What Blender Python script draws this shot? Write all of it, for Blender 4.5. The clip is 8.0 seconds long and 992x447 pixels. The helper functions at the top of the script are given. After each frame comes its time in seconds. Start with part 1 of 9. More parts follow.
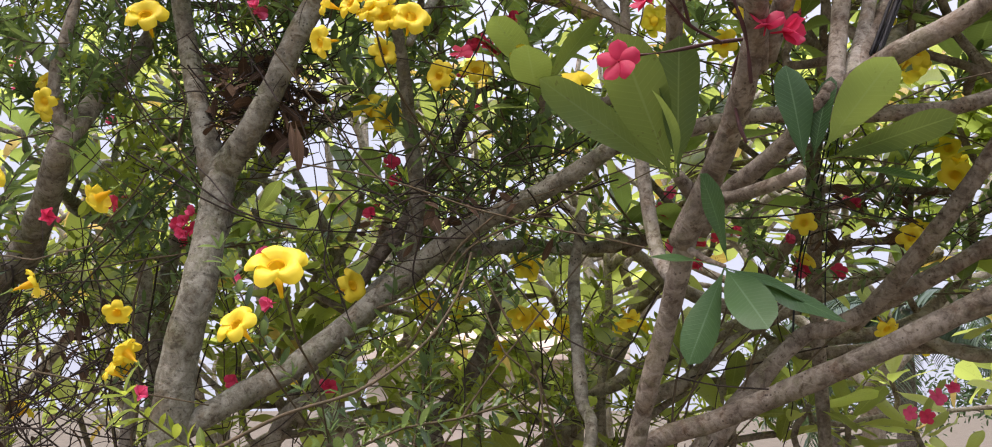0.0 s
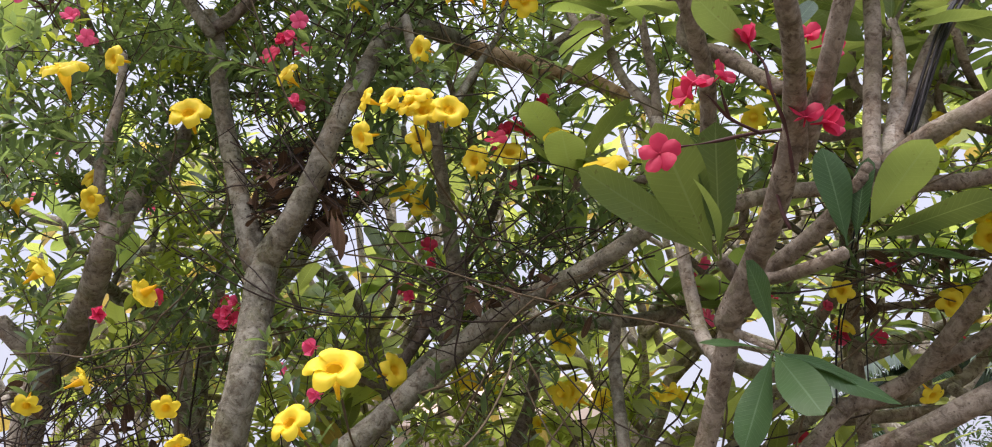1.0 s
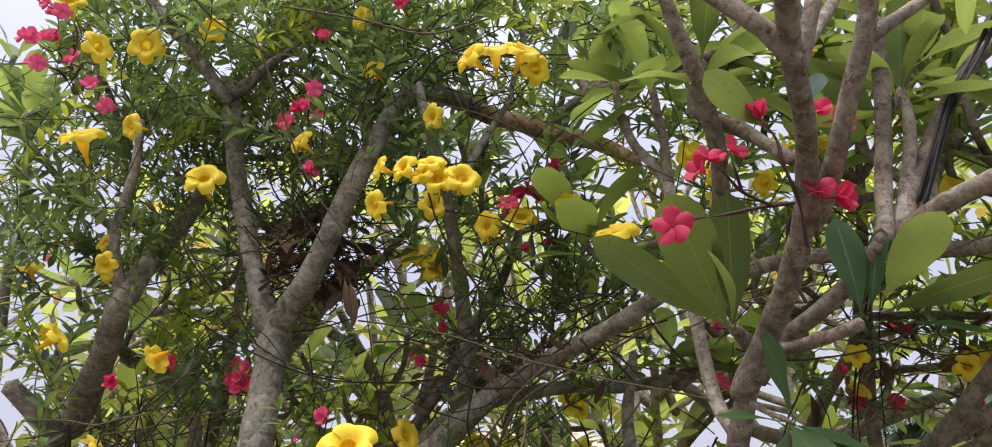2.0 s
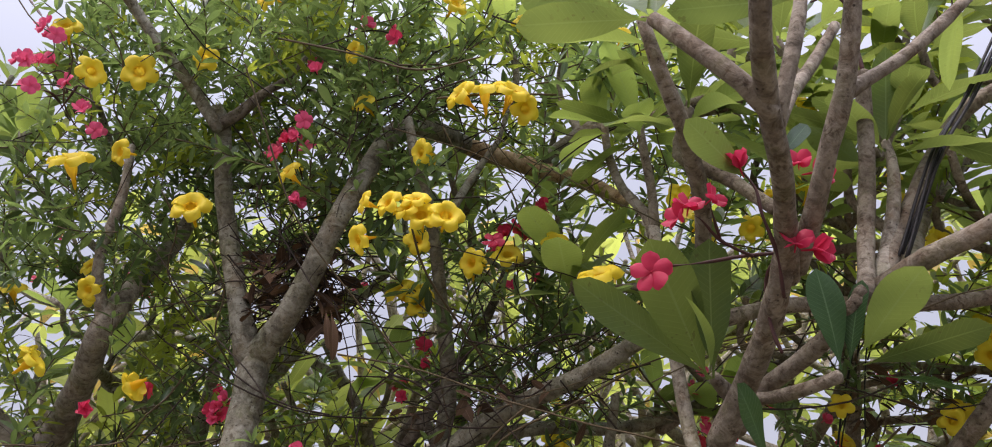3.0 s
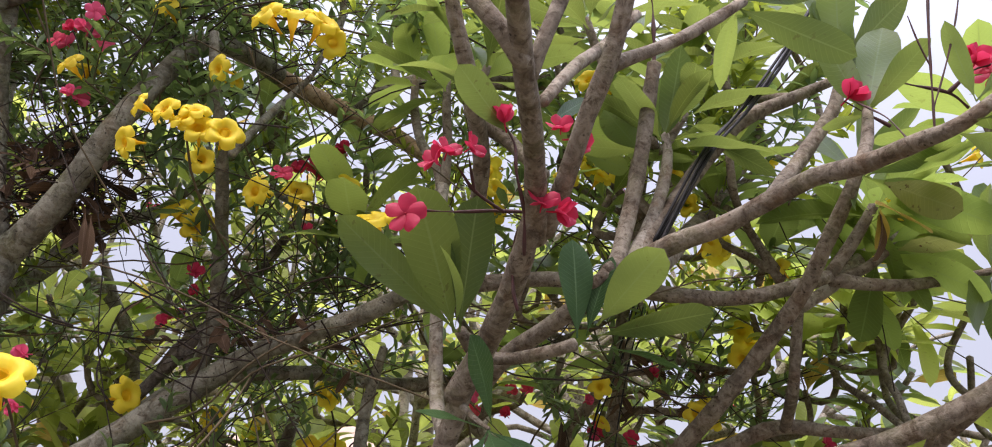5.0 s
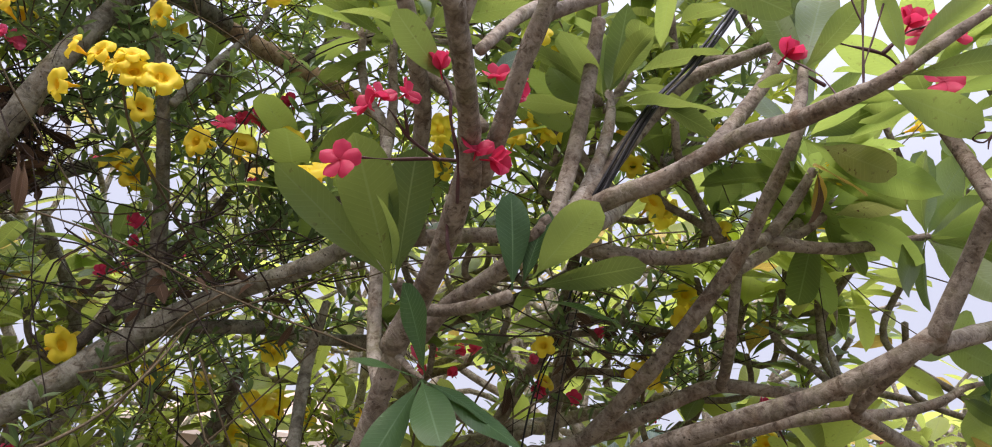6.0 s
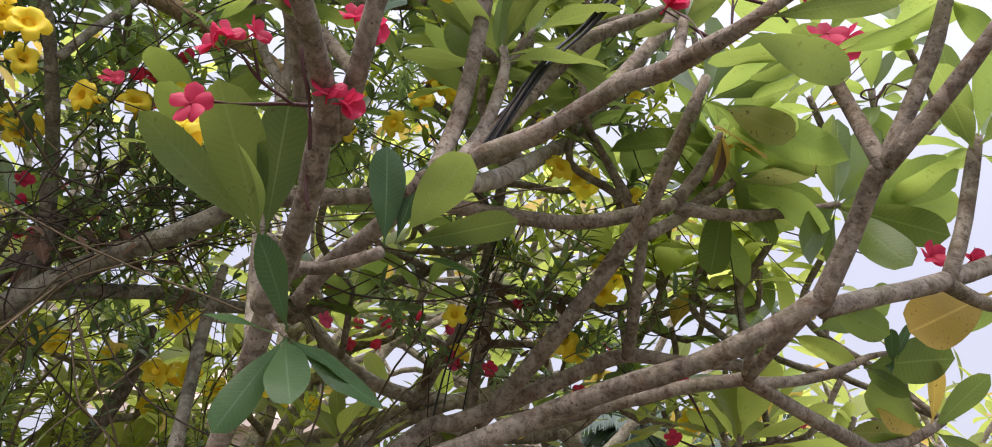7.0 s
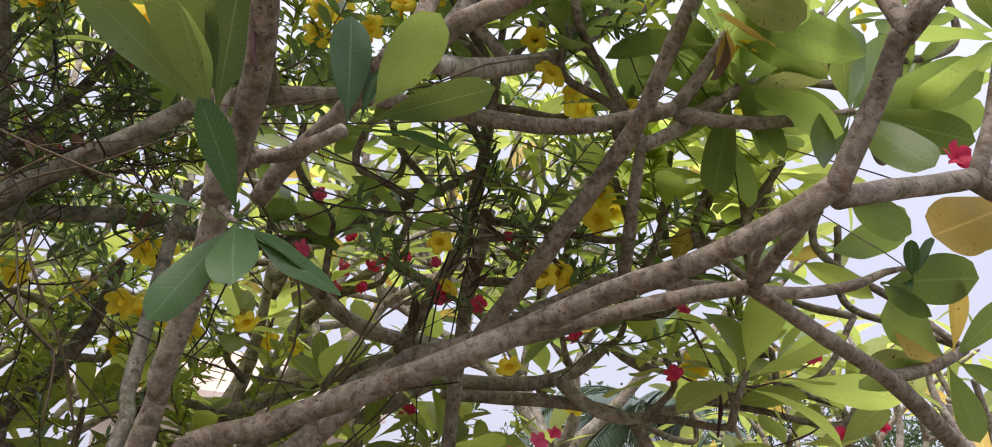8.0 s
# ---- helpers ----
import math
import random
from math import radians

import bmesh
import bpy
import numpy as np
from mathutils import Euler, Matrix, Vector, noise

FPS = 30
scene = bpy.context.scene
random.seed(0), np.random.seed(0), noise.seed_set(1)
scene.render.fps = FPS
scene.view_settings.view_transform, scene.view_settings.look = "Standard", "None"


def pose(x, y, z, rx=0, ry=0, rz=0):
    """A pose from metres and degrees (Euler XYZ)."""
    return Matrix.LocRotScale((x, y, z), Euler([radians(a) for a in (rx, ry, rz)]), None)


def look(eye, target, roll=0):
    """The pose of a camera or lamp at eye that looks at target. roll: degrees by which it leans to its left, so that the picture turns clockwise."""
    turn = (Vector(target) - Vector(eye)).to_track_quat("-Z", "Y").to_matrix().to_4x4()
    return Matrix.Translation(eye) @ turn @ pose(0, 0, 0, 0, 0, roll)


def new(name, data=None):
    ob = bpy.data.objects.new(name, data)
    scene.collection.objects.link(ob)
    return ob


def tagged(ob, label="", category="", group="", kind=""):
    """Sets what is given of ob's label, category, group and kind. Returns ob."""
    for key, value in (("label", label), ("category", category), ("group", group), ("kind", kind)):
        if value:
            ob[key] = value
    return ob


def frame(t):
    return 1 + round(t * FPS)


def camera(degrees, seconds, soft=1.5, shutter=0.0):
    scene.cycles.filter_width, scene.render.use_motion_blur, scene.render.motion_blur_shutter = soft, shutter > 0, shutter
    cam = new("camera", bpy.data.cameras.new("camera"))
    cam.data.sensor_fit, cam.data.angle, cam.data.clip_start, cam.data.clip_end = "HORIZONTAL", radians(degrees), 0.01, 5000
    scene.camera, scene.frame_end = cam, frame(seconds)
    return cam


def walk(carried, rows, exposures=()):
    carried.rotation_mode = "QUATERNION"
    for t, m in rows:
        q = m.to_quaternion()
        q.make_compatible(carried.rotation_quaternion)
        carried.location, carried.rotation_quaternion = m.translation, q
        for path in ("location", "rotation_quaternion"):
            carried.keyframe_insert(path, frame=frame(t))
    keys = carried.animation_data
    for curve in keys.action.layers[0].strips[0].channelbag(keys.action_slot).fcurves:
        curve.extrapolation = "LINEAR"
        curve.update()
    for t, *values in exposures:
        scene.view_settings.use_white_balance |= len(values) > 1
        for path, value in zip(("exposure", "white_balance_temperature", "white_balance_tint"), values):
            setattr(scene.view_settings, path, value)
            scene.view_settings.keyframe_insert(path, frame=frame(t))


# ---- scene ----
cam = camera(59.5, 8.0, soft=1.0)
PATH = [
    (0, (0.213, 0.099, 1.645), (0.072, 2.051, 2.059), -0.1),
    (0.5, (0.191, 0.074, 1.675), (0.02, 2.012, 2.138), -1.2),
    (1, (0.17, 0.058, 1.699), (-0.009, 1.975, 2.24), -1.8),
    (1.5, (0.16, 0.049, 1.713), (-0.025, 1.944, 2.326), -1.9),
    (1.7, (0.161, 0.045, 1.72), (-0.028, 1.934, 2.348), -1.9),
    (2.8, (0.185, 0.04, 1.75), (-0.008, 1.898, 2.465), -0.5),
    (3, (0.197, 0.045, 1.747), (0.011, 1.901, 2.467), 0.1),
    (3.5, (0.253, 0.046, 1.751), (0.141, 1.909, 2.47), 1.6),
    (4, (0.307, 0.059, 1.736), (0.34, 1.924, 2.457), 3.1),
    (4.5, (0.341, 0.077, 1.715), (0.452, 1.943, 2.426), 4.1),
    (4.7, (0.346, 0.085, 1.707), (0.471, 1.953, 2.411), 5.0),
    (5.8, (0.389, 0.085, 1.675), (0.604, 1.966, 2.32), 6.0),
    (6, (0.405, 0.091, 1.669), (0.645, 1.972, 2.305), 6.0),
    (6.5, (0.476, 0.106, 1.663), (0.773, 1.985, 2.282), 5.7),
    (7, (0.598, 0.131, 1.654), (0.889, 2.013, 2.266), 6.2),
    (7.5, (0.669, 0.195, 1.618), (0.954, 2.082, 2.217), 6.3),
    (8, (0.691, 0.316, 1.542), (0.972, 2.207, 2.13), 6.2),
]
EXPOSURE, KELVIN, TINT = 0.80, 7350, 28
walk(cam, [(t, look(eye, target, roll)) for t, eye, target, roll in PATH], [(t, EXPOSURE + more, KELVIN, TINT) for t, more in ((0, 0.16), (1.5, 0.05), (3, -0.28), (4, -0.2), (4.7, -0.08), (6, 0.04), (8, 0.08))])

# ---- sky and light ----
world = bpy.data.worlds.new("overcast_sky")
scene.world = world
world.use_nodes = True
wn, wl = world.node_tree.nodes, world.node_tree.links
wn.clear()
sky = wn.new("ShaderNodeTexSky")
sky.sky_type = "NISHITA"
sky.sun_disc = False
sky.sun_elevation, sky.sun_rotation = radians(60), radians(210)
sky.air_density, sky.dust_density, sky.ozone_density = 1.0, 4.0, 1.0
cloud = wn.new("ShaderNodeMix")
cloud.data_type = "RGBA"
cloud.inputs[0].default_value = 0.72
cloud.inputs[7].default_value = (7.32, 9.0, 11.3, 1)
backg = wn.new("ShaderNodeBackground")
backg.inputs[1].default_value = 0.094
wout = wn.new("ShaderNodeOutputWorld")
wl.new(sky.outputs[0], cloud.inputs[6])
# an overcast sky grows brighter towards the zenith
coord = wn.new("ShaderNodeTexCoord")
axes = wn.new("ShaderNodeSeparateXYZ")
rise = wn.new("ShaderNodeMath")
rise.operation = "POWER"
rise.inputs[1].default_value = 4.0
gain = wn.new("ShaderNodeMath")
gain.operation = "MULTIPLY_ADD"
gain.inputs[1].default_value, gain.inputs[2].default_value = 4.3, 0.63
dome = wn.new("ShaderNodeVectorMath")
dome.operation = "SCALE"
wl.new(coord.outputs["Generated"], axes.inputs[0])
wl.new(axes.outputs[2], rise.inputs[0])
wl.new(rise.outputs[0], gain.inputs[0])
wl.new(gain.outputs[0], dome.inputs["Scale"])
wl.new(cloud.outputs[2], dome.inputs[0])
wl.new(dome.outputs[0], backg.inputs[0])
wl.new(backg.outputs[0], wout.inputs[0])

sun_data = bpy.data.lights.new("sun", "SUN")
sun_data.energy, sun_data.angle, sun_data.color = 0.9, radians(35), (1.0, 0.95, 0.86)
sun = new("sun", sun_data)
sun.matrix_world = look((-3.0, -1.5, 7.0), (0, 0, 0))


# ---- materials ----
class Graph:
    """A small helper to build node materials."""

    def __init__(self, name):
        self.mat = bpy.data.materials.new(name)
        self.mat.use_nodes = True
        self.tree = self.mat.node_tree
        self.tree.nodes.clear()
        self.out = self.node("ShaderNodeOutputMaterial")

    def node(self, kind, operation="", data_type="", uv_map=""):
        n = self.tree.nodes.new(kind)
        if operation:
            n.operation = operation
        if data_type:
            n.data_type = data_type
        if uv_map:
            n.uv_map = uv_map
        return n

    def put(self, socket, value):
        if isinstance(value, bpy.types.NodeSocket):
            self.tree.links.new(value, socket)
        else:
            socket.default_value = value

    def math(self, op, a, b=0.0, c=0.0):
        n = self.node("ShaderNodeMath", operation=op)
        for s, v in zip(n.inputs, (a, b, c)):
            self.put(s, v)
        return n.outputs[0]

    def noise(self, scale, detail=4.0, rough=0.55, vector=None, distortion=0.0):
        n = self.node("ShaderNodeTexNoise")
        n.inputs["Scale"].default_value, n.inputs["Detail"].default_value = scale, detail
        n.inputs["Roughness"].default_value, n.inputs["Distortion"].default_value = rough, distortion
        if vector is not None:
            self.put(n.inputs["Vector"], vector)
        return n.outputs[0]

    def ramp(self, fac, stops):
        n = self.node("ShaderNodeValToRGB")
        e = n.color_ramp.elements
        while len(e) < len(stops):
            e.new(0.5)
        for el, (p, c) in zip(e, stops):
            el.position = p
            el.color = (*c, 1) if isinstance(c, tuple) else (c, c, c, 1)
        self.put(n.inputs[0], fac)
        return n.outputs[0]

    def mix(self, fac, a, b):
        n = self.node("ShaderNodeMix", data_type="RGBA")
        for i, v in ((0, fac), (6, a), (7, b)):
            self.put(n.inputs[i], (*v, 1) if isinstance(v, tuple) else v)
        return n.outputs[2]

    def shade(self, color, rough=0.6, bump=None, bump_size=0.002, spec=0.5, glow=None, glow_fac=0.0):
        p = self.node("ShaderNodeBsdfPrincipled")
        self.put(p.inputs["Base Color"], (*color, 1) if isinstance(color, tuple) else color)
        self.put(p.inputs["Roughness"], rough)
        p.inputs["Specular IOR Level"].default_value = spec
        normal = None
        if bump is not None:
            b = self.node("ShaderNodeBump")
            b.inputs["Strength"].default_value, b.inputs["Distance"].default_value = 1.0, bump_size
            self.put(b.inputs["Height"], bump)
            normal = b.outputs[0]
            self.put(p.inputs["Normal"], normal)
        last = p.outputs[0]
        if glow is not None:
            t = self.node("ShaderNodeBsdfTranslucent")
            self.put(t.inputs[0], (*glow, 1) if isinstance(glow, tuple) else glow)
            if normal is not None:
                self.put(t.inputs["Normal"], normal)
            m = self.node("ShaderNodeMixShader")
            m.inputs[0].default_value = glow_fac
            self.put(m.inputs[1], last)
            self.put(m.inputs[2], t.outputs[0])
            last = m.outputs[0]
        self.put(self.out.inputs[0], last)
        return self.mat


def uv_parts(g):
    uv = g.node("ShaderNodeUVMap", uv_map="UVMap")
    sep = g.node("ShaderNodeSeparateXYZ")
    g.put(sep.inputs[0], uv.outputs[0])
    return uv.outputs[0], sep.outputs[0], sep.outputs[1]


def any_random(g):
    a = g.node("ShaderNodeObjectInfo").outputs["Random"]
    b = g.node("ShaderNodeNewGeometry").outputs["Random Per Island"]
    return g.math("FRACT", g.math("ADD", a, b))


def bark_material(name, base, pale, dark, scar=0.25):
    """Smooth grey bark: broad lichen patches, soft mottling, pores and faint leaf scars round the limb."""
    g = Graph(name)
    uv, u, v = uv_parts(g)
    pos = g.node("ShaderNodeNewGeometry").outputs["Position"]
    big = g.noise(7.0, 4, 0.6, pos, 0.4)
    patch = g.noise(23.0, 5, 0.62, pos, 0.9)
    blotch = g.noise(62.0, 5, 0.66, pos, 0.7)
    fine = g.noise(260.0, 3, 0.6, pos)
    pores = g.node("ShaderNodeTexVoronoi")
    pores.inputs["Scale"].default_value = 92.0
    g.put(pores.inputs["Vector"], pos)
    wave = g.node("ShaderNodeTexNoise")
    wave.inputs["Scale"].default_value, wave.inputs["Detail"].default_value = 1.0, 3.0
    stretch = g.node("ShaderNodeMapping")
    stretch.inputs["Scale"].default_value = (3.0, 75.0, 1.0)
    g.put(stretch.inputs[0], uv)
    g.put(wave.inputs["Vector"], stretch.outputs[0])
    rings = wave.outputs[0]
    warm = tuple(x * y for x, y in zip(base, (0.86, 0.70, 0.58)))
    moss = tuple(x * y for x, y in zip(base, (0.74, 0.86, 0.54)))
    c = g.mix(g.ramp(big, [(0.36, 0.0), (0.62, 1.0)]), base, tuple(x * 0.72 for x in base))
    c = g.mix(g.ramp(g.noise(16.0, 4, 0.6, pos, 0.3), [(0.50, 0.0), (0.66, 0.7)]), c, warm)
    c = g.mix(g.ramp(g.noise(12.0, 3, 0.6, pos, 0.5), [(0.52, 0.0), (0.64, 0.45)]), c, moss)
    c = g.mix(g.ramp(patch, [(0.47, 0.0), (0.60, 0.5)]), c, pale)
    c = g.mix(g.ramp(blotch, [(0.50, 0.0), (0.66, 0.38)]), c, pale)
    c = g.mix(g.ramp(blotch, [(0.33, 0.8), (0.46, 0.0)]), c, tuple(x * 0.42 for x in warm))
    c = g.mix(g.ramp(patch, [(0.30, 0.55), (0.40, 0.0)]), c, dark)
    speck = g.math("MULTIPLY", g.ramp(pores.outputs["Distance"], [(0.15, 0.85), (0.26, 0.0)]), g.ramp(g.noise(30.0, 4, 0.65, pos), [(0.49, 0.0), (0.62, 1.0)]))
    c = g.mix(speck, c, dark)
    c = g.mix(g.math("MULTIPLY", g.ramp(rings, [(0.30, 1.0), (0.42, 0.0)]), scar), c, dark)
    c = g.mix(g.math("MULTIPLY", g.ramp(fine, [(0.36, 1.0), (0.50, 0.0)]), 0.16), c, dark)
    h = g.math("ADD", g.math("MULTIPLY", patch, 0.8), g.math("MULTIPLY", rings, 0.25))
    h = g.math("ADD", h, g.math("MULTIPLY", blotch, 0.6))
    h = g.math("ADD", h, g.math("MULTIPLY", fine, 0.15))
    return g.shade(c, 0.88, h, 0.006, 0.15)


def leaf_material(name, deep, light, glow, fac, rough, vein, spots=0.0, spread=0.5, spec=0.25):
    """A leaf blade: midrib, side veins, blotches, light through the blade."""
    g = Graph(name)
    uv, u, v = uv_parts(g)
    pos = g.node("ShaderNodeNewGeometry").outputs["Position"]
    rnd = any_random(g)
    across = g.math("ABSOLUTE", g.math("SUBTRACT", u, 0.5))
    side = g.math("SINE", g.math("MULTIPLY", g.math("SUBTRACT", v, g.math("MULTIPLY", across, 0.22)), 130.0))
    veins = g.math("MULTIPLY", g.ramp(side, [(0.80, 0.0), (1.0, 1.0)]), vein)
    rib = g.ramp(across, [(0.012, 1.0), (0.03, 0.0)])
    patchy = g.noise(22.0, 4, 0.6, pos)
    c = g.mix(g.math("MULTIPLY", g.math("ADD", patchy, g.math("SUBTRACT", rnd, 0.5)), spread * 2), deep, light)
    c = g.mix(g.math("MAXIMUM", veins, g.math("MULTIPLY", rib, 0.6)), c, tuple(min(1, x * 1.7 + 0.05) for x in light))
    t = g.mix(rnd, tuple(x * 0.42 for x in glow), glow)
    t = g.mix(g.math("MULTIPLY", rib, 0.5), t, tuple(x * 0.5 for x in glow))
    t = g.mix(g.math("MULTIPLY", veins, 0.5), t, tuple(min(1, x * 1.3) for x in glow))
    if spots:
        s = g.ramp(g.noise(95.0, 2, 0.5, pos), [(0.63, 0.0), (0.68, 1.0)])
        s = g.math("MULTIPLY", s, g.math("MULTIPLY", g.ramp(g.noise(13.0, 2, 0.5, pos), [(0.5, 0.0), (0.6, 1.0)]), spots))
        c = g.mix(s, c, (0.10, 0.045, 0.02))
        t = g.mix(s, t, (0.07, 0.025, 0.01))
    h = g.math("ADD", g.math("MULTIPLY", veins, 1.0), g.math("MULTIPLY", g.noise(120.0, 2, 0.5, pos), 0.5))
    return g.shade(c, rough, h, 0.0012, spec, t, fac)


def petal_material(name, inner, outer, glow, fac, middle=0.22):
    g = Graph(name)
    uv, u, v = uv_parts(g)
    pos = g.node("ShaderNodeNewGeometry").outputs["Position"]
    n = g.noise(60.0, 3, 0.5, pos)
    c = g.mix(g.ramp(v, [(middle, 0.0), (middle + 0.2, 1.0)]), inner, outer)
    c = g.mix(g.math("MULTIPLY", n, 0.35), c, tuple(x * 0.7 for x in outer))
    return g.shade(c, 0.5, n, 0.001, 0.3, glow, fac)


def plain_material(name, a, b, scale, rough, bump=0.001, spec=0.3):
    g = Graph(name)
    pos = g.node("ShaderNodeNewGeometry").outputs["Position"]
    n1, n2 = g.noise(scale, 5, 0.6, pos), g.noise(scale * 9, 3, 0.6, pos)
    c = g.mix(g.ramp(n1, [(0.35, 0.0), (0.65, 1.0)]), a, b)
    c = g.mix(g.math("MULTIPLY", n2, 0.4), c, tuple(x * 0.6 for x in a))
    return g.shade(c, rough, n2, bump, spec)


BARK = bark_material("frangipani_bark", (0.196, 0.164, 0.126), (0.38, 0.34, 0.27), (0.030, 0.023, 0.017), 0.3)
BARK_LICHEN = bark_material("lichened_bark", (0.190, 0.180, 0.135), (0.37, 0.37, 0.295), (0.030, 0.026, 0.018), 0.42)
BARK_PALE = bark_material("pale_bark", (0.28, 0.25, 0.20), (0.50, 0.47, 0.395), (0.06, 0.05, 0.038), 0.22)
BARK_PEEL = bark_material("peeling_bark", (0.40, 0.28, 0.165), (0.60, 0.47, 0.32), (0.09, 0.05, 0.028), 0.55)
BARK_DARK = bark_material("dark_bark", (0.125, 0.105, 0.080), (0.27, 0.24, 0.195), (0.022, 0.018, 0.014), 0.25)
STALK = plain_material("flower_stalk_skin", (0.085, 0.03, 0.028), (0.05, 0.028, 0.022), 60, 0.6)
TWIG = plain_material("dead_twig", (0.022, 0.016, 0.012), (0.06, 0.043, 0.032), 40, 0.85)
VINE_STEM = plain_material("vine_stem", (0.075, 0.062, 0.03), (0.13, 0.09, 0.05), 35, 0.7)
LEAF = leaf_material("frangipani_leaf", (0.062, 0.115, 0.033), (0.125, 0.195, 0.058), (0.42, 0.56, 0.115), 0.52, 0.40, 0.13, 0.3)
# brighter copy of the leaf, mostly for the rear; backlight put into its colour
LEAF_BACKLIT = leaf_material("backlit_frangipani_leaf", (0.14, 0.195, 0.045), (0.25, 0.305, 0.07), (0.70, 0.82, 0.17), 0.60, 0.42, 0.14, 0.3)
LEAF_MATURE = leaf_material("mature_frangipani_leaf", (0.058, 0.110, 0.032), (0.108, 0.168, 0.052), (0.37, 0.48, 0.10), 0.48, 0.40, 0.13, 0.35)
# darker copy of the leaf: its shade is put into the colour
LEAF_SHADED = leaf_material("shaded_frangipani_leaf", (0.024, 0.066, 0.022), (0.046, 0.110, 0.036), (0.13, 0.27, 0.06), 0.28, 0.46, 0.22)
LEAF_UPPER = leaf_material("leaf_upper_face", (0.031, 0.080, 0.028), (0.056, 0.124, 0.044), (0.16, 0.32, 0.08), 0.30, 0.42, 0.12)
LEAF_SPOTTED = leaf_material("spotted_frangipani_leaf", (0.12, 0.145, 0.045), (0.185, 0.205, 0.065), (0.46, 0.48, 0.13), 0.48, 0.45, 0.2, 1.0)
LEAF_OLD = leaf_material("ageing_frangipani_leaf", (0.44, 0.31, 0.06), (0.56, 0.41, 0.09), (0.80, 0.57, 0.12), 0.45, 0.5, 0.07, 1.0)
LEAF_DEAD = leaf_material("dead_leaf", (0.050, 0.030, 0.019), (0.13, 0.078, 0.045), (0.16, 0.085, 0.04), 0.12, 0.8, 0.2)
VINE_LEAF = leaf_material("vine_leaf", (0.030, 0.068, 0.034), (0.100, 0.168, 0.078), (0.36, 0.54, 0.14), 0.42, 0.30, 0.1, spec=0.55)
VINE_LEAF_YOUNG = leaf_material("young_vine_leaf", (0.12, 0.19, 0.03), (0.21, 0.28, 0.05), (0.60, 0.72, 0.09), 0.5, 0.36, 0.1)
YELLOW = petal_material("yellow_petal", (0.85, 0.42, 0.01), (0.92, 0.74, 0.06), (0.95, 0.78, 0.07), 0.4)
RED = petal_material("red_petal", (0.40, 0.015, 0.045), (0.62, 0.035, 0.095), (0.78, 0.06, 0.14), 0.40, 0.1)
PINK = petal_material("pink_petal", (0.62, 0.05, 0.12), (0.80, 0.10, 0.22), (0.85, 0.12, 0.24), 0.38, 0.1)
CALYX = plain_material("green_calyx", (0.14, 0.25, 0.04), (0.22, 0.30, 0.06), 80, 0.5)
CABLE = plain_material("black_cable", (0.012, 0.012, 0.013), (0.02, 0.02, 0.021), 50, 0.5)
SOIL = plain_material("sandy_soil", (0.10, 0.085, 0.055), (0.16, 0.13, 0.09), 1.6, 0.95, 0.02)
WALL = plain_material("cream_render", (0.62, 0.52, 0.42), (0.68, 0.60, 0.50), 1.2, 0.9, 0.003)
ROOF = plain_material("clay_tile", (0.42, 0.31, 0.23), (0.52, 0.41, 0.32), 3.0, 0.85, 0.01)
FAR_LEAF = leaf_material("far_tree_leaf", (0.035, 0.075, 0.03), (0.07, 0.12, 0.045), (0.12, 0.2, 0.05), 0.25, 0.5, 0.0)
FROND = leaf_material("palm_frond", (0.02, 0.045, 0.025), (0.05, 0.085, 0.04), (0.08, 0.13, 0.04), 0.2, 0.4, 0.0)


# ---- building helpers ----
def thing(name, place, label, category, group="", kind=""):
    ob = new(name)
    ob.empty_display_size = 0.1
    ob.location = place
    return tagged(ob, label, category, group, kind)


def to_mesh(name, verts, faces, uvs, material, smooth=True):
    """A mesh from arrays; uvs holds one pair for each vertex."""
    me = bpy.data.meshes.new(name)
    me.from_pydata([tuple(v) for v in verts], [], [tuple(f) for f in faces])
    if uvs is not None:
        layer = me.uv_layers.new(name="UVMap")
        idx = np.zeros(len(me.loops), dtype=np.int32)
        me.loops.foreach_get("vertex_index", idx)
        layer.data.foreach_set("uv", np.asarray(uvs, dtype=np.float32)[idx].ravel())
    if smooth:
        me.polygons.foreach_set("use_smooth", np.ones(len(me.polygons), dtype=bool))
    me.materials.append(material)
    me.update()
    return me


def part(name, data, parent, label="", m=None, kind=""):
    """Links a mesh as a part of a thing (placed in the world) or of a part (m: its local pose)."""
    ob = new(name, data)
    ob.parent = parent
    if parent.type == "EMPTY":
        ob.matrix_parent_inverse = Matrix.Translation(parent.location).inverted()
    if m is not None:
        ob.matrix_basis = m
    return tagged(ob, label, "", "", kind)


def spline(points, step):
    """Catmull-Rom through points (rows x, y, z, r), sampled about every step metres."""
    p = np.array(points, dtype=float)
    p = np.vstack([2 * p[0] - p[1], p, 2 * p[-1] - p[-2]])
    p[0, 3], p[-1, 3] = p[1, 3], p[-2, 3]
    rows = []
    for i in range(1, len(p) - 2):
        a, b, c, d = p[i - 1], p[i], p[i + 1], p[i + 2]
        n = max(2, int(np.linalg.norm(c[:3] - b[:3]) / step))
        for k in range(n):
            t = k / n
            rows.append(0.5 * (2 * b + (c - a) * t + (2 * a - 5 * b + 4 * c - d) * t * t + (3 * b - a - 3 * c + d) * t ** 3))
    rows.append(p[-2])
    return np.array(rows)


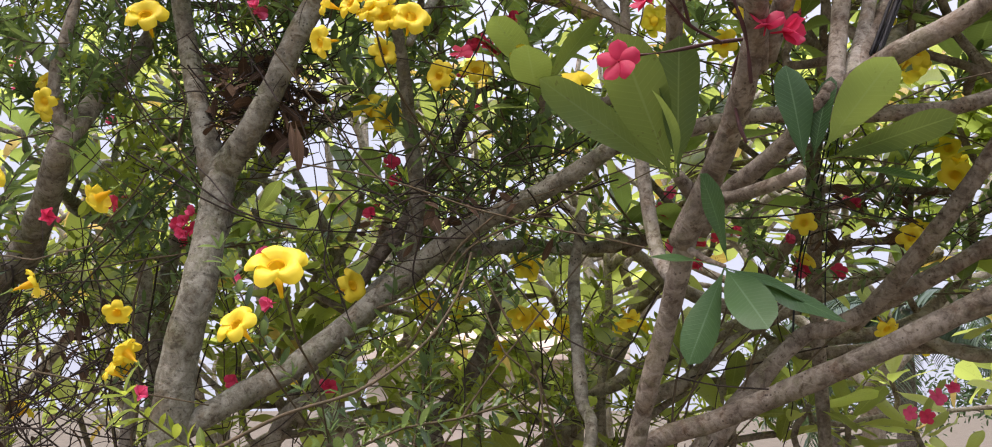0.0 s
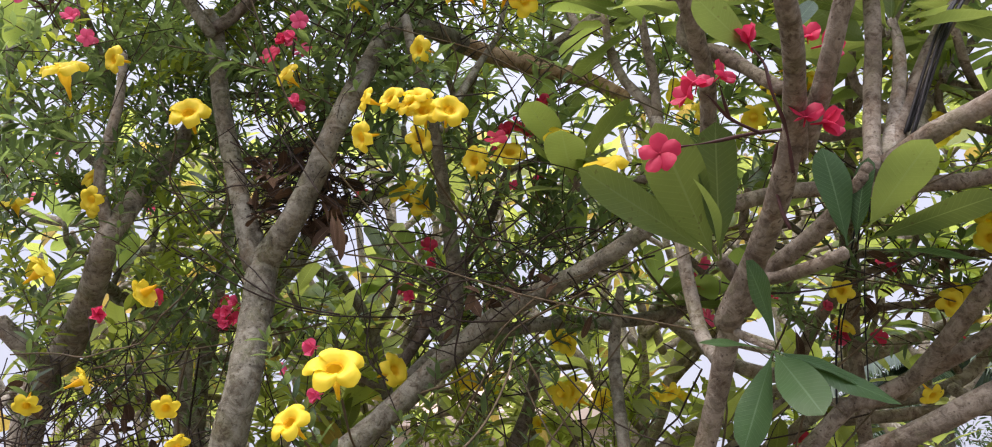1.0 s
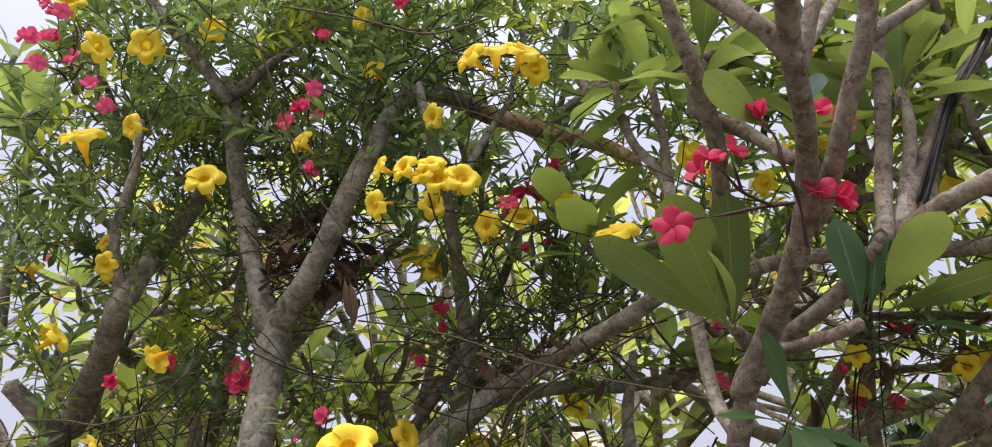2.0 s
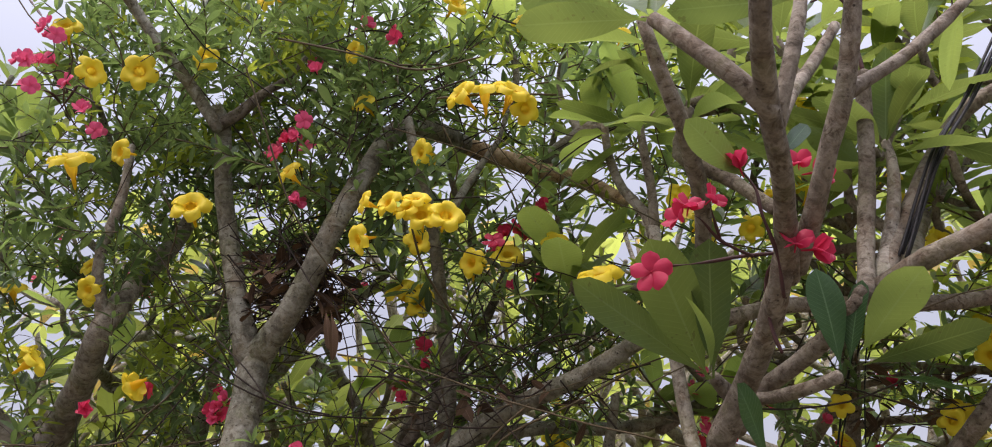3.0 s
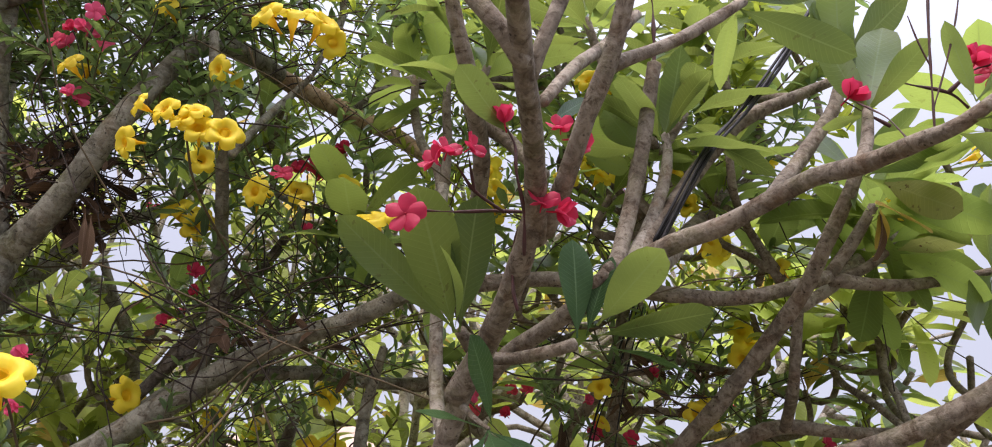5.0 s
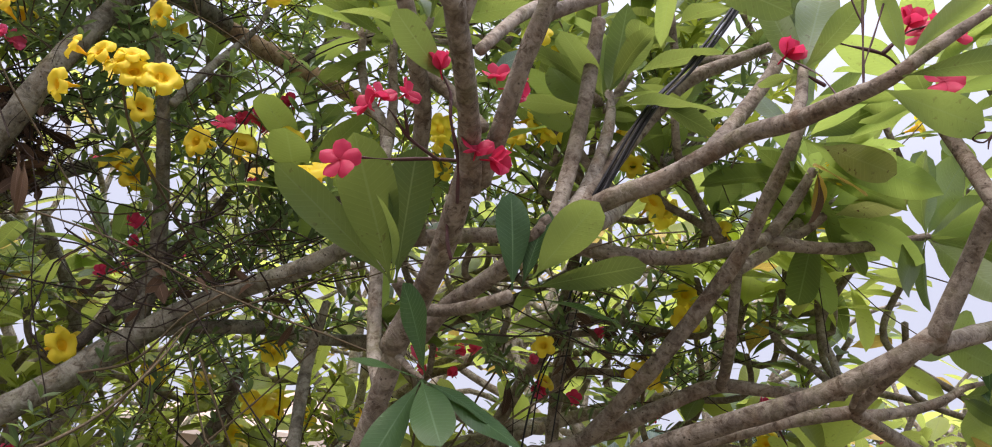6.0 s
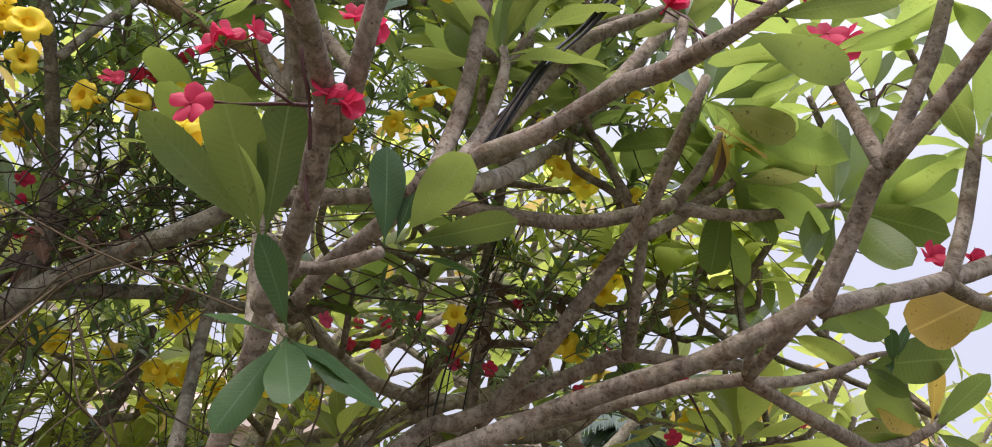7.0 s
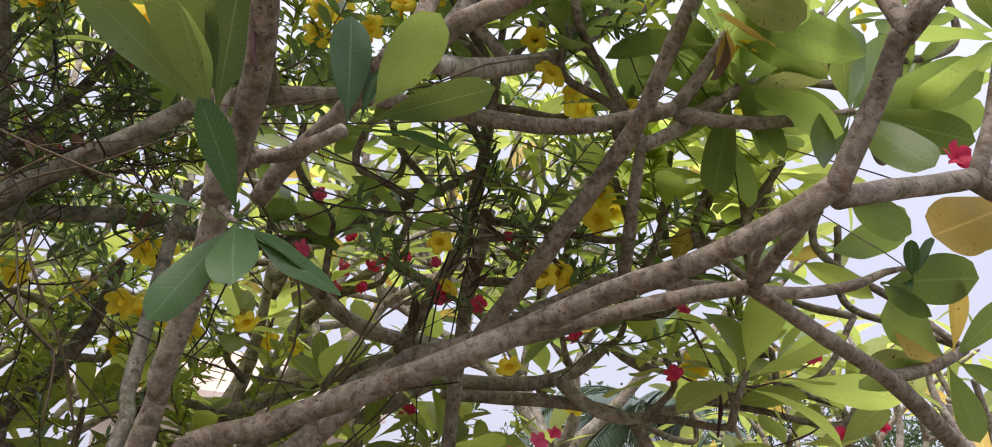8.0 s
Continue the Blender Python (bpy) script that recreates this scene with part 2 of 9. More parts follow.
def tube(points, sides=14, step=0.025, rough=0.06, seed=0, knots=0.0, ends=True):
    """Arrays of a bent, uneven, round stem through points (x, y, z, radius)."""
    rows = spline(points, step)
    rows[:, 3] = np.maximum(rows[:, 3], 0.0006)
    tang = np.gradient(rows[:, :3], axis=0)
    tang /= np.linalg.norm(tang, axis=1)[:, None] + 1e-9
    side = np.cross(tang[0], (0.31, 0.88, 0.35))
    side /= np.linalg.norm(side)
    verts, uvs, faces, run = [], [], [], 0.0
    for i, row in enumerate(rows):
        side = side - tang[i] * side.dot(tang[i])
        side /= np.linalg.norm(side)
        other = np.cross(tang[i], side)
        if i:
            run += np.linalg.norm(row[:3] - rows[i - 1, :3])
        swell = 1.0
        if knots:
            swell += knots * noise.noise(Vector((run * 22, seed * 3.1, 0.5)))
        for k in range(sides):
            a = 2 * math.pi * k / sides
            out = side * math.cos(a) + other * math.sin(a)
            place = row[:3] + out * row[3]
            bump = noise.noise(Vector(place * 26) + Vector((seed, 0, 0))) * rough if rough else 0.0
            r = row[3] * (swell + bump)
            verts.append(row[:3] + out * r)
            uvs.append((k / sides, run))
    n = len(rows)
    for i in range(n - 1):
        for k in range(sides):
            k2 = (k + 1) % sides
            faces.append((i * sides + k, i * sides + k2, (i + 1) * sides + k2, (i + 1) * sides + k))
    if ends:
        for i, back in ((0, -1), (n - 1, 1)):
            verts.append(rows[i, :3] + tang[i] * back * rows[i, 3] * 0.55)
            uvs.append((0.5, 0.0 if i == 0 else run))
            c = len(verts) - 1
            for k in range(sides):
                q = (i * sides + k, i * sides + (k + 1) % sides, c)
                faces.append(q if back > 0 else q[::-1])
    return verts, faces, uvs


class Heap:
    """Gathers many small pieces into one mesh."""

    def __init__(self):
        self.v, self.f, self.uv, self.n = [], [], [], 0

    def add(self, verts, faces, uvs):
        self.v.append(np.asarray(verts, dtype=float))
        self.uv.append(np.asarray(uvs, dtype=float))
        self.f.extend(tuple(i + self.n for i in f) for f in faces)
        self.n += len(verts)

    def placed(self, template, m):
        v, f, uv = template
        a = np.array(m)
        self.add(v @ a[:3, :3].T + a[:3, 3], f, uv)

    def mesh(self, name, material):
        return to_mesh(name, np.vstack(self.v), self.f, np.vstack(self.uv), material)


def blade(nv, nu, width, widest, droop, fold, wave=0.0, stalk=0.07, curl=0.0, seed=0):
    """Arrays of a leaf of length 1 along +y, its upper face to +z."""
    verts, uvs, faces = [], [], []
    peak = widest
    for i in range(nv):
        v = i / (nv - 1)
        s = max(0.0, (v - stalk) / (1 - stalk))
        p = peak / (1 - peak) * 0.52
        shape = (s ** p) * (1 - s) ** 0.52
        top = (peak ** p) * (1 - peak) ** 0.52
        half = max(0.010, width * 0.5 * min(1.0, shape / top)) if i < nv - 1 else 0.0015
        for k in range(nu):
            u = 2 * k / (nu - 1) - 1
            x = u * half * (1 - 0.10 * fold * abs(u))
            z = fold * abs(u) * half - droop * v * v + wave * math.sin(9 * v + 2 * u + seed) * abs(u) * half
            z -= curl * (u * u) * half
            verts.append((x, v * (1 - 0.3 * droop * droop), z))
            uvs.append((k / (nu - 1), v))
    for i in range(nv - 1):
        for k in range(nu - 1):
            a = i * nu + k
            faces.append((a, a + 1, a + nu + 1, a + nu))
    return np.array(verts), faces, np.array(uvs)


BLADES = [blade(14, 5, 0.34, 0.62, 0.10, 0.22, 0.12, 0.10, 0.12, 0), blade(14, 5, 0.31, 0.58, 0.24, 0.30, 0.18, 0.12, 0.05, 2),
          blade(14, 5, 0.36, 0.66, 0.02, 0.16, 0.15, 0.09, 0.25, 4), blade(14, 5, 0.28, 0.62, 0.34, 0.45, 0.10, 0.12, 0.0, 5)]
BACK_BLADES = [blade(8, 3, 0.34, 0.62, 0.12, 0.25, 0.0, 0.10), blade(8, 3, 0.30, 0.58, 0.28, 0.38, 0.0, 0.11), blade(8, 3, 0.37, 0.65, 0.02, 0.18, 0.0, 0.09)]
VINE_BLADES = [blade(5, 3, 0.27, 0.50, 0.18, 0.35, 0.0, 0.05), blade(5, 3, 0.23, 0.48, 0.36, 0.45, 0.0, 0.05), blade(5, 3, 0.31, 0.53, 0.06, 0.25, 0.0, 0.05)]
BLADE_MESHES = {}


def blade_mesh(kind, material):
    key = (kind, material.name)
    if key not in BLADE_MESHES:
        BLADE_MESHES[key] = to_mesh("leaf", *BLADES[kind], material)
    return BLADE_MESHES[key]


def leaf_pose(base, tip, up, wide=1.0):
    """The pose of a leaf from base to tip, its upper face turned as far as can be to up."""
    base, tip = Vector(base), Vector(tip)
    y = tip - base
    length = y.length
    y.normalize()
    x = y.cross(Vector(up))
    x = x.normalized() if x.length > 1e-4 else y.orthogonal().normalized()
    z = x.cross(y)
    m = Matrix((x, y, z)).transposed().to_4x4() @ Matrix.Diagonal((length * wide, length, length, 1))
    return Matrix.Translation(base) @ m


def leaf(tree, base, tip, up=(0, 0.55, 0.85), wide=1.0, kind=0, material=None, label=""):
    return part("leaf", blade_mesh(kind, material or LEAF), tree, label, leaf_pose(base, tip, up, wide))


BOUGHS = {}


def limb(tree, points, name="limb", material=None, sides=14, label="", knots=0.10):
    seed = len(tree.children)
    BOUGHS.setdefault(tree, []).extend(Vector(p[:3]) for p in points)
    return part(name, to_mesh(name, *tube(points, sides, 0.03, 0.07, seed, knots), material or BARK), tree, label)


def fan(at, axis, count, length, rng, spread=(35, 95), rise=0.0):
    """Poses of the leaves that crowd round a shoot's tip: (base, tip, up)."""
    axis = Vector(axis).normalized()
    a = axis.orthogonal().normalized()
    b = axis.cross(a)
    turn = rng.random() * 6.28
    for i in range(count):
        ang = turn + i * 2.39996 + rng.uniform(-0.25, 0.25)
        lean = radians(spread[0] + (spread[1] - spread[0]) * (1 - (i + rng.uniform(-0.4, 0.6)) / count))
        out = a * math.cos(ang) + b * math.sin(ang)
        way = axis * math.cos(lean) + out * math.sin(lean) + Vector((0, 0, rise))
        way.normalize()
        size = length * rng.uniform(0.72, 1.12)
        base = Vector(at) - axis * (0.05 * (1 - i / count)) + out * 0.008
        up = axis * math.sin(lean) - out * math.cos(lean) + Vector((rng.uniform(-0.35, 0.35), rng.uniform(-0.35, 0.35), rng.uniform(0.0, 0.5)))
        yield base, base + way * size, up


def rosette(tree, at, axis, count=9, length=0.26, seed=1, material=None, spread=(30, 95), old=0.0):
    rng = random.Random(seed)
    for base, tip, up in fan(at, axis, count, length, rng, spread):
        mat = LEAF_OLD if rng.random() < old else (material or LEAF)
        leaf(tree, base, tip, up, rng.uniform(0.9, 1.2), rng.randrange(4), mat)


def sprig(tree, at, axis, count, length, seed, material=None, old=0.0):
    """A leafy shoot that springs from the nearest limb below it."""
    at = Vector(at)
    root = min((p for p in BOUGHS[tree] if 0.3 < p.z < at.z - 0.06), key=lambda p: (p - at).length)
    way = Vector(axis).normalized()
    low = at - way * min(0.12, (at - root).length * 0.5)
    mid = root.lerp(low, 0.55) - Vector((0, 0, 0.02))
    points = [(*root, 0.0125), (*mid, 0.0115), (*low, 0.0105), (*at, 0.0095)]
    part("shoot", to_mesh("shoot", *tube(points, 8, 0.04, 0.07, seed, 0.1), BARK), tree)
    rosette(tree, at, axis, count, length, seed, material, (30, 95), old)


# ---- flowers ----
def trumpet_arrays():
    """Five broad overlapping lobes round a short flared throat; faces +z, the mouth's width is 1."""
    h = Heap()
    for p in range(5):
        verts, uvs, faces = [], [], []
        nr, na = 7, 7
        for i in range(nr):
            t = i / (nr - 1)
            for k in range(na):
                s = 2 * k / (na - 1) - 1
                spread = 0.66 + 0.16 * math.sin(math.pi * min(1, t * 1.1))
                ang = p * 2 * math.pi / 5 + s * spread * (1 - 0.22 * t ** 5) + 0.25 * t
                r = 0.13 + 0.40 * t - 0.10 * s * s * t ** 2 - 0.05 * s ** 6 * t
                z = 0.20 * math.sin(t * 1.9) - 0.20 * t ** 3 + 0.05 * s * t + 0.02 * math.sin(5 * s + p) * t * t - 0.05
                verts.append((r * math.cos(ang), r * math.sin(ang), z))
                uvs.append((k / (na - 1), 0.25 + 0.75 * t))
        for i in range(nr - 1):
            for k in range(na - 1):
                a = i * na + k
                faces.append((a, a + 1, a + na + 1, a + na))
        h.add(verts, faces, uvs)
    verts, uvs, faces = [], [], []
    profile = [(0.150, 0.00, 0.28), (0.135, -0.12, 0.2), (0.11, -0.28, 0.1), (0.055, -0.42, 0.05), (0.035, -0.62, 0.3), (0.03, -0.74, 0.3)]
    for r, z, v in profile:
        for k in range(12):
            ang = 2 * math.pi * k / 12
            verts.append((r * math.cos(ang), r * math.sin(ang), z))
            uvs.append((k / 12, v))
    for i in range(len(profile) - 1):
        for k in range(12):
            k2 = (k + 1) % 12
            faces.append((i * 12 + k, i * 12 + k2, (i + 1) * 12 + k2, (i + 1) * 12 + k))
    h.add(verts, faces, uvs)
    return h


def calyx_arrays():
    h = Heap()
    v, f, uv = blade(4, 3, 0.34, 0.4, 0.1, 0.3, 0.0, 0.02)
    for p in range(5):
        m = Matrix.Rotation(p * 2 * math.pi / 5, 4, "Z") @ Matrix.Translation((0, 0.02, -0.76)) @ Matrix.Rotation(radians(62), 4, "X") @ Matrix.Scale(0.2, 4)
        h.placed((v, f, uv), m)
    h.add(*tube([(0, 0, -0.72, 0.03), (0, 0.01, -0.85, 0.022), (0.01, 0.03, -1.05, 0.016)], 6, 0.1, 0.0))
    return h


def star_arrays(openness, twist):
    """A frangipani flower of five petals; openness 1 is flat, small is half shut. Its width is about 1, it faces +z."""
    h = Heap()
    v, f, uv = blade(8, 5, 0.86, 0.60, 0.10, 0.18, 0.08, 0.0, 0.50, 1)
    for p in range(5):
        lift = radians(90 - 78 * openness - (9 if p % 2 else 0))
        m = Matrix.Rotation(p * 2 * math.pi / 5, 4, "Z") @ Matrix.Rotation(lift, 4, "X") @ Matrix.Rotation(radians(twist), 4, "Y") @ Matrix.Scale(0.62, 4)
        h.placed((v, f, uv), m)
    h.add(*tube([(0, 0, 0.03, 0.035), (0, 0, -0.12, 0.03), (0, 0.01, -0.3, 0.022)], 7, 0.1, 0.0))
    return h


TRUMPET = trumpet_arrays().mesh("flower", YELLOW)
CALYX_MESH = calyx_arrays().mesh("calyx", CALYX)
STARS = [star_arrays(0.95, 16).mesh("flower", RED), star_arrays(0.62, 24).mesh("flower", RED), star_arrays(0.30, 30).mesh("flower", RED)]
PINKS = [star_arrays(0.95, 16).mesh("flower", PINK), star_arrays(0.6, 24).mesh("flower", PINK), star_arrays(0.3, 30).mesh("flower", PINK)]


def flower_pose(at, face, size, turn=0.0):
    q = Vector(face).to_track_quat("Z", "Y").to_matrix().to_4x4()
    return Matrix.Translation(at) @ q @ Matrix.Rotation(turn, 4, "Z") @ Matrix.Scale(size, 4)


def trumpet(vine, at, face=(-0.2, -0.8, -0.1), size=0.085, label=""):
    ob = part("flower", TRUMPET, vine, label or "yellow trumpet flower", flower_pose(at, face, size, at[0] * 37))
    part("calyx", CALYX_MESH, ob, "green calyx")


def star(tree, at, face=(0.0, -0.8, 0.3), size=0.06, form=0, pink=False, label=""):
    part("flower", (PINKS if pink else STARS)[form], tree, label or ("pink flower" if pink else "red flower"), flower_pose(at, face, size, at[2] * 41))


def stalk(tree, points, radius=0.004, label=""):
    """A dark, knobbly flower stalk."""
    radius *= 0.74
    rows = [(*p, radius * (1 - 0.35 * i / (len(points) - 1))) for i, p in enumerate(points)]
    part("flower_stalk", to_mesh("flower_stalk", *tube(rows, 7, 0.006, 0.5, len(tree.children), 0.9), STALK), tree, label)


# ---- ground ----
def build_ground():
    n, size = 48, 400.0
    verts, faces = [], []
    ticks = [math.copysign(abs(t) ** 2.6, t) * size for t in np.linspace(-1, 1, n)]
    for y in ticks:
        for x in ticks:
            verts.append((x, y + 2, 0.05 * noise.noise(Vector((x * 0.4, y * 0.4, 0))) - 0.03))
    for i in range(n - 1):
        for k in range(n - 1):
            a = i * n + k
            faces.append((a, a + 1, a + n + 1, a + n))
    me = to_mesh("ground", verts, faces, None, SOIL)
    tagged(new("ground", me), "dry sandy soil under the trees", "ground", "", "structure")


build_ground()

# ---- the trees' limbs ----
left_tree = thing("frangipani_tree", (-0.85, 2.25, 0.0), "grey-barked frangipani tree overgrown by a flowering vine", "tree", "frangipani trees")
limb(left_tree, [(-0.850, 2.250, -0.050, 0.0850), (-0.800, 2.200, 0.800, 0.0700), (-0.684, 2.080, 1.538, 0.0495), (-0.656, 2.055, 1.765, 0.0450), (-0.618, 2.030, 1.892, 0.0413), (-0.612, 2.065, 2.032, 0.0387), (-0.606, 2.100, 2.212, 0.0400)], "trunk", material=BARK_LICHEN)
limb(left_tree, [(-0.616, 2.100, 2.200, 0.0407), (-0.656, 2.090, 2.326, 0.0275), (-0.726, 2.130, 2.543, 0.0253), (-0.743, 2.090, 2.691, 0.0240), (-0.746, 2.050, 2.836, 0.0226), (-0.759, 2.020, 2.872, 0.0217)], material=BARK_LICHEN)
limb(left_tree, [(-0.742, 2.020, 2.807, 0.0163), (-0.808, 1.980, 2.912, 0.0163), (-0.892, 1.940, 3.019, 0.0152), (-0.958, 1.900, 3.115, 0.0142), (-0.994, 1.800, 3.175, 0.0128)], material=BARK_LICHEN)
limb(left_tree, [(-0.752, 2.030, 2.821, 0.0180), (-0.690, 2.030, 2.862, 0.0165), (-0.640, 2.040, 2.920, 0.0125), (-0.600, 2.100, 3.000, 0.0090), (-0.560, 2.160, 3.120, 0.0070)], material=BARK_DARK)
limb(left_tree, [(-0.656, 2.090, 2.326, 0.0140), (-0.974, 2.600, 2.880, 0.0181), (-0.896, 2.550, 3.004, 0.0181), (-0.838, 2.500, 3.140, 0.0153), (-0.814, 2.500, 3.332, 0.0129), (-0.790, 2.500, 3.561, 0.0114)], material=BARK_PALE)
limb(left_tree, [(-0.611, 2.100, 2.203, 0.0394), (-0.526, 2.050, 2.286, 0.0321), (-0.460, 2.010, 2.380, 0.0292), (-0.393, 1.970, 2.501, 0.0272), (-0.326, 1.980, 2.644, 0.0257), (-0.269, 2.050, 2.794, 0.0256), (-0.199, 2.180, 2.864, 0.0264), (-0.118, 2.300, 2.871, 0.0268)], material=BARK_LICHEN)
limb(left_tree, [(-0.612, 2.065, 2.032, 0.0387), (-0.662, 2.300, 2.180, 0.0295), (-0.636, 2.400, 2.270, 0.0279), (-0.602, 2.500, 2.391, 0.0293), (-0.567, 2.600, 2.472, 0.0255), (-0.481, 2.700, 2.559, 0.0195)], material=BARK_LICHEN)
limb(left_tree, [(-0.654, 2.080, 1.594, 0.0286), (-0.533, 2.120, 1.672, 0.0293), (-0.428, 2.160, 1.735, 0.0299), (-0.288, 2.200, 1.855, 0.0300), (-0.148, 2.240, 1.985, 0.0295), (-0.042, 2.220, 2.061, 0.0273), (0.091, 2.120, 2.109, 0.0234), (0.213, 2.020, 2.143, 0.0211), (0.345, 1.930, 2.205, 0.0196)], material=BARK_LICHEN)
limb(left_tree, [(0.345, 1.930, 2.205, 0.0196), (0.470, 1.900, 2.221, 0.0178), (0.627, 1.930, 2.261, 0.0176), (0.769, 1.925, 2.261, 0.0170), (0.883, 1.920, 2.257, 0.0183), (1.051, 1.905, 2.262, 0.0170), (1.193, 1.890, 2.304, 0.0171), (1.274, 1.900, 2.342, 0.0161)])
limb(left_tree, [(1.283, 1.910, 2.338, 0.0165), (1.376, 1.907, 2.337, 0.0153), (1.463, 1.905, 2.345, 0.0141), (1.543, 1.902, 2.365, 0.0129), (1.616, 1.900, 2.385, 0.0117), (1.670, 1.880, 2.400, 0.0091)])
limb(left_tree, [(1.275, 1.910, 2.338, 0.0165), (1.320, 1.890, 2.413, 0.0153), (1.341, 1.870, 2.457, 0.0140), (1.363, 1.850, 2.509, 0.0115)])
limb(left_tree, [(1.243, 1.980, 2.286, 0.0156), (1.333, 2.003, 2.354, 0.0160), (1.427, 2.027, 2.451, 0.0151), (1.500, 2.050, 2.514, 0.0126)], material=BARK_PALE)
limb(left_tree, [(1.309, 1.950, 2.346, 0.0143), (1.377, 1.925, 2.381, 0.0129), (1.421, 1.900, 2.424, 0.0103)])
limb(left_tree, [(-0.174, 2.320, 2.024, 0.0228), (-0.149, 2.280, 2.149, 0.0200), (-0.152, 2.240, 2.259, 0.0192), (-0.161, 2.200, 2.369, 0.0178), (-0.165, 2.100, 2.491, 0.0159), (-0.174, 2.020, 2.581, 0.0142), (-0.195, 1.980, 2.659, 0.0135), (-0.222, 1.980, 2.793, 0.0117)], material=BARK_LICHEN)
limb(left_tree, [(-0.141, 2.060, 2.515, 0.0112), (-0.106, 2.130, 2.637, 0.0111), (-0.066, 2.200, 2.749, 0.0102), (-0.010, 2.200, 2.833, 0.0074)], material=BARK_LICHEN)
limb(left_tree, [(-0.187, 2.350, 2.012, 0.0130), (-0.250, 2.425, 2.111, 0.0151), (-0.309, 2.500, 2.054, 0.0155)], material=BARK_DARK)
limb(left_tree, [(-0.334, 2.400, 1.957, 0.0162), (-0.228, 2.400, 2.106, 0.0164), (-0.143, 2.450, 2.272, 0.0155), (-0.069, 2.475, 2.406, 0.0143), (-0.019, 2.500, 2.548, 0.0114)], material=BARK_DARK)
limb(left_tree, [(-0.303, 2.350, 1.921, 0.0169), (-0.230, 2.385, 1.998, 0.0174), (-0.143, 2.420, 2.038, 0.0186), (-0.012, 2.435, 2.065, 0.0190), (0.126, 2.450, 2.082, 0.0186), (0.218, 2.525, 2.084, 0.0185), (0.332, 2.600, 2.101, 0.0177), (0.453, 2.700, 2.139, 0.0170)], material=BARK_LICHEN)
limb(left_tree, [(0.417, 2.720, 2.104, 0.0196), (0.512, 2.710, 2.161, 0.0197), (0.643, 2.700, 2.226, 0.0184), (0.775, 2.650, 2.279, 0.0153), (0.904, 2.600, 2.353, 0.0137), (1.005, 2.600, 2.424, 0.0093)])
limb(left_tree, [(0.050, 2.200, -0.050, 0.0400), (0.080, 2.150, 0.900, 0.0300), (0.271, 2.120, 1.526, 0.0160), (0.263, 2.185, 1.662, 0.0164), (0.256, 2.250, 1.814, 0.0162), (0.252, 2.300, 1.966, 0.0158), (0.267, 2.270, 2.064, 0.0128), (0.279, 2.250, 2.130, 0.0104)], material=BARK_LICHEN)
limb(left_tree, [(-0.150, 2.270, 2.874, 0.0262), (-0.078, 2.330, 2.862, 0.0266), (0.088, 2.360, 2.813, 0.0263), (0.233, 2.330, 2.746, 0.0233), (0.335, 2.300, 2.671, 0.0182)], material=BARK_PEEL, label="limb with peeling orange-brown bark")
limb(left_tree, [(0.088, 2.360, 2.822, 0.0223), (0.155, 2.330, 2.859, 0.0222), (0.211, 2.300, 2.893, 0.0188)], material=BARK_LICHEN)
limb(left_tree, [(-0.795, 2.900, 2.411, 0.0132), (-0.704, 2.900, 2.361, 0.0159), (-0.614, 2.900, 2.301, 0.0167), (-0.531, 2.925, 2.161, 0.0193), (-0.503, 2.950, 2.037, 0.0201), (-0.471, 2.950, 1.892, 0.0215)], material=BARK_LICHEN)
limb(left_tree, [(-0.679, 2.900, 2.438, 0.0132), (-0.603, 2.900, 2.301, 0.0167), (-0.572, 3.000, 2.218, 0.0199), (-0.531, 3.000, 2.086, 0.0205)], material=BARK_LICHEN)
limb(left_tree, [(-0.411, 2.900, 2.088, 0.0154), (-0.371, 2.900, 2.191, 0.0156), (-0.350, 2.900, 2.296, 0.0141), (-0.355, 2.900, 2.444, 0.0107)], material=BARK_PALE)
far_left_tree = thing("frangipani_tree", (-1.75, 2.7, 0.0), "grey frangipani tree wrapped in vine stems", "tree", "frangipani trees")
limb(far_left_tree, [(-1.750, 2.700, -0.050, 0.0800), (-1.600, 2.600, 0.900, 0.0600), (-1.440, 2.500, 1.895, 0.0491), (-1.354, 2.500, 2.064, 0.0467), (-1.169, 2.300, 2.206, 0.0377), (-1.052, 2.150, 2.307, 0.0329), (-1.027, 2.200, 2.406, 0.0296), (-1.015, 2.300, 2.529, 0.0281), (-0.996, 2.400, 2.661, 0.0247), (-0.945, 2.400, 2.782, 0.0200)], "trunk", material=BARK_PALE)
limb(far_left_tree, [(-1.043, 2.150, 2.306, 0.0172), (-1.055, 2.125, 2.387, 0.0158), (-1.061, 2.100, 2.484, 0.0144), (-1.027, 2.100, 2.662, 0.0132), (-1.024, 2.100, 2.813, 0.0112)], material=BARK_PALE)
limb(far_left_tree, [(-2.025, 3.100, 2.767, 0.0150), (-1.938, 3.100, 2.710, 0.0181), (-1.796, 3.050, 2.654, 0.0187), (-1.612, 3.000, 2.619, 0.0183)], material=BARK_LICHEN)
limb(far_left_tree, [(-1.535, 3.000, 2.487, 0.0180), (-1.379, 3.000, 2.502, 0.0199), (-1.233, 3.000, 2.486, 0.0198), (-1.088, 3.000, 2.450, 0.0177)], material=BARK_LICHEN)
limb(far_left_tree, [(-1.271, 2.500, 2.288, 0.0148), (-1.345, 2.750, 2.290, 0.0198), (-1.278, 2.800, 2.246, 0.0200), (-1.162, 2.800, 2.173, 0.0180), (-1.049, 2.800, 2.106, 0.0160)], material=BARK_LICHEN)
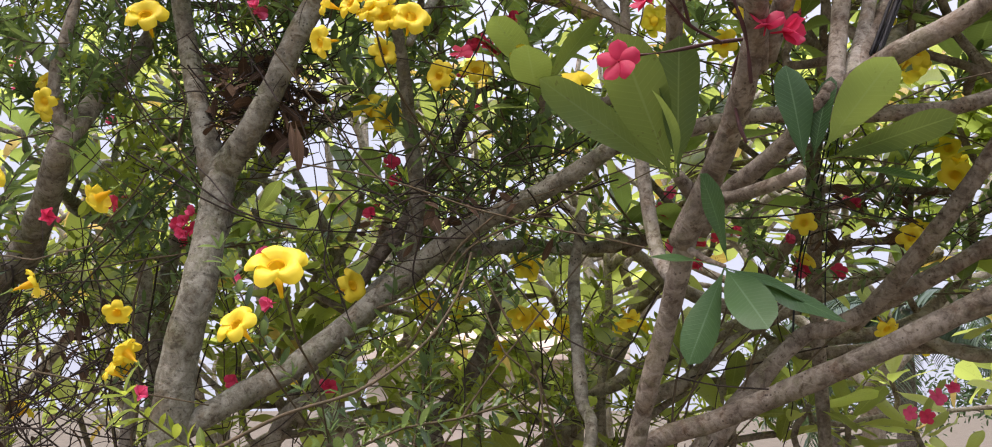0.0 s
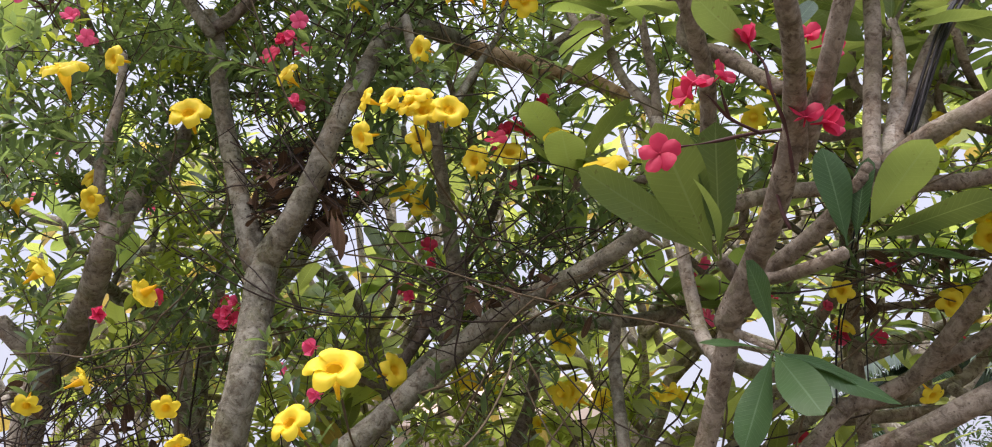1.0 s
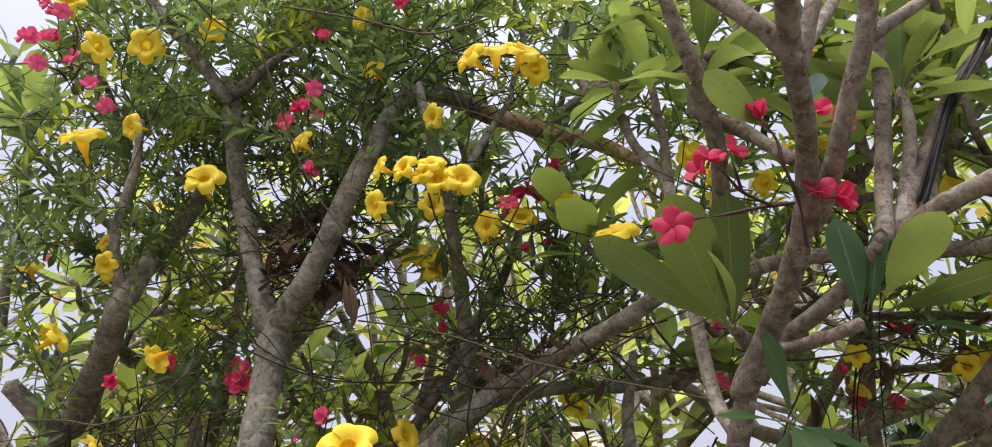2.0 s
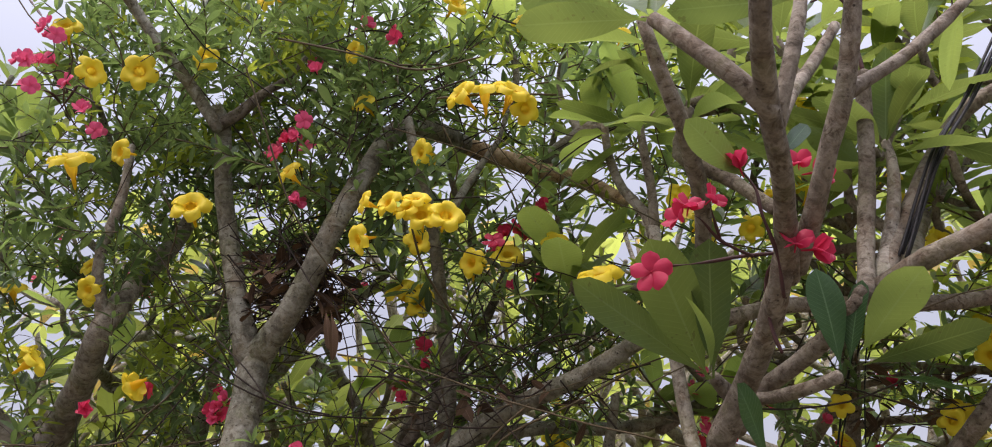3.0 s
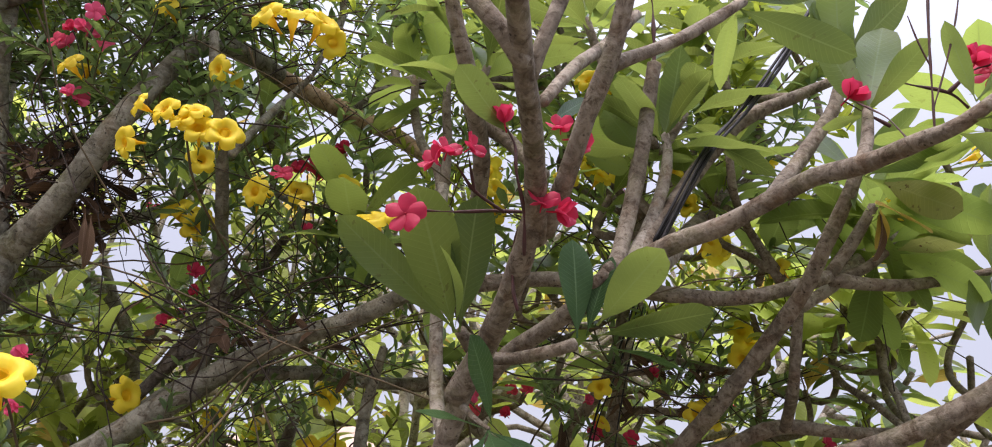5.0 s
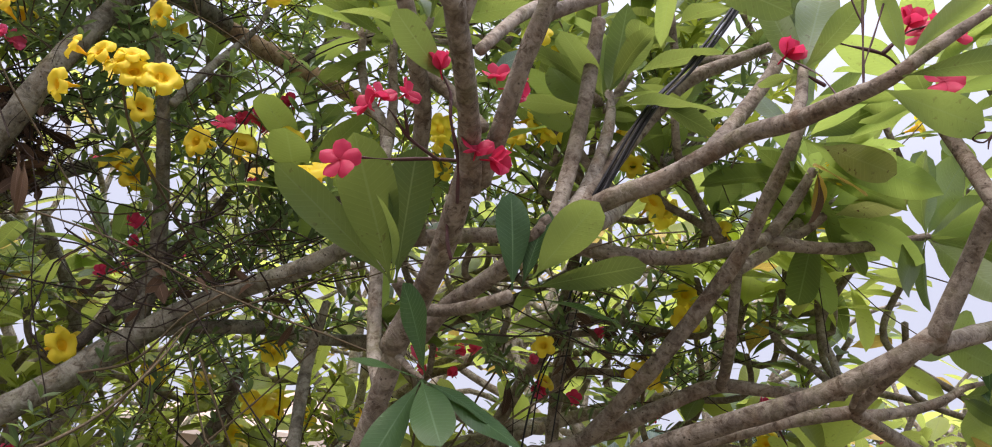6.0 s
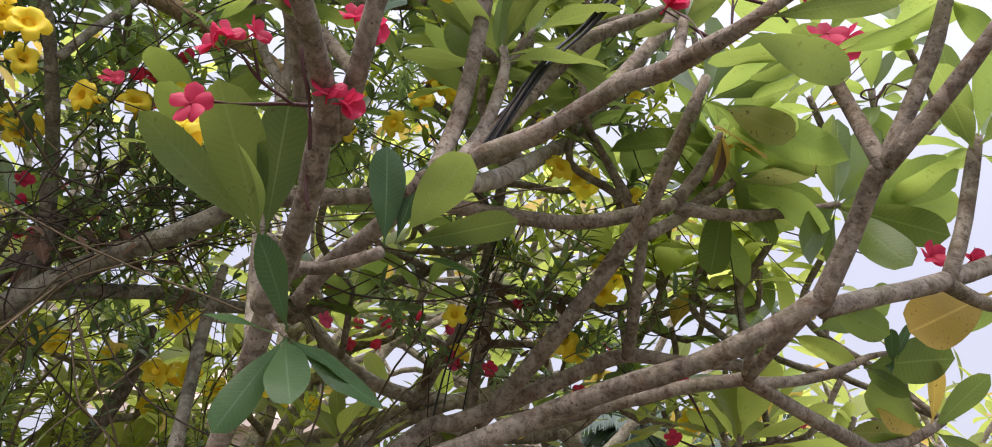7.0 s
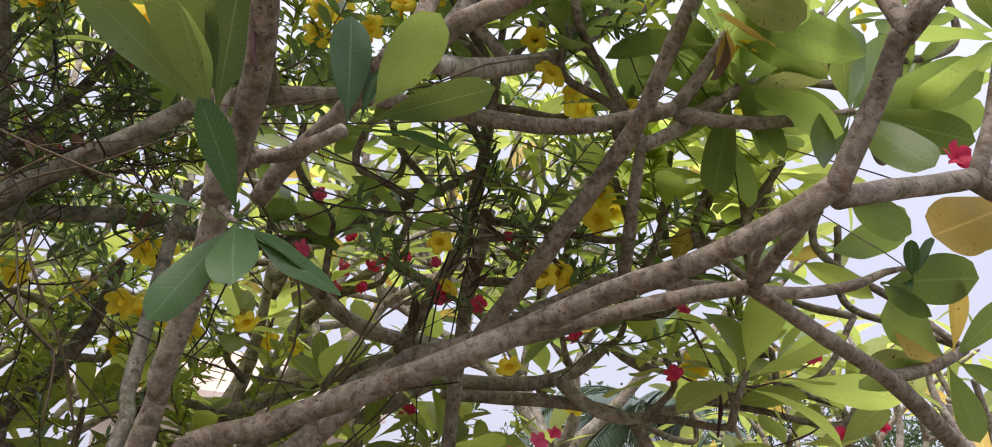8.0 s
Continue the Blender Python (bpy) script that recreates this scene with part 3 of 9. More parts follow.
limb(far_left_tree, [(-1.100, 2.900, -0.050, 0.0350), (-1.100, 2.900, 0.500, 0.0300), (-1.111, 2.900, 1.909, 0.0253), (-1.086, 2.900, 2.120, 0.0240), (-1.070, 2.900, 2.270, 0.0225), (-1.044, 2.900, 2.470, 0.0191), (-1.023, 2.900, 2.631, 0.0155)], material=BARK_LICHEN)
limb(far_left_tree, [(-1.200, 2.700, -0.050, 0.0350), (-1.150, 2.700, 0.500, 0.0300), (-1.072, 2.700, 1.897, 0.0219), (-1.107, 2.725, 2.079, 0.0225), (-1.144, 2.750, 2.290, 0.0197), (-1.177, 2.750, 2.507, 0.0165)], material=BARK_PALE)
limb(far_left_tree, [(-1.437, 2.300, 2.132, 0.0257), (-1.386, 2.350, 2.066, 0.0290), (-1.365, 2.450, 2.005, 0.0314)], material=BARK_PALE)
middle_tree = thing("frangipani_tree", (0.15, 2.05, 0.0), "frangipani tree with mottled grey bark and red flowers", "tree", "frangipani trees")
limb(middle_tree, [(0.150, 2.050, -0.050, 0.0750), (0.170, 2.050, 0.800, 0.0600), (0.355, 1.930, 1.537, 0.0218), (0.384, 1.860, 1.673, 0.0214), (0.415, 1.800, 1.785, 0.0212), (0.440, 1.730, 1.896, 0.0207), (0.452, 1.680, 1.963, 0.0203)], "trunk")
limb(middle_tree, [(0.452, 1.680, 1.963, 0.0203), (0.442, 1.700, 1.944, 0.0242), (0.477, 1.600, 2.023, 0.0226), (0.500, 1.480, 2.092, 0.0208), (0.508, 1.380, 2.146, 0.0192), (0.514, 1.340, 2.189, 0.0193)])
limb(middle_tree, [(0.522, 1.385, 2.158, 0.0205), (0.508, 1.305, 2.196, 0.0180), (0.488, 1.205, 2.222, 0.0162), (0.470, 1.130, 2.240, 0.0152), (0.450, 1.070, 2.270, 0.0146), (0.432, 1.000, 2.294, 0.0142), (0.416, 0.930, 2.310, 0.0132), (0.408, 0.870, 2.345, 0.0124), (0.404, 0.810, 2.390, 0.0112)])
limb(middle_tree, [(0.536, 1.380, 2.171, 0.0188), (0.551, 1.300, 2.230, 0.0156), (0.563, 1.220, 2.301, 0.0146), (0.582, 1.170, 2.370, 0.0139), (0.593, 1.140, 2.445, 0.0131), (0.600, 1.100, 2.533, 0.0115)])
limb(middle_tree, [(0.581, 1.180, 2.366, 0.0132), (0.622, 1.190, 2.395, 0.0110), (0.674, 1.200, 2.430, 0.0104), (0.746, 1.220, 2.493, 0.0098), (0.812, 1.240, 2.560, 0.0093)])
limb(middle_tree, [(0.444, 1.040, 2.268, 0.0130), (0.408, 1.020, 2.304, 0.0126), (0.363, 1.030, 2.357, 0.0120), (0.330, 1.045, 2.400, 0.0116), (0.308, 1.055, 2.428, 0.0105)])
limb(middle_tree, [(0.456, 1.085, 2.258, 0.0108), (0.465, 1.060, 2.300, 0.0110), (0.480, 1.050, 2.352, 0.0108), (0.496, 1.050, 2.410, 0.0104), (0.506, 1.060, 2.448, 0.0092)])
limb(middle_tree, [(0.504, 1.280, 2.349, 0.0100), (0.570, 1.400, 2.491, 0.0122), (0.645, 1.500, 2.610, 0.0122), (0.713, 1.550, 2.722, 0.0107)])
limb(middle_tree, [(0.470, 1.900, 2.221, 0.0160), (0.445, 1.720, 2.300, 0.0165), (0.437, 1.610, 2.380, 0.0168), (0.416, 1.540, 2.428, 0.0166), (0.393, 1.470, 2.475, 0.0160), (0.349, 1.400, 2.563, 0.0140), (0.325, 1.370, 2.640, 0.0115)])
limb(middle_tree, [(0.426, 1.570, 2.440, 0.0130), (0.462, 1.560, 2.425, 0.0135), (0.509, 1.545, 2.376, 0.0130), (0.544, 1.500, 2.321, 0.0120)])
limb(middle_tree, [(0.431, 1.740, 1.874, 0.0155), (0.416, 1.810, 1.925, 0.0150), (0.407, 1.840, 1.979, 0.0148), (0.395, 1.850, 2.084, 0.0145), (0.387, 1.850, 2.198, 0.0145), (0.380, 1.850, 2.270, 0.0143), (0.374, 1.880, 2.350, 0.0140), (0.373, 1.950, 2.462, 0.0132)], material=BARK_PALE)
limb(middle_tree, [(0.371, 1.950, 2.438, 0.0125), (0.355, 1.965, 2.508, 0.0128), (0.310, 1.980, 2.573, 0.0118), (0.280, 2.000, 2.676, 0.0107), (0.273, 2.000, 2.773, 0.0082)], material=BARK_PALE)
limb(middle_tree, [(0.375, 1.950, 2.446, 0.0126), (0.372, 1.930, 2.549, 0.0114), (0.358, 1.900, 2.633, 0.0108), (0.351, 1.900, 2.716, 0.0090)])
limb(middle_tree, [(0.492, 1.800, 1.980, 0.0174), (0.538, 1.750, 2.046, 0.0172), (0.592, 1.680, 2.083, 0.0166), (0.646, 1.600, 2.127, 0.0159), (0.680, 1.540, 2.167, 0.0159)])
limb(middle_tree, [(0.680, 1.540, 2.167, 0.0159), (0.698, 1.560, 2.194, 0.0168), (0.719, 1.600, 2.264, 0.0159), (0.739, 1.620, 2.357, 0.0159), (0.749, 1.600, 2.458, 0.0155), (0.755, 1.590, 2.558, 0.0152), (0.758, 1.570, 2.627, 0.0142)])
limb(middle_tree, [(0.730, 1.580, 2.209, 0.0160), (0.777, 1.640, 2.302, 0.0143), (0.809, 1.660, 2.400, 0.0131), (0.820, 1.670, 2.483, 0.0112), (0.810, 1.660, 2.520, 0.0090)], material=BARK_PALE)
limb(middle_tree, [(0.730, 1.580, 2.196, 0.0170), (0.815, 1.660, 2.340, 0.0173), (0.916, 1.720, 2.501, 0.0179), (1.004, 1.720, 2.613, 0.0166), (1.112, 1.700, 2.675, 0.0137), (1.191, 1.680, 2.717, 0.0107)])
limb(middle_tree, [(0.708, 1.555, 2.178, 0.0172), (0.769, 1.620, 2.206, 0.0180), (0.846, 1.750, 2.278, 0.0198), (0.969, 2.000, 2.438, 0.0206), (1.090, 2.200, 2.582, 0.0188)], material=BARK_PALE)
limb(middle_tree, [(1.072, 2.100, 2.573, 0.0083), (1.127, 2.080, 2.540, 0.0089), (1.188, 2.070, 2.444, 0.0121), (1.226, 2.050, 2.369, 0.0159)])
limb(middle_tree, [(0.719, 1.560, 2.189, 0.0187), (0.783, 1.500, 2.222, 0.0178), (0.854, 1.440, 2.246, 0.0173), (0.908, 1.380, 2.275, 0.0168), (0.959, 1.320, 2.301, 0.0163), (1.001, 1.240, 2.295, 0.0154), (1.036, 1.130, 2.292, 0.0127), (1.053, 1.070, 2.291, 0.0103), (1.123, 1.030, 2.351, 0.0090), (1.195, 1.000, 2.407, 0.0060)])
limb(middle_tree, [(0.907, 1.390, 2.273, 0.0146), (0.983, 1.450, 2.370, 0.0146), (1.044, 1.480, 2.460, 0.0142), (1.098, 1.500, 2.549, 0.0131), (1.117, 1.500, 2.635, 0.0106)])
limb(middle_tree, [(1.006, 1.260, 2.296, 0.0110), (1.033, 1.280, 2.358, 0.0105), (1.048, 1.300, 2.427, 0.0090)])
limb(middle_tree, [(0.484, 1.700, 2.023, 0.0128), (0.533, 1.660, 2.018, 0.0120), (0.581, 1.600, 2.022, 0.0121), (0.628, 1.550, 2.034, 0.0113)])
limb(middle_tree, [(0.491, 1.700, 2.012, 0.0171), (0.462, 1.680, 2.033, 0.0150), (0.433, 1.640, 2.054, 0.0118)])
limb(middle_tree, [(0.441, 1.720, 1.944, 0.0100), (0.472, 1.650, 1.905, 0.0056), (0.496, 1.586, 1.879, 0.0040)])
limb(middle_tree, [(0.953, 2.350, 1.843, 0.0193), (1.007, 2.200, 1.934, 0.0219), (1.070, 2.050, 2.048, 0.0202), (1.136, 1.930, 2.176, 0.0195), (1.181, 1.840, 2.273, 0.0184), (1.199, 1.760, 2.363, 0.0168), (1.223, 1.680, 2.474, 0.0139), (1.249, 1.680, 2.549, 0.0115)])
limb(middle_tree, [(1.225, 1.950, 2.291, 0.0115), (1.225, 1.975, 2.192, 0.0127), (1.226, 2.000, 2.087, 0.0137), (1.250, 2.100, 2.016, 0.0143)])
limb(middle_tree, [(0.360, 2.350, 1.300, 0.0400), (0.773, 2.350, 1.774, 0.0229), (0.890, 2.325, 1.835, 0.0224), (1.008, 2.300, 1.894, 0.0218), (1.139, 2.200, 1.967, 0.0199), (1.256, 2.150, 2.027, 0.0185), (1.400, 2.125, 2.027, 0.0159), (1.569, 2.100, 2.036, 0.0146)])
right_tree = thing("frangipani_tree", (0.35, 2.25, 0.0), "spreading frangipani tree with long low mottled limbs", "tree", "frangipani trees")
limb(right_tree, [(0.350, 2.250, -0.050, 0.1000), (0.300, 2.220, 0.900, 0.0850), (0.420, 2.180, 1.420, 0.0600), (0.403, 2.120, 1.556, 0.0251), (0.552, 2.050, 1.617, 0.0242), (0.686, 1.980, 1.677, 0.0232), (0.815, 1.920, 1.736, 0.0229), (0.919, 1.870, 1.787, 0.0232), (1.009, 1.820, 1.835, 0.0229), (1.093, 1.720, 1.879, 0.0209), (1.197, 1.640, 1.922, 0.0202), (1.285, 1.570, 1.969, 0.0201), (1.345, 1.520, 2.012, 0.0202), (1.392, 1.480, 2.052, 0.0211)])
limb(right_tree, [(0.962, 1.860, 1.809, 0.0188), (1.052, 1.850, 1.839, 0.0169), (1.177, 1.800, 1.883, 0.0153), (1.280, 1.760, 1.916, 0.0147), (1.375, 1.720, 1.937, 0.0145)])
limb(right_tree, [(1.387, 1.480, 2.044, 0.0203), (1.405, 1.460, 2.100, 0.0194), (1.421, 1.420, 2.177, 0.0180), (1.418, 1.370, 2.227, 0.0179), (1.415, 1.340, 2.247, 0.0176)])
limb(right_tree, [(1.425, 1.340, 2.237, 0.0180), (1.409, 1.340, 2.268, 0.0154), (1.402, 1.380, 2.348, 0.0146), (1.383, 1.420, 2.443, 0.0138), (1.367, 1.450, 2.541, 0.0122)])
limb(right_tree, [(1.423, 1.340, 2.251, 0.0172), (1.437, 1.320, 2.305, 0.0163), (1.468, 1.300, 2.395, 0.0155), (1.491, 1.285, 2.476, 0.0143), (1.509, 1.270, 2.570, 0.0130)])
limb(right_tree, [(1.421, 1.330, 2.252, 0.0179), (1.443, 1.280, 2.295, 0.0158), (1.465, 1.230, 2.344, 0.0146), (1.485, 1.180, 2.395, 0.0135), (1.512, 1.140, 2.456, 0.0125)])
limb(right_tree, [(1.402, 1.500, 2.035, 0.0191), (1.476, 1.520, 2.066, 0.0186), (1.572, 1.550, 2.100, 0.0187), (1.717, 1.600, 2.156, 0.0197), (1.882, 1.660, 2.231, 0.0198), (2.007, 1.660, 2.289, 0.0173)])
limb(right_tree, [(1.731, 1.600, 2.164, 0.0160), (1.781, 1.620, 2.269, 0.0160), (1.814, 1.630, 2.375, 0.0159), (1.824, 1.620, 2.458, 0.0149), (1.834, 1.620, 2.496, 0.0115)])
limb(right_tree, [(1.730, 1.600, 2.151, 0.0160), (1.807, 1.620, 2.135, 0.0151), (1.918, 1.660, 2.139, 0.0145)])
limb(right_tree, [(1.369, 1.720, 1.936, 0.0154), (1.432, 1.760, 1.922, 0.0149), (1.577, 1.850, 1.895, 0.0158), (1.795, 1.980, 1.856, 0.0188), (1.915, 2.050, 1.817, 0.0202), (2.093, 2.150, 1.742, 0.0212), (2.339, 2.300, 1.640, 0.0214)])
limb(right_tree, [(1.792, 1.980, 1.853, 0.0160), (1.897, 2.020, 1.884, 0.0147), (1.981, 2.050, 1.918, 0.0139), (2.054, 2.070, 1.960, 0.0124)])
limb(right_tree, [(1.380, 1.730, 1.930, 0.0136), (1.499, 1.780, 1.954, 0.0117), (1.627, 1.820, 1.996, 0.0106), (1.715, 1.850, 2.042, 0.0071), (1.779, 1.850, 2.062, 0.0044)])
limb(right_tree, [(1.369, 1.720, 1.938, 0.0145), (1.381, 1.640, 1.984, 0.0139), (1.389, 1.540, 2.029, 0.0131)])
limb(right_tree, [(1.354, 1.700, 1.943, 0.0076), (1.345, 1.660, 1.967, 0.0070), (1.337, 1.620, 1.989, 0.0059)])
back_tree = thing("frangipani_tree", (0.1, 3.4, 0.0), "frangipani tree standing further back, bare grey limbs", "tree", "frangipani trees")
limb(back_tree, [(0.100, 3.400, -0.050, 0.0900), (0.100, 3.350, 1.200, 0.0800), (0.291, 3.200, 1.641, 0.0254), (0.411, 3.200, 1.724, 0.0275), (0.555, 3.200, 1.811, 0.0288), (0.784, 3.150, 1.901, 0.0281), (1.016, 3.100, 1.980, 0.0264), (1.229, 3.050, 2.057, 0.0229), (1.464, 3.000, 2.139, 0.0195)], material=BARK_PALE)
limb(back_tree, [(0.832, 3.000, 1.922, 0.0226), (0.899, 2.900, 2.082, 0.0214), (0.953, 2.700, 2.208, 0.0195), (0.970, 2.600, 2.380, 0.0184), (0.966, 2.500, 2.493, 0.0164), (0.966, 2.450, 2.623, 0.0149)])
limb(back_tree, [(0.408, 2.900, 2.187, 0.0179), (0.492, 2.950, 2.122, 0.0206), (0.602, 2.950, 2.030, 0.0222), (0.726, 2.970, 1.972, 0.0232), (0.866, 3.000, 1.956, 0.0244), (1.011, 3.050, 1.966, 0.0225)], material=BARK_PALE)
limb(back_tree, [(0.276, 3.600, -0.050, 0.0390), (0.276, 3.540, 0.974, 0.0300), (0.276, 3.500, 1.623, 0.0261), (0.312, 3.600, 1.832, 0.0275), (0.344, 3.650, 2.006, 0.0264), (0.339, 3.700, 2.211, 0.0231), (0.344, 3.700, 2.390, 0.0192)], material=BARK_PALE)
limb(back_tree, [(0.349, 3.300, 1.683, 0.0229), (0.440, 3.300, 1.859, 0.0235), (0.513, 3.300, 2.040, 0.0240), (0.625, 3.300, 2.144, 0.0206), (0.741, 3.300, 2.252, 0.0171)], material=BARK_PALE)
limb(back_tree, [(0.389, 3.400, 2.108, 0.0172), (0.434, 3.400, 2.230, 0.0174), (0.479, 3.400, 2.098, 0.0172)])
limb(back_tree, [(0.738, 3.200, -0.050, 0.0390), (0.738, 3.140, 0.995, 0.0300), (0.738, 3.100, 1.659, 0.0201), (0.840, 3.100, 1.767, 0.0222), (0.969, 3.100, 1.856, 0.0234), (1.128, 3.075, 1.867, 0.0234), (1.287, 3.050, 1.887, 0.0234), (1.401, 3.025, 1.938, 0.0218), (1.493, 3.000, 2.029, 0.0175)], material=BARK_PALE)
limb(back_tree, [(1.335, 3.000, 1.901, 0.0206), (1.412, 2.960, 1.835, 0.0219), (1.483, 2.920, 1.802, 0.0216), (1.582, 2.913, 1.800, 0.0208), (1.680, 2.907, 1.833, 0.0184), (1.779, 2.900, 1.874, 0.0152)], material=BARK_PALE)
limb(back_tree, [(1.565, 2.920, 1.792, 0.0183), (1.631, 2.920, 1.696, 0.0215), (1.677, 2.920, 1.571, 0.0229)])
limb(back_tree, [(0.686, 3.200, 2.446, 0.0169), (0.777, 3.200, 2.590, 0.0191), (0.876, 3.200, 2.692, 0.0174), (0.980, 3.200, 2.785, 0.0137)], material=BARK_PALE)
limb(back_tree, [(0.398, 3.200, 2.134, 0.0197), (0.522, 3.200, 2.262, 0.0201), (0.626, 3.200, 2.413, 0.0205), (0.735, 3.200, 2.571, 0.0171)], material=BARK_PALE)
limb(back_tree, [(1.498, 2.900, 2.105, 0.0188), (1.571, 2.900, 2.281, 0.0192), (1.651, 2.900, 2.399, 0.0195), (1.735, 2.900, 2.478, 0.0162)], material=BARK_PALE)
limb(back_tree, [(0.354, 3.300, -0.050, 0.0260), (0.354, 3.240, 0.991, 0.0200), (0.354, 3.200, 1.651, 0.0170), (0.376, 3.200, 1.825, 0.0172), (0.391, 3.200, 2.026, 0.0155), (0.386, 3.200, 2.186, 0.0118)], material=BARK_PALE)
limb(back_tree, [(-0.184, 2.900, -0.050, 0.0260), (-0.184, 2.840, 0.916, 0.0200), (-0.184, 2.800, 1.527, 0.0248), (-0.069, 2.800, 1.727, 0.0235), (-0.000, 2.800, 1.882, 0.0203), (0.030, 2.800, 2.041, 0.0154)], material=BARK_DARK)
limb(back_tree, [(-0.708, 3.000, -0.050, 0.0260), (-0.708, 2.940, 0.913, 0.0200), (-0.708, 2.900, 1.522, 0.0261), (-0.571, 2.900, 1.692, 0.0246), (-0.452, 2.900, 1.854, 0.0212), (-0.373, 2.900, 1.997, 0.0161)], material=BARK_PALE)
limb(back_tree, [(-0.395, 2.800, -0.050, 0.0260), (-0.395, 2.740, 0.919, 0.0200), (-0.395, 2.700, 1.531, 0.0192), (-0.494, 2.700, 1.652, 0.0179), (-0.539, 2.700, 1.802, 0.0148)])
limb(back_tree, [(0.436, 3.000, -0.050, 0.0260), (0.436, 2.940, 0.944, 0.0200), (0.436, 2.900, 1.573, 0.0254), (0.623, 2.933, 1.729, 0.0242), (0.775, 2.967, 1.850, 0.0211), (0.971, 3.000, 1.954, 0.0160)])
limb(back_tree, [(0.981, 3.000, 1.810, 0.0194), (1.141, 3.000, 1.819, 0.0211), (1.301, 3.000, 1.828, 0.0210), (1.458, 3.000, 1.827, 0.0192), (1.588, 3.000, 1.806, 0.0173)])
limb(back_tree, [(0.997, 2.900, -0.050, 0.0260), (0.997, 2.840, 1.218, 0.0200), (0.997, 2.800, 2.030, 0.0219), (1.016, 2.800, 2.187, 0.0224), (1.036, 2.800, 2.351, 0.0193)])
limb(left_tree, [(-1.171, 2.750, 2.464, 0.0120), (-1.087, 2.699, 2.472, 0.0115), (-0.962, 2.624, 2.483, 0.0105), (-0.903, 2.600, 2.602, 0.0100)], "shoot", sides=9, material=BARK_LICHEN)
limb(left_tree, [(-1.354, 2.500, 2.064, 0.0140), (-1.423, 2.549, 2.109, 0.0125), (-1.525, 2.622, 2.177, 0.0105), (-1.503, 2.600, 2.287, 0.0100)], "shoot", sides=9, material=BARK_LICHEN)
limb(left_tree, [(-0.503, 2.950, 2.037, 0.0140), (-0.576, 2.978, 2.079, 0.0125), (-0.686, 3.020, 2.143, 0.0105), (-0.656, 3.000, 2.241, 0.0100)], "shoot", sides=9, material=BARK_LICHEN)
limb(left_tree, [(-1.091, 2.900, 2.078, 0.0140), (-1.007, 2.949, 2.092, 0.0125), (-0.880, 3.022, 2.115, 0.0105), (-0.880, 3.000, 2.222, 0.0100)], "shoot", sides=9, material=BARK_LICHEN)
limb(left_tree, [(-0.526, 2.930, 2.136, 0.0136), (-0.490, 2.886, 2.174, 0.0123), (-0.437, 2.820, 2.229, 0.0105), (-0.418, 2.800, 2.327, 0.0100)], "shoot", sides=9, material=BARK_LICHEN)
limb(left_tree, [(-0.395, 2.900, 2.129, 0.0108), (-0.347, 2.829, 2.140, 0.0109), (-0.275, 2.722, 2.156, 0.0105), (-0.254, 2.700, 2.264, 0.0100)], "shoot", sides=9, material=BARK_LICHEN)
limb(left_tree, [(-0.481, 2.700, 2.559, 0.0137), (-0.439, 2.708, 2.613, 0.0123), (-0.375, 2.720, 2.693, 0.0105), (-0.375, 2.700, 2.795, 0.0100)], "shoot", sides=9, material=BARK_LICHEN)
limb(left_tree, [(-0.019, 2.500, 2.548, 0.0080), (-0.067, 2.548, 2.591, 0.0095), (-0.138, 2.621, 2.656, 0.0105), (-0.138, 2.600, 2.758, 0.0100)], "shoot", sides=9, material=BARK_LICHEN)
limb(left_tree, [(0.375, 2.048, 2.353, 0.0111), (0.300, 2.097, 2.362, 0.0111), (0.189, 2.170, 2.375, 0.0105), (0.159, 2.150, 2.476, 0.0100)], "shoot", sides=9)
limb(left_tree, [(0.088, 2.360, 2.822, 0.0140), (0.099, 2.424, 2.864, 0.0125), (0.115, 2.519, 2.926, 0.0105), (0.143, 2.500, 3.020, 0.0100)], "shoot", sides=9, material=BARK_LICHEN)
limb(left_tree, [(0.211, 2.300, 2.893, 0.0132), (0.254, 2.349, 2.950, 0.0121), (0.319, 2.424, 3.036, 0.0105), (0.355, 2.400, 3.155, 0.0100)], "shoot", sides=9)
limb(left_tree, [(-0.010, 2.200, 2.833, 0.0052), (0.009, 2.211, 2.918, 0.0081), (0.037, 2.227, 3.047, 0.0105), (0.010, 2.200, 3.182, 0.0100)], "shoot", sides=9, material=BARK_LICHEN)
limb(left_tree, [(-0.958, 2.590, 2.905, 0.0127), (-0.758, 2.606, 2.895, 0.0118), (-0.458, 2.631, 2.879, 0.0105), (-0.536, 2.600, 3.035, 0.0100)], "shoot", sides=9, material=BARK_LICHEN)
limb(left_tree, [(-1.151, 2.750, 2.333, 0.0133), (-1.200, 2.778, 2.387, 0.0122), (-1.275, 2.819, 2.467, 0.0105), (-1.247, 2.800, 2.562, 0.0100)], "shoot", sides=9, material=BARK_LICHEN)
limb(left_tree, [(-1.129, 2.740, 2.206, 0.0140), (-1.217, 2.732, 2.232, 0.0125), (-1.348, 2.719, 2.270, 0.0105), (-1.320, 2.700, 2.365, 0.0100)], "shoot", sides=9, material=BARK_LICHEN)
limb(left_tree, [(-1.473, 3.000, 2.493, 0.0131), (-1.513, 2.928, 2.486, 0.0121), (-1.573, 2.819, 2.477, 0.0105), (-1.592, 2.800, 2.571, 0.0100)], "shoot", sides=9, material=BARK_LICHEN)
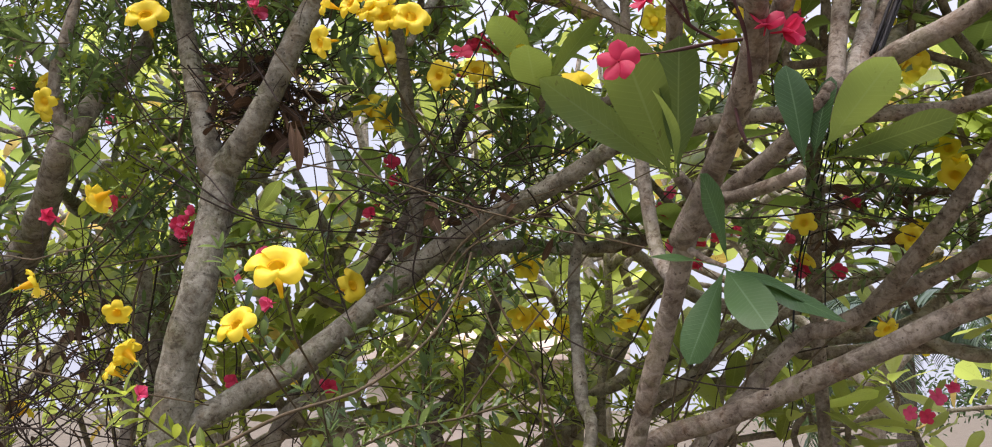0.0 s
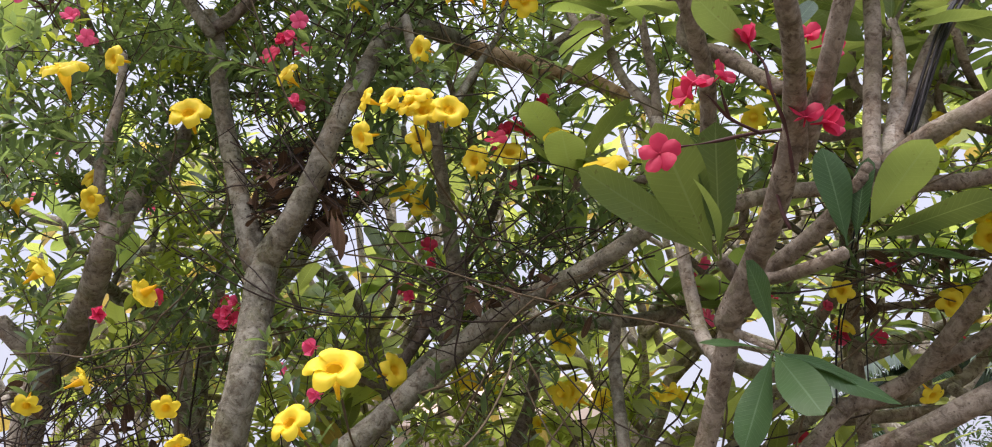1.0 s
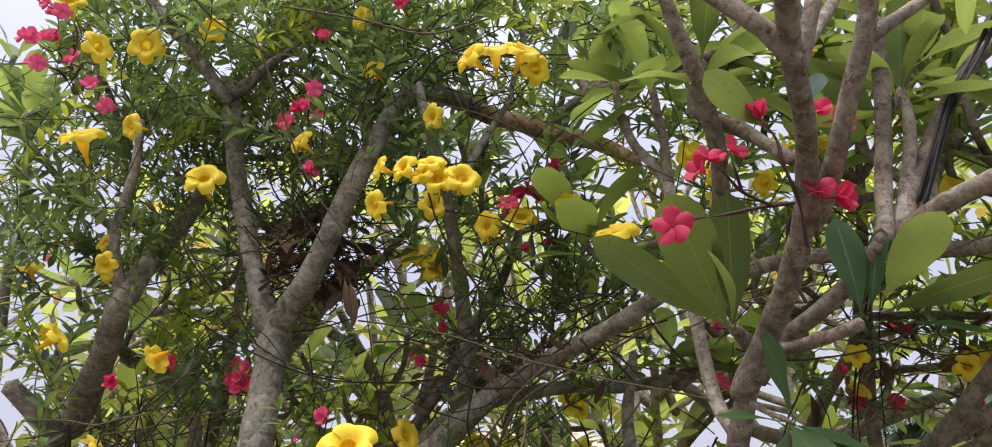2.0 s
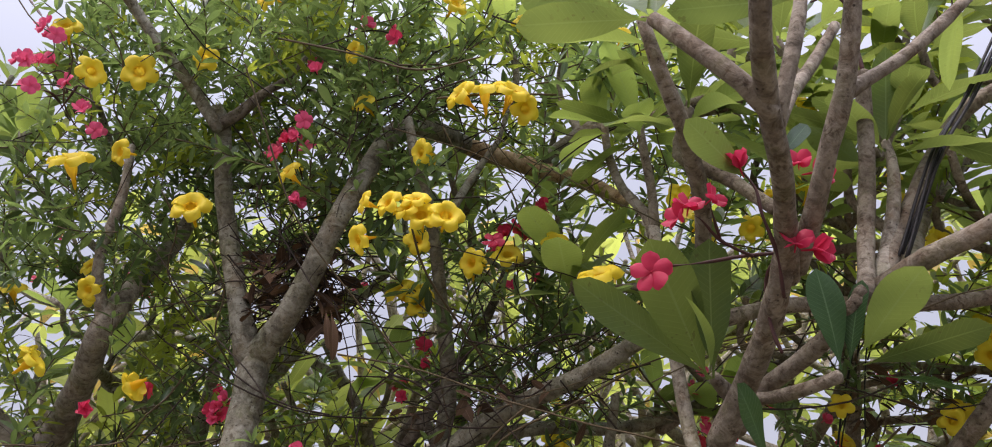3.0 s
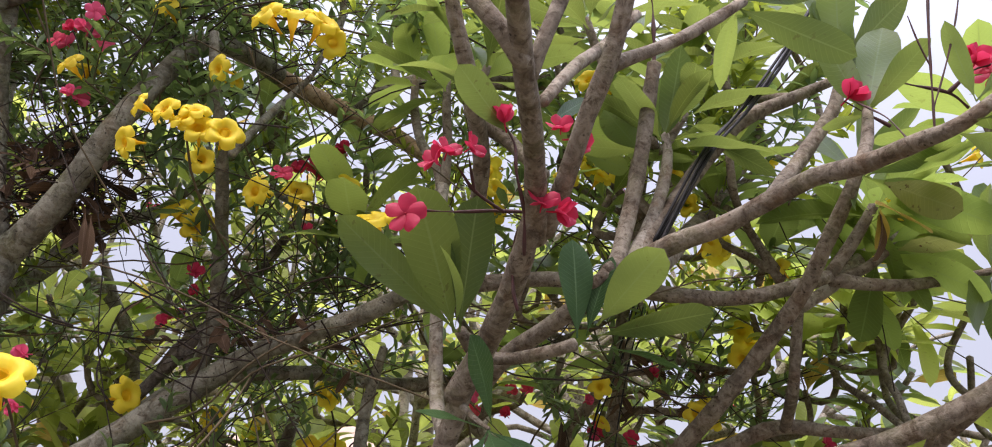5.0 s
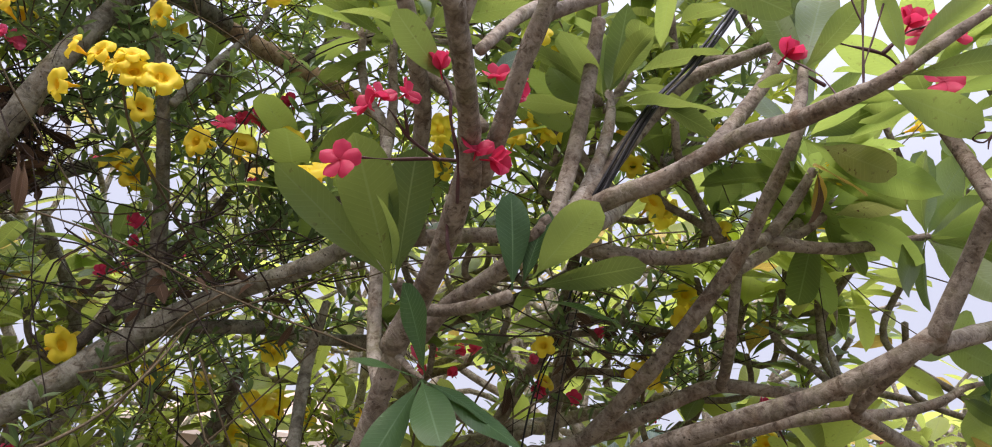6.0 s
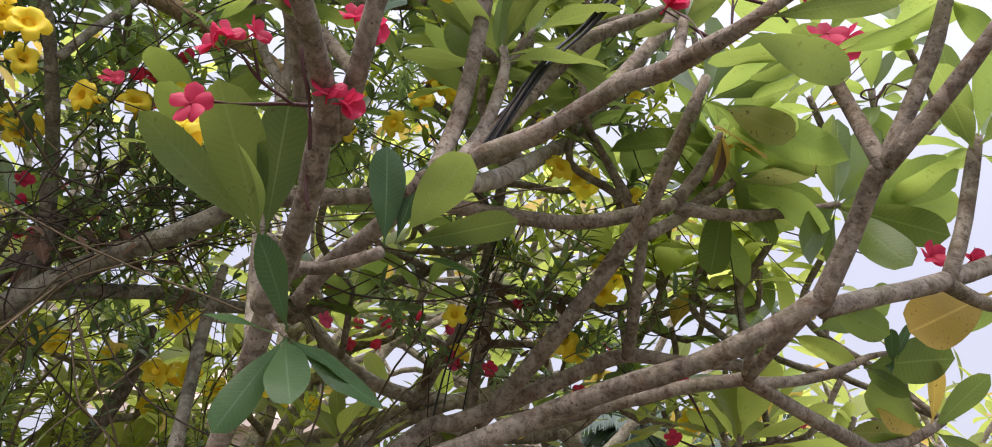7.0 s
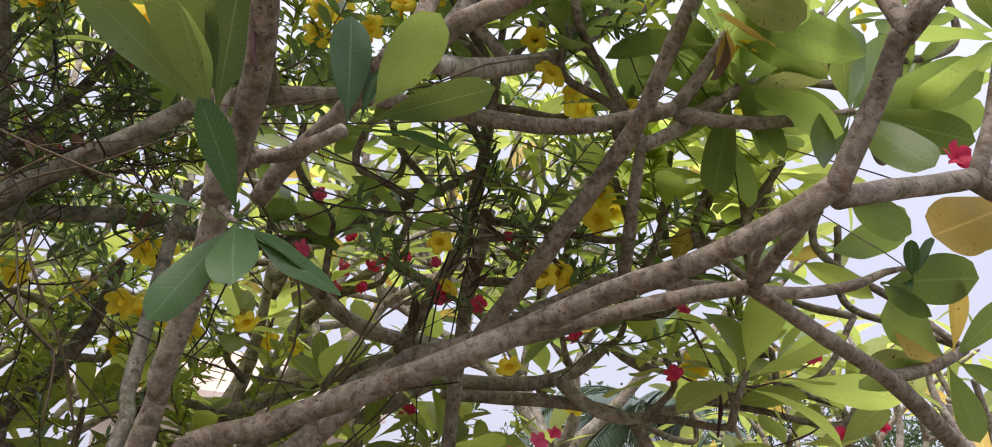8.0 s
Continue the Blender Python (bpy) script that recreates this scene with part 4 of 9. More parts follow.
limb(left_tree, [(-0.958, 2.590, 2.905, 0.0127), (-1.037, 2.685, 2.931, 0.0118), (-1.154, 2.829, 2.969, 0.0105), (-1.183, 2.800, 3.112, 0.0100)], "shoot", sides=9, material=BARK_LICHEN)
limb(left_tree, [(-2.025, 3.100, 2.767, 0.0105), (-2.001, 2.923, 2.896, 0.0107), (-1.964, 2.657, 3.089, 0.0105), (-1.821, 2.600, 3.375, 0.0100)], "shoot", sides=9, material=BARK_LICHEN)
limb(left_tree, [(-0.818, 2.500, 3.294, 0.0094), (-0.547, 2.557, 3.267, 0.0102), (-0.141, 2.642, 3.226, 0.0105), (-0.246, 2.600, 3.437, 0.0100)], "shoot", sides=9, material=BARK_LICHEN)
limb(left_tree, [(-0.818, 2.500, 3.294, 0.0094), (-0.717, 2.633, 3.277, 0.0102), (-0.565, 2.833, 3.252, 0.0105), (-0.515, 2.800, 3.419, 0.0100)], "shoot", sides=9, material=BARK_LICHEN)
limb(left_tree, [(0.211, 2.300, 2.893, 0.0132), (0.188, 2.397, 3.010, 0.0121), (0.152, 2.541, 3.186, 0.0105), (0.194, 2.500, 3.393, 0.0100)], "shoot", sides=9)
limb(middle_tree, [(0.516, 1.540, 2.368, 0.0096), (0.470, 1.580, 2.420, 0.0103), (0.401, 1.639, 2.498, 0.0105), (0.430, 1.620, 2.593, 0.0100)], "shoot", sides=9)
limb(middle_tree, [(0.659, 1.510, 2.632, 0.0083), (0.667, 1.593, 2.662, 0.0097), (0.680, 1.718, 2.707, 0.0105), (0.636, 1.700, 2.796, 0.0100)], "shoot", sides=9)
limb(middle_tree, [(0.351, 1.900, 2.716, 0.0063), (0.433, 1.910, 2.753, 0.0087), (0.556, 1.924, 2.808, 0.0105), (0.592, 1.900, 2.929, 0.0100)], "shoot", sides=9)
limb(middle_tree, [(0.920, 1.900, 2.374, 0.0140), (0.877, 1.908, 2.424, 0.0125), (0.813, 1.919, 2.499, 0.0105), (0.813, 1.900, 2.596, 0.0100)], "shoot", sides=9)
limb(middle_tree, [(0.945, 1.950, 2.406, 0.0140), (0.876, 2.018, 2.427, 0.0125), (0.772, 2.119, 2.457, 0.0105), (0.801, 2.100, 2.553, 0.0100)], "shoot", sides=9)
limb(middle_tree, [(0.750, 1.598, 2.478, 0.0108), (0.785, 1.666, 2.502, 0.0109), (0.837, 1.768, 2.538, 0.0105), (0.881, 1.750, 2.625, 0.0100)], "shoot", sides=9)
limb(middle_tree, [(1.163, 2.074, 2.482, 0.0076), (1.121, 2.012, 2.497, 0.0093), (1.057, 1.920, 2.520, 0.0105), (1.037, 1.900, 2.617, 0.0100)], "shoot", sides=9)
limb(middle_tree, [(1.218, 2.054, 2.384, 0.0106), (1.162, 2.080, 2.427, 0.0108), (1.077, 2.120, 2.492, 0.0105), (1.077, 2.100, 2.593, 0.0100)], "shoot", sides=9)
limb(middle_tree, [(1.072, 2.100, 2.573, 0.0058), (1.014, 2.070, 2.638, 0.0084), (0.928, 2.025, 2.735, 0.0105), (0.953, 2.000, 2.861, 0.0100)], "shoot", sides=9)
limb(middle_tree, [(1.112, 1.700, 2.675, 0.0096), (1.088, 1.790, 2.718, 0.0103), (1.052, 1.924, 2.782, 0.0105), (1.016, 1.900, 2.902, 0.0100)], "shoot", sides=9)
limb(middle_tree, [(0.966, 2.450, 2.623, 0.0104), (0.879, 2.362, 2.649, 0.0107), (0.750, 2.229, 2.688, 0.0105), (0.779, 2.200, 2.833, 0.0100)], "shoot", sides=9)
limb(middle_tree, [(0.211, 2.300, 2.893, 0.0132), (0.390, 2.272, 2.908, 0.0121), (0.658, 2.230, 2.932, 0.0105), (0.582, 2.200, 3.083, 0.0100)], "shoot", sides=9)
limb(middle_tree, [(0.264, 2.555, 2.091, 0.0127), (0.319, 2.621, 2.102, 0.0119), (0.403, 2.719, 2.119, 0.0105), (0.422, 2.700, 2.214, 0.0100)], "shoot", sides=9)
limb(middle_tree, [(0.580, 2.950, 2.048, 0.0140), (0.582, 2.859, 2.055, 0.0125), (0.586, 2.722, 2.064, 0.0105), (0.586, 2.700, 2.174, 0.0100)], "shoot", sides=9)
limb(middle_tree, [(0.910, 2.860, 2.107, 0.0140), (0.853, 2.766, 2.107, 0.0125), (0.768, 2.624, 2.107, 0.0105), (0.792, 2.600, 2.227, 0.0100)], "shoot", sides=9)
limb(middle_tree, [(1.090, 2.200, 2.582, 0.0131), (1.143, 2.212, 2.660, 0.0121), (1.223, 2.229, 2.778, 0.0105), (1.252, 2.200, 2.924, 0.0100)], "shoot", sides=9)
limb(middle_tree, [(0.801, 2.640, 2.294, 0.0105), (0.733, 2.553, 2.296, 0.0107), (0.630, 2.424, 2.299, 0.0105), (0.653, 2.400, 2.417, 0.0100)], "shoot", sides=9)
limb(middle_tree, [(0.590, 2.704, 2.200, 0.0133), (0.541, 2.672, 2.256, 0.0121), (0.468, 2.624, 2.340, 0.0105), (0.468, 2.600, 2.460, 0.0100)], "shoot", sides=9)
limb(middle_tree, [(-0.066, 2.200, 2.749, 0.0071), (-0.102, 2.330, 2.745, 0.0091), (-0.155, 2.526, 2.738, 0.0105), (-0.194, 2.500, 2.869, 0.0100)], "shoot", sides=9)
limb(middle_tree, [(-0.019, 2.500, 2.548, 0.0080), (0.043, 2.549, 2.590, 0.0095), (0.136, 2.622, 2.653, 0.0105), (0.136, 2.600, 2.765, 0.0100)], "shoot", sides=9)
limb(middle_tree, [(0.966, 2.450, 2.623, 0.0104), (0.867, 2.441, 2.674, 0.0107), (0.718, 2.427, 2.751, 0.0105), (0.744, 2.400, 2.885, 0.0100)], "shoot", sides=9)
limb(middle_tree, [(0.966, 2.450, 2.623, 0.0104), (1.016, 2.401, 2.692, 0.0107), (1.091, 2.328, 2.796, 0.0105), (1.064, 2.300, 2.934, 0.0100)], "shoot", sides=9)
limb(middle_tree, [(0.967, 2.540, 2.448, 0.0121), (0.921, 2.532, 2.502, 0.0115), (0.853, 2.519, 2.585, 0.0105), (0.881, 2.500, 2.679, 0.0100)], "shoot", sides=9)
limb(middle_tree, [(0.853, 2.620, 2.323, 0.0100), (0.808, 2.619, 2.366, 0.0105), (0.741, 2.618, 2.431, 0.0105), (0.697, 2.600, 2.519, 0.0100)], "shoot", sides=9)
limb(middle_tree, [(0.953, 2.700, 2.208, 0.0136), (1.021, 2.668, 2.224, 0.0123), (1.122, 2.619, 2.247, 0.0105), (1.170, 2.600, 2.344, 0.0100)], "shoot", sides=9)
limb(middle_tree, [(0.960, 2.660, 2.276, 0.0133), (1.128, 2.609, 2.263, 0.0122), (1.381, 2.532, 2.243, 0.0105), (1.333, 2.500, 2.402, 0.0100)], "shoot", sides=9)
limb(right_tree, [(1.556, 2.900, 2.246, 0.0134), (1.518, 2.753, 2.229, 0.0122), (1.461, 2.533, 2.203, 0.0105), (1.494, 2.500, 2.366, 0.0100)], "shoot", sides=9)
limb(middle_tree, [(1.512, 2.900, 2.140, 0.0132), (1.485, 2.828, 2.155, 0.0121), (1.444, 2.720, 2.178, 0.0105), (1.415, 2.700, 2.276, 0.0100)], "shoot", sides=9)
limb(right_tree, [(1.569, 2.100, 2.036, 0.0102), (1.560, 2.236, 2.124, 0.0106), (1.546, 2.439, 2.255, 0.0105), (1.585, 2.400, 2.452, 0.0100)], "shoot", sides=9)
limb(right_tree, [(1.569, 2.100, 2.036, 0.0102), (1.621, 2.234, 2.104, 0.0106), (1.700, 2.436, 2.205, 0.0105), (1.664, 2.400, 2.386, 0.0100)], "shoot", sides=9)
limb(right_tree, [(1.569, 2.100, 2.036, 0.0102), (1.598, 2.194, 2.132, 0.0106), (1.642, 2.334, 2.276, 0.0105), (1.727, 2.300, 2.446, 0.0100)], "shoot", sides=9)
limb(right_tree, [(2.054, 2.070, 1.960, 0.0087), (1.968, 2.179, 2.077, 0.0098), (1.839, 2.344, 2.253, 0.0105), (1.904, 2.300, 2.471, 0.0100)], "shoot", sides=9)
limb(right_tree, [(2.054, 2.070, 1.960, 0.0087), (2.025, 2.218, 2.029, 0.0098), (1.981, 2.439, 2.133, 0.0105), (1.942, 2.400, 2.328, 0.0100)], "shoot", sides=9)
limb(right_tree, [(1.670, 1.880, 2.400, 0.0064), (1.796, 2.025, 2.430, 0.0087), (1.986, 2.243, 2.475, 0.0105), (2.029, 2.200, 2.691, 0.0100)], "shoot", sides=9)
limb(right_tree, [(1.500, 2.050, 2.514, 0.0089), (1.680, 2.086, 2.566, 0.0099), (1.951, 2.141, 2.642, 0.0105), (1.910, 2.100, 2.847, 0.0100)], "shoot", sides=9)
limb(right_tree, [(1.500, 2.050, 2.514, 0.0089), (1.755, 2.091, 2.629, 0.0099), (2.138, 2.153, 2.802, 0.0105), (2.006, 2.100, 3.067, 0.0100)], "shoot", sides=9)
limb(right_tree, [(1.500, 2.050, 2.514, 0.0089), (1.645, 2.123, 2.583, 0.0099), (1.862, 2.233, 2.686, 0.0105), (1.781, 2.200, 2.849, 0.0100)], "shoot", sides=9)
limb(back_tree, [(-0.498, 2.680, 2.542, 0.0140), (-0.466, 2.735, 2.575, 0.0125), (-0.417, 2.818, 2.626, 0.0105), (-0.391, 2.800, 2.715, 0.0100)], "shoot", sides=9)
limb(back_tree, [(0.670, 3.200, 2.477, 0.0134), (0.706, 3.128, 2.485, 0.0122), (0.760, 3.020, 2.496, 0.0105), (0.760, 3.000, 2.594, 0.0100)], "shoot", sides=9)
limb(back_tree, [(0.543, 3.200, 2.292, 0.0140), (0.591, 3.127, 2.314, 0.0125), (0.663, 3.018, 2.346, 0.0105), (0.618, 3.000, 2.437, 0.0100)], "shoot", sides=9)
limb(back_tree, [(0.704, 3.200, 2.475, 0.0121), (0.798, 3.128, 2.481, 0.0116), (0.939, 3.021, 2.490, 0.0105), (0.887, 3.000, 2.594, 0.0100)], "shoot", sides=9)
limb(back_tree, [(0.484, 3.300, 1.968, 0.0140), (0.529, 3.268, 2.014, 0.0125), (0.596, 3.220, 2.084, 0.0105), (0.577, 3.200, 2.182, 0.0100)], "shoot", sides=9)
limb(back_tree, [(0.603, 3.300, 2.123, 0.0140), (0.664, 3.268, 2.146, 0.0125), (0.756, 3.219, 2.181, 0.0105), (0.776, 3.200, 2.278, 0.0100)], "shoot", sides=9)
limb(back_tree, [(0.799, 3.100, 1.724, 0.0140), (0.760, 3.188, 1.733, 0.0125), (0.702, 3.320, 1.746, 0.0105), (0.672, 3.300, 1.846, 0.0100)], "shoot", sides=9)
limb(back_tree, [(0.966, 2.480, 2.545, 0.0111), (1.053, 2.497, 2.556, 0.0110), (1.183, 2.521, 2.573, 0.0105), (1.236, 2.500, 2.680, 0.0100)], "shoot", sides=9)
limb(back_tree, [(1.009, 2.800, 2.124, 0.0140), (1.102, 2.770, 2.133, 0.0125), (1.243, 2.724, 2.146, 0.0105), (1.267, 2.700, 2.266, 0.0100)], "shoot", sides=9)
limb(back_tree, [(1.635, 2.900, 2.376, 0.0136), (1.578, 2.754, 2.359, 0.0123), (1.491, 2.535, 2.335, 0.0105), (1.491, 2.500, 2.510, 0.0100)], "shoot", sides=9)
limb(back_tree, [(1.685, 2.900, 2.431, 0.0127), (1.660, 2.753, 2.413, 0.0119), (1.623, 2.533, 2.386, 0.0105), (1.623, 2.500, 2.552, 0.0100)], "shoot", sides=9)
limb(back_tree, [(1.587, 2.900, 2.304, 0.0135), (1.625, 2.827, 2.316, 0.0122), (1.681, 2.718, 2.334, 0.0105), (1.654, 2.700, 2.426, 0.0100)], "shoot", sides=9)
limb(back_tree, [(1.651, 2.900, 2.399, 0.0137), (1.709, 2.829, 2.402, 0.0123), (1.795, 2.722, 2.405, 0.0105), (1.817, 2.700, 2.515, 0.0100)], "shoot", sides=9)
limb(back_tree, [(1.668, 2.900, 2.415, 0.0132), (1.708, 2.753, 2.400, 0.0121), (1.767, 2.534, 2.378, 0.0105), (1.818, 2.500, 2.547, 0.0100)], "shoot", sides=9)
limb(back_tree, [(1.578, 2.920, 1.773, 0.0133), (1.609, 2.879, 1.824, 0.0121), (1.655, 2.817, 1.900, 0.0105), (1.612, 2.800, 1.987, 0.0100)], "shoot", sides=9)
limb(back_tree, [(1.602, 2.912, 1.806, 0.0140), (1.662, 2.798, 1.798, 0.0125), (1.751, 2.627, 1.786, 0.0105), (1.724, 2.600, 1.922, 0.0100)], "shoot", sides=9)
limb(back_tree, [(1.779, 2.900, 1.874, 0.0106), (1.838, 2.828, 1.887, 0.0108), (1.927, 2.721, 1.906, 0.0105), (1.906, 2.700, 2.012, 0.0100)], "shoot", sides=9)
limb(back_tree, [(1.779, 2.900, 1.874, 0.0106), (1.875, 2.795, 1.906, 0.0108), (2.019, 2.637, 1.954, 0.0105), (2.111, 2.600, 2.137, 0.0100)], "shoot", sides=9)
limb(back_tree, [(1.779, 2.900, 1.874, 0.0106), (1.929, 2.835, 1.862, 0.0108), (2.155, 2.738, 1.843, 0.0105), (2.212, 2.700, 2.032, 0.0100)], "shoot", sides=9)
limb(back_tree, [(1.649, 2.920, 1.646, 0.0140), (1.785, 2.885, 1.640, 0.0125), (1.989, 2.832, 1.631, 0.0105), (2.021, 2.800, 1.791, 0.0100)], "shoot", sides=9)
limb(back_tree, [(2.339, 2.300, 1.640, 0.0140), (2.320, 2.517, 1.663, 0.0125), (2.291, 2.841, 1.699, 0.0105), (2.187, 2.800, 1.905, 0.0100)], "shoot", sides=9)
limb(back_tree, [(2.339, 2.300, 1.640, 0.0140), (2.378, 2.433, 1.687, 0.0125), (2.436, 2.632, 1.757, 0.0105), (2.405, 2.600, 1.916, 0.0100)], "shoot", sides=9)
limb(back_tree, [(2.339, 2.300, 1.640, 0.0140), (2.397, 2.391, 1.719, 0.0125), (2.483, 2.528, 1.838, 0.0105), (2.412, 2.500, 1.980, 0.0100)], "shoot", sides=9)
limb(back_tree, [(2.290, 2.270, 1.660, 0.0140), (2.329, 2.421, 1.782, 0.0125), (2.388, 2.648, 1.964, 0.0105), (2.317, 2.600, 2.203, 0.0100)], "shoot", sides=9)
limb(back_tree, [(1.144, 3.070, 2.026, 0.0140), (1.112, 3.130, 2.077, 0.0125), (1.064, 3.221, 2.152, 0.0105), (1.085, 3.200, 2.257, 0.0100)], "shoot", sides=9)
limb(back_tree, [(0.382, 3.200, 1.906, 0.0116), (0.319, 3.248, 1.928, 0.0113), (0.225, 3.320, 1.962, 0.0105), (0.195, 3.300, 2.061, 0.0100)], "shoot", sides=9)
limb(back_tree, [(0.469, 3.300, 1.931, 0.0140), (0.438, 3.388, 1.943, 0.0125), (0.391, 3.520, 1.961, 0.0105), (0.391, 3.500, 2.058, 0.0100)], "shoot", sides=9)
limb(back_tree, [(-0.389, 2.900, 1.969, 0.0120), (-0.294, 3.033, 1.956, 0.0115), (-0.153, 3.232, 1.938, 0.0105), (-0.153, 3.200, 2.096, 0.0100)], "shoot", sides=9)
limb(back_tree, [(-0.069, 2.800, 1.727, 0.0140), (-0.148, 2.931, 1.725, 0.0125), (-0.266, 3.129, 1.721, 0.0105), (-0.238, 3.100, 1.863, 0.0100)], "shoot", sides=9)
limb(back_tree, [(0.253, 3.230, 1.553, 0.0140), (0.157, 3.266, 1.586, 0.0125), (0.015, 3.319, 1.635, 0.0105), (0.062, 3.300, 1.730, 0.0100)], "shoot", sides=9)
limb(back_tree, [(0.738, 3.108, 1.526, 0.0140), (0.883, 3.196, 1.547, 0.0125), (1.101, 3.328, 1.579, 0.0105), (1.031, 3.300, 1.721, 0.0100)], "shoot", sides=9)
limb(back_tree, [(0.276, 3.508, 1.493, 0.0140), (0.380, 3.556, 1.513, 0.0125), (0.536, 3.627, 1.544, 0.0105), (0.564, 3.600, 1.681, 0.0100)], "shoot", sides=9)
limb(middle_tree, [(0.966, 2.450, 2.623, 0.0104), (0.958, 2.368, 2.743, 0.0107), (0.946, 2.244, 2.923, 0.0105), (0.880, 2.200, 3.142, 0.0100)], "shoot", sides=9)
limb(middle_tree, [(0.966, 2.450, 2.623, 0.0104), (1.059, 2.409, 2.783, 0.0107), (1.199, 2.346, 3.021, 0.0105), (1.083, 2.300, 3.253, 0.0100)], "shoot", sides=9)
limb(middle_tree, [(1.090, 2.200, 2.582, 0.0131), (1.133, 2.217, 2.707, 0.0121), (1.198, 2.242, 2.896, 0.0105), (1.198, 2.200, 3.105, 0.0100)], "shoot", sides=9)
limb(middle_tree, [(1.090, 2.200, 2.582, 0.0131), (1.251, 2.261, 2.750, 0.0121), (1.493, 2.352, 3.003, 0.0105), (1.362, 2.300, 3.265, 0.0100)], "shoot", sides=9)
limb(middle_tree, [(0.966, 2.450, 2.623, 0.0104), (0.892, 2.401, 2.705, 0.0107), (0.781, 2.327, 2.826, 0.0105), (0.850, 2.300, 2.964, 0.0100)], "shoot", sides=9)
limb(middle_tree, [(1.090, 2.200, 2.582, 0.0131), (1.086, 2.180, 2.736, 0.0121), (1.079, 2.149, 2.966, 0.0105), (1.128, 2.100, 3.213, 0.0100)], "shoot", sides=9)
limb(middle_tree, [(0.966, 2.450, 2.623, 0.0104), (0.857, 2.450, 2.776, 0.0107), (0.693, 2.450, 3.006, 0.0105), (0.768, 2.400, 3.256, 0.0100)], "shoot", sides=9)
limb(middle_tree, [(0.211, 2.300, 2.893, 0.0132), (0.404, 2.316, 2.950, 0.0121), (0.694, 2.341, 3.037, 0.0105), (0.632, 2.300, 3.243, 0.0100)], "shoot", sides=9)
limb(middle_tree, [(1.427, 2.027, 2.451, 0.0106), (1.494, 2.063, 2.489, 0.0108), (1.594, 2.118, 2.545, 0.0105), (1.566, 2.100, 2.636, 0.0100)], "shoot", sides=9)
limb(middle_tree, [(1.195, 2.066, 2.429, 0.0090), (1.229, 2.168, 2.435, 0.0100), (1.281, 2.322, 2.445, 0.0105), (1.303, 2.300, 2.555, 0.0100)], "shoot", sides=9)
limb(back_tree, [(-0.653, 2.900, 1.590, 0.0140), (-0.659, 2.951, 1.644, 0.0125), (-0.667, 3.028, 1.725, 0.0105), (-0.648, 3.000, 1.820, 0.0100)], "shoot", sides=9)
limb(back_tree, [(-0.681, 2.900, 1.556, 0.0140), (-0.585, 2.993, 1.569, 0.0125), (-0.441, 3.132, 1.589, 0.0105), (-0.494, 3.100, 1.695, 0.0100)], "shoot", sides=9)
limb(back_tree, [(-0.184, 2.800, 1.527, 0.0140), (-0.239, 2.891, 1.542, 0.0125), (-0.322, 3.026, 1.564, 0.0105), (-0.278, 3.000, 1.652, 0.0100)], "shoot", sides=9)
limb(back_tree, [(-0.055, 2.800, 1.758, 0.0140), (-0.035, 2.891, 1.777, 0.0125), (-0.006, 3.029, 1.804, 0.0105), (-0.006, 3.000, 1.900, 0.0100)], "shoot", sides=9)
limb(back_tree, [(-0.184, 2.800, 1.527, 0.0140), (-0.143, 2.936, 1.524, 0.0125), (-0.083, 3.139, 1.520, 0.0105), (-0.057, 3.100, 1.652, 0.0100)], "shoot", sides=9)
limb(back_tree, [(0.339, 3.200, 1.674, 0.0140), (0.250, 3.170, 1.698, 0.0125), (0.117, 3.126, 1.734, 0.0105), (0.160, 3.100, 1.821, 0.0100)], "shoot", sides=9)
limb(back_tree, [(0.372, 3.200, 1.791, 0.0120), (0.353, 3.131, 1.813, 0.0115), (0.325, 3.028, 1.847, 0.0105), (0.353, 3.000, 1.939, 0.0100)], "shoot", sides=9)
limb(back_tree, [(0.474, 2.907, 1.604, 0.0140), (0.539, 2.956, 1.647, 0.0125), (0.637, 3.030, 1.711, 0.0105), (0.616, 3.000, 1.812, 0.0100)], "shoot", sides=9)
limb(back_tree, [(0.738, 3.116, 1.393, 0.0140), (0.751, 3.082, 1.454, 0.0125), (0.771, 3.032, 1.544, 0.0105), (0.750, 3.000, 1.650, 0.0100)], "shoot", sides=9)
limb(back_tree, [(0.997, 2.832, 1.380, 0.0140), (0.972, 2.871, 1.450, 0.0125), (0.933, 2.929, 1.553, 0.0105), (0.981, 2.900, 1.649, 0.0100)], "shoot", sides=9)
limb(back_tree, [(0.738, 3.116, 1.393, 0.0140), (0.679, 3.162, 1.437, 0.0125), (0.591, 3.231, 1.503, 0.0105), (0.591, 3.200, 1.608, 0.0100)], "shoot", sides=9)
limb(back_tree, [(-0.708, 2.900, 1.522, 0.0140), (-0.773, 2.994, 1.529, 0.0125), (-0.870, 3.134, 1.539, 0.0105), (-0.893, 3.100, 1.653, 0.0100)], "shoot", sides=9)
limb(back_tree, [(-1.106, 2.900, 1.345, 0.0140), (-1.215, 2.960, 1.401, 0.0125), (-1.378, 3.051, 1.486, 0.0105), (-1.429, 3.000, 1.654, 0.0100)], "shoot", sides=9)
limb(back_tree, [(-1.111, 2.900, 1.909, 0.0140), (-1.186, 2.950, 1.912, 0.0125), (-1.298, 3.024, 1.916, 0.0105), (-1.281, 3.000, 1.997, 0.0100)], "shoot", sides=9)
limb(back_tree, [(0.276, 3.508, 1.493, 0.0140), (0.256, 3.437, 1.517, 0.0125), (0.226, 3.330, 1.552, 0.0105), (0.245, 3.300, 1.652, 0.0100)], "shoot", sides=9)
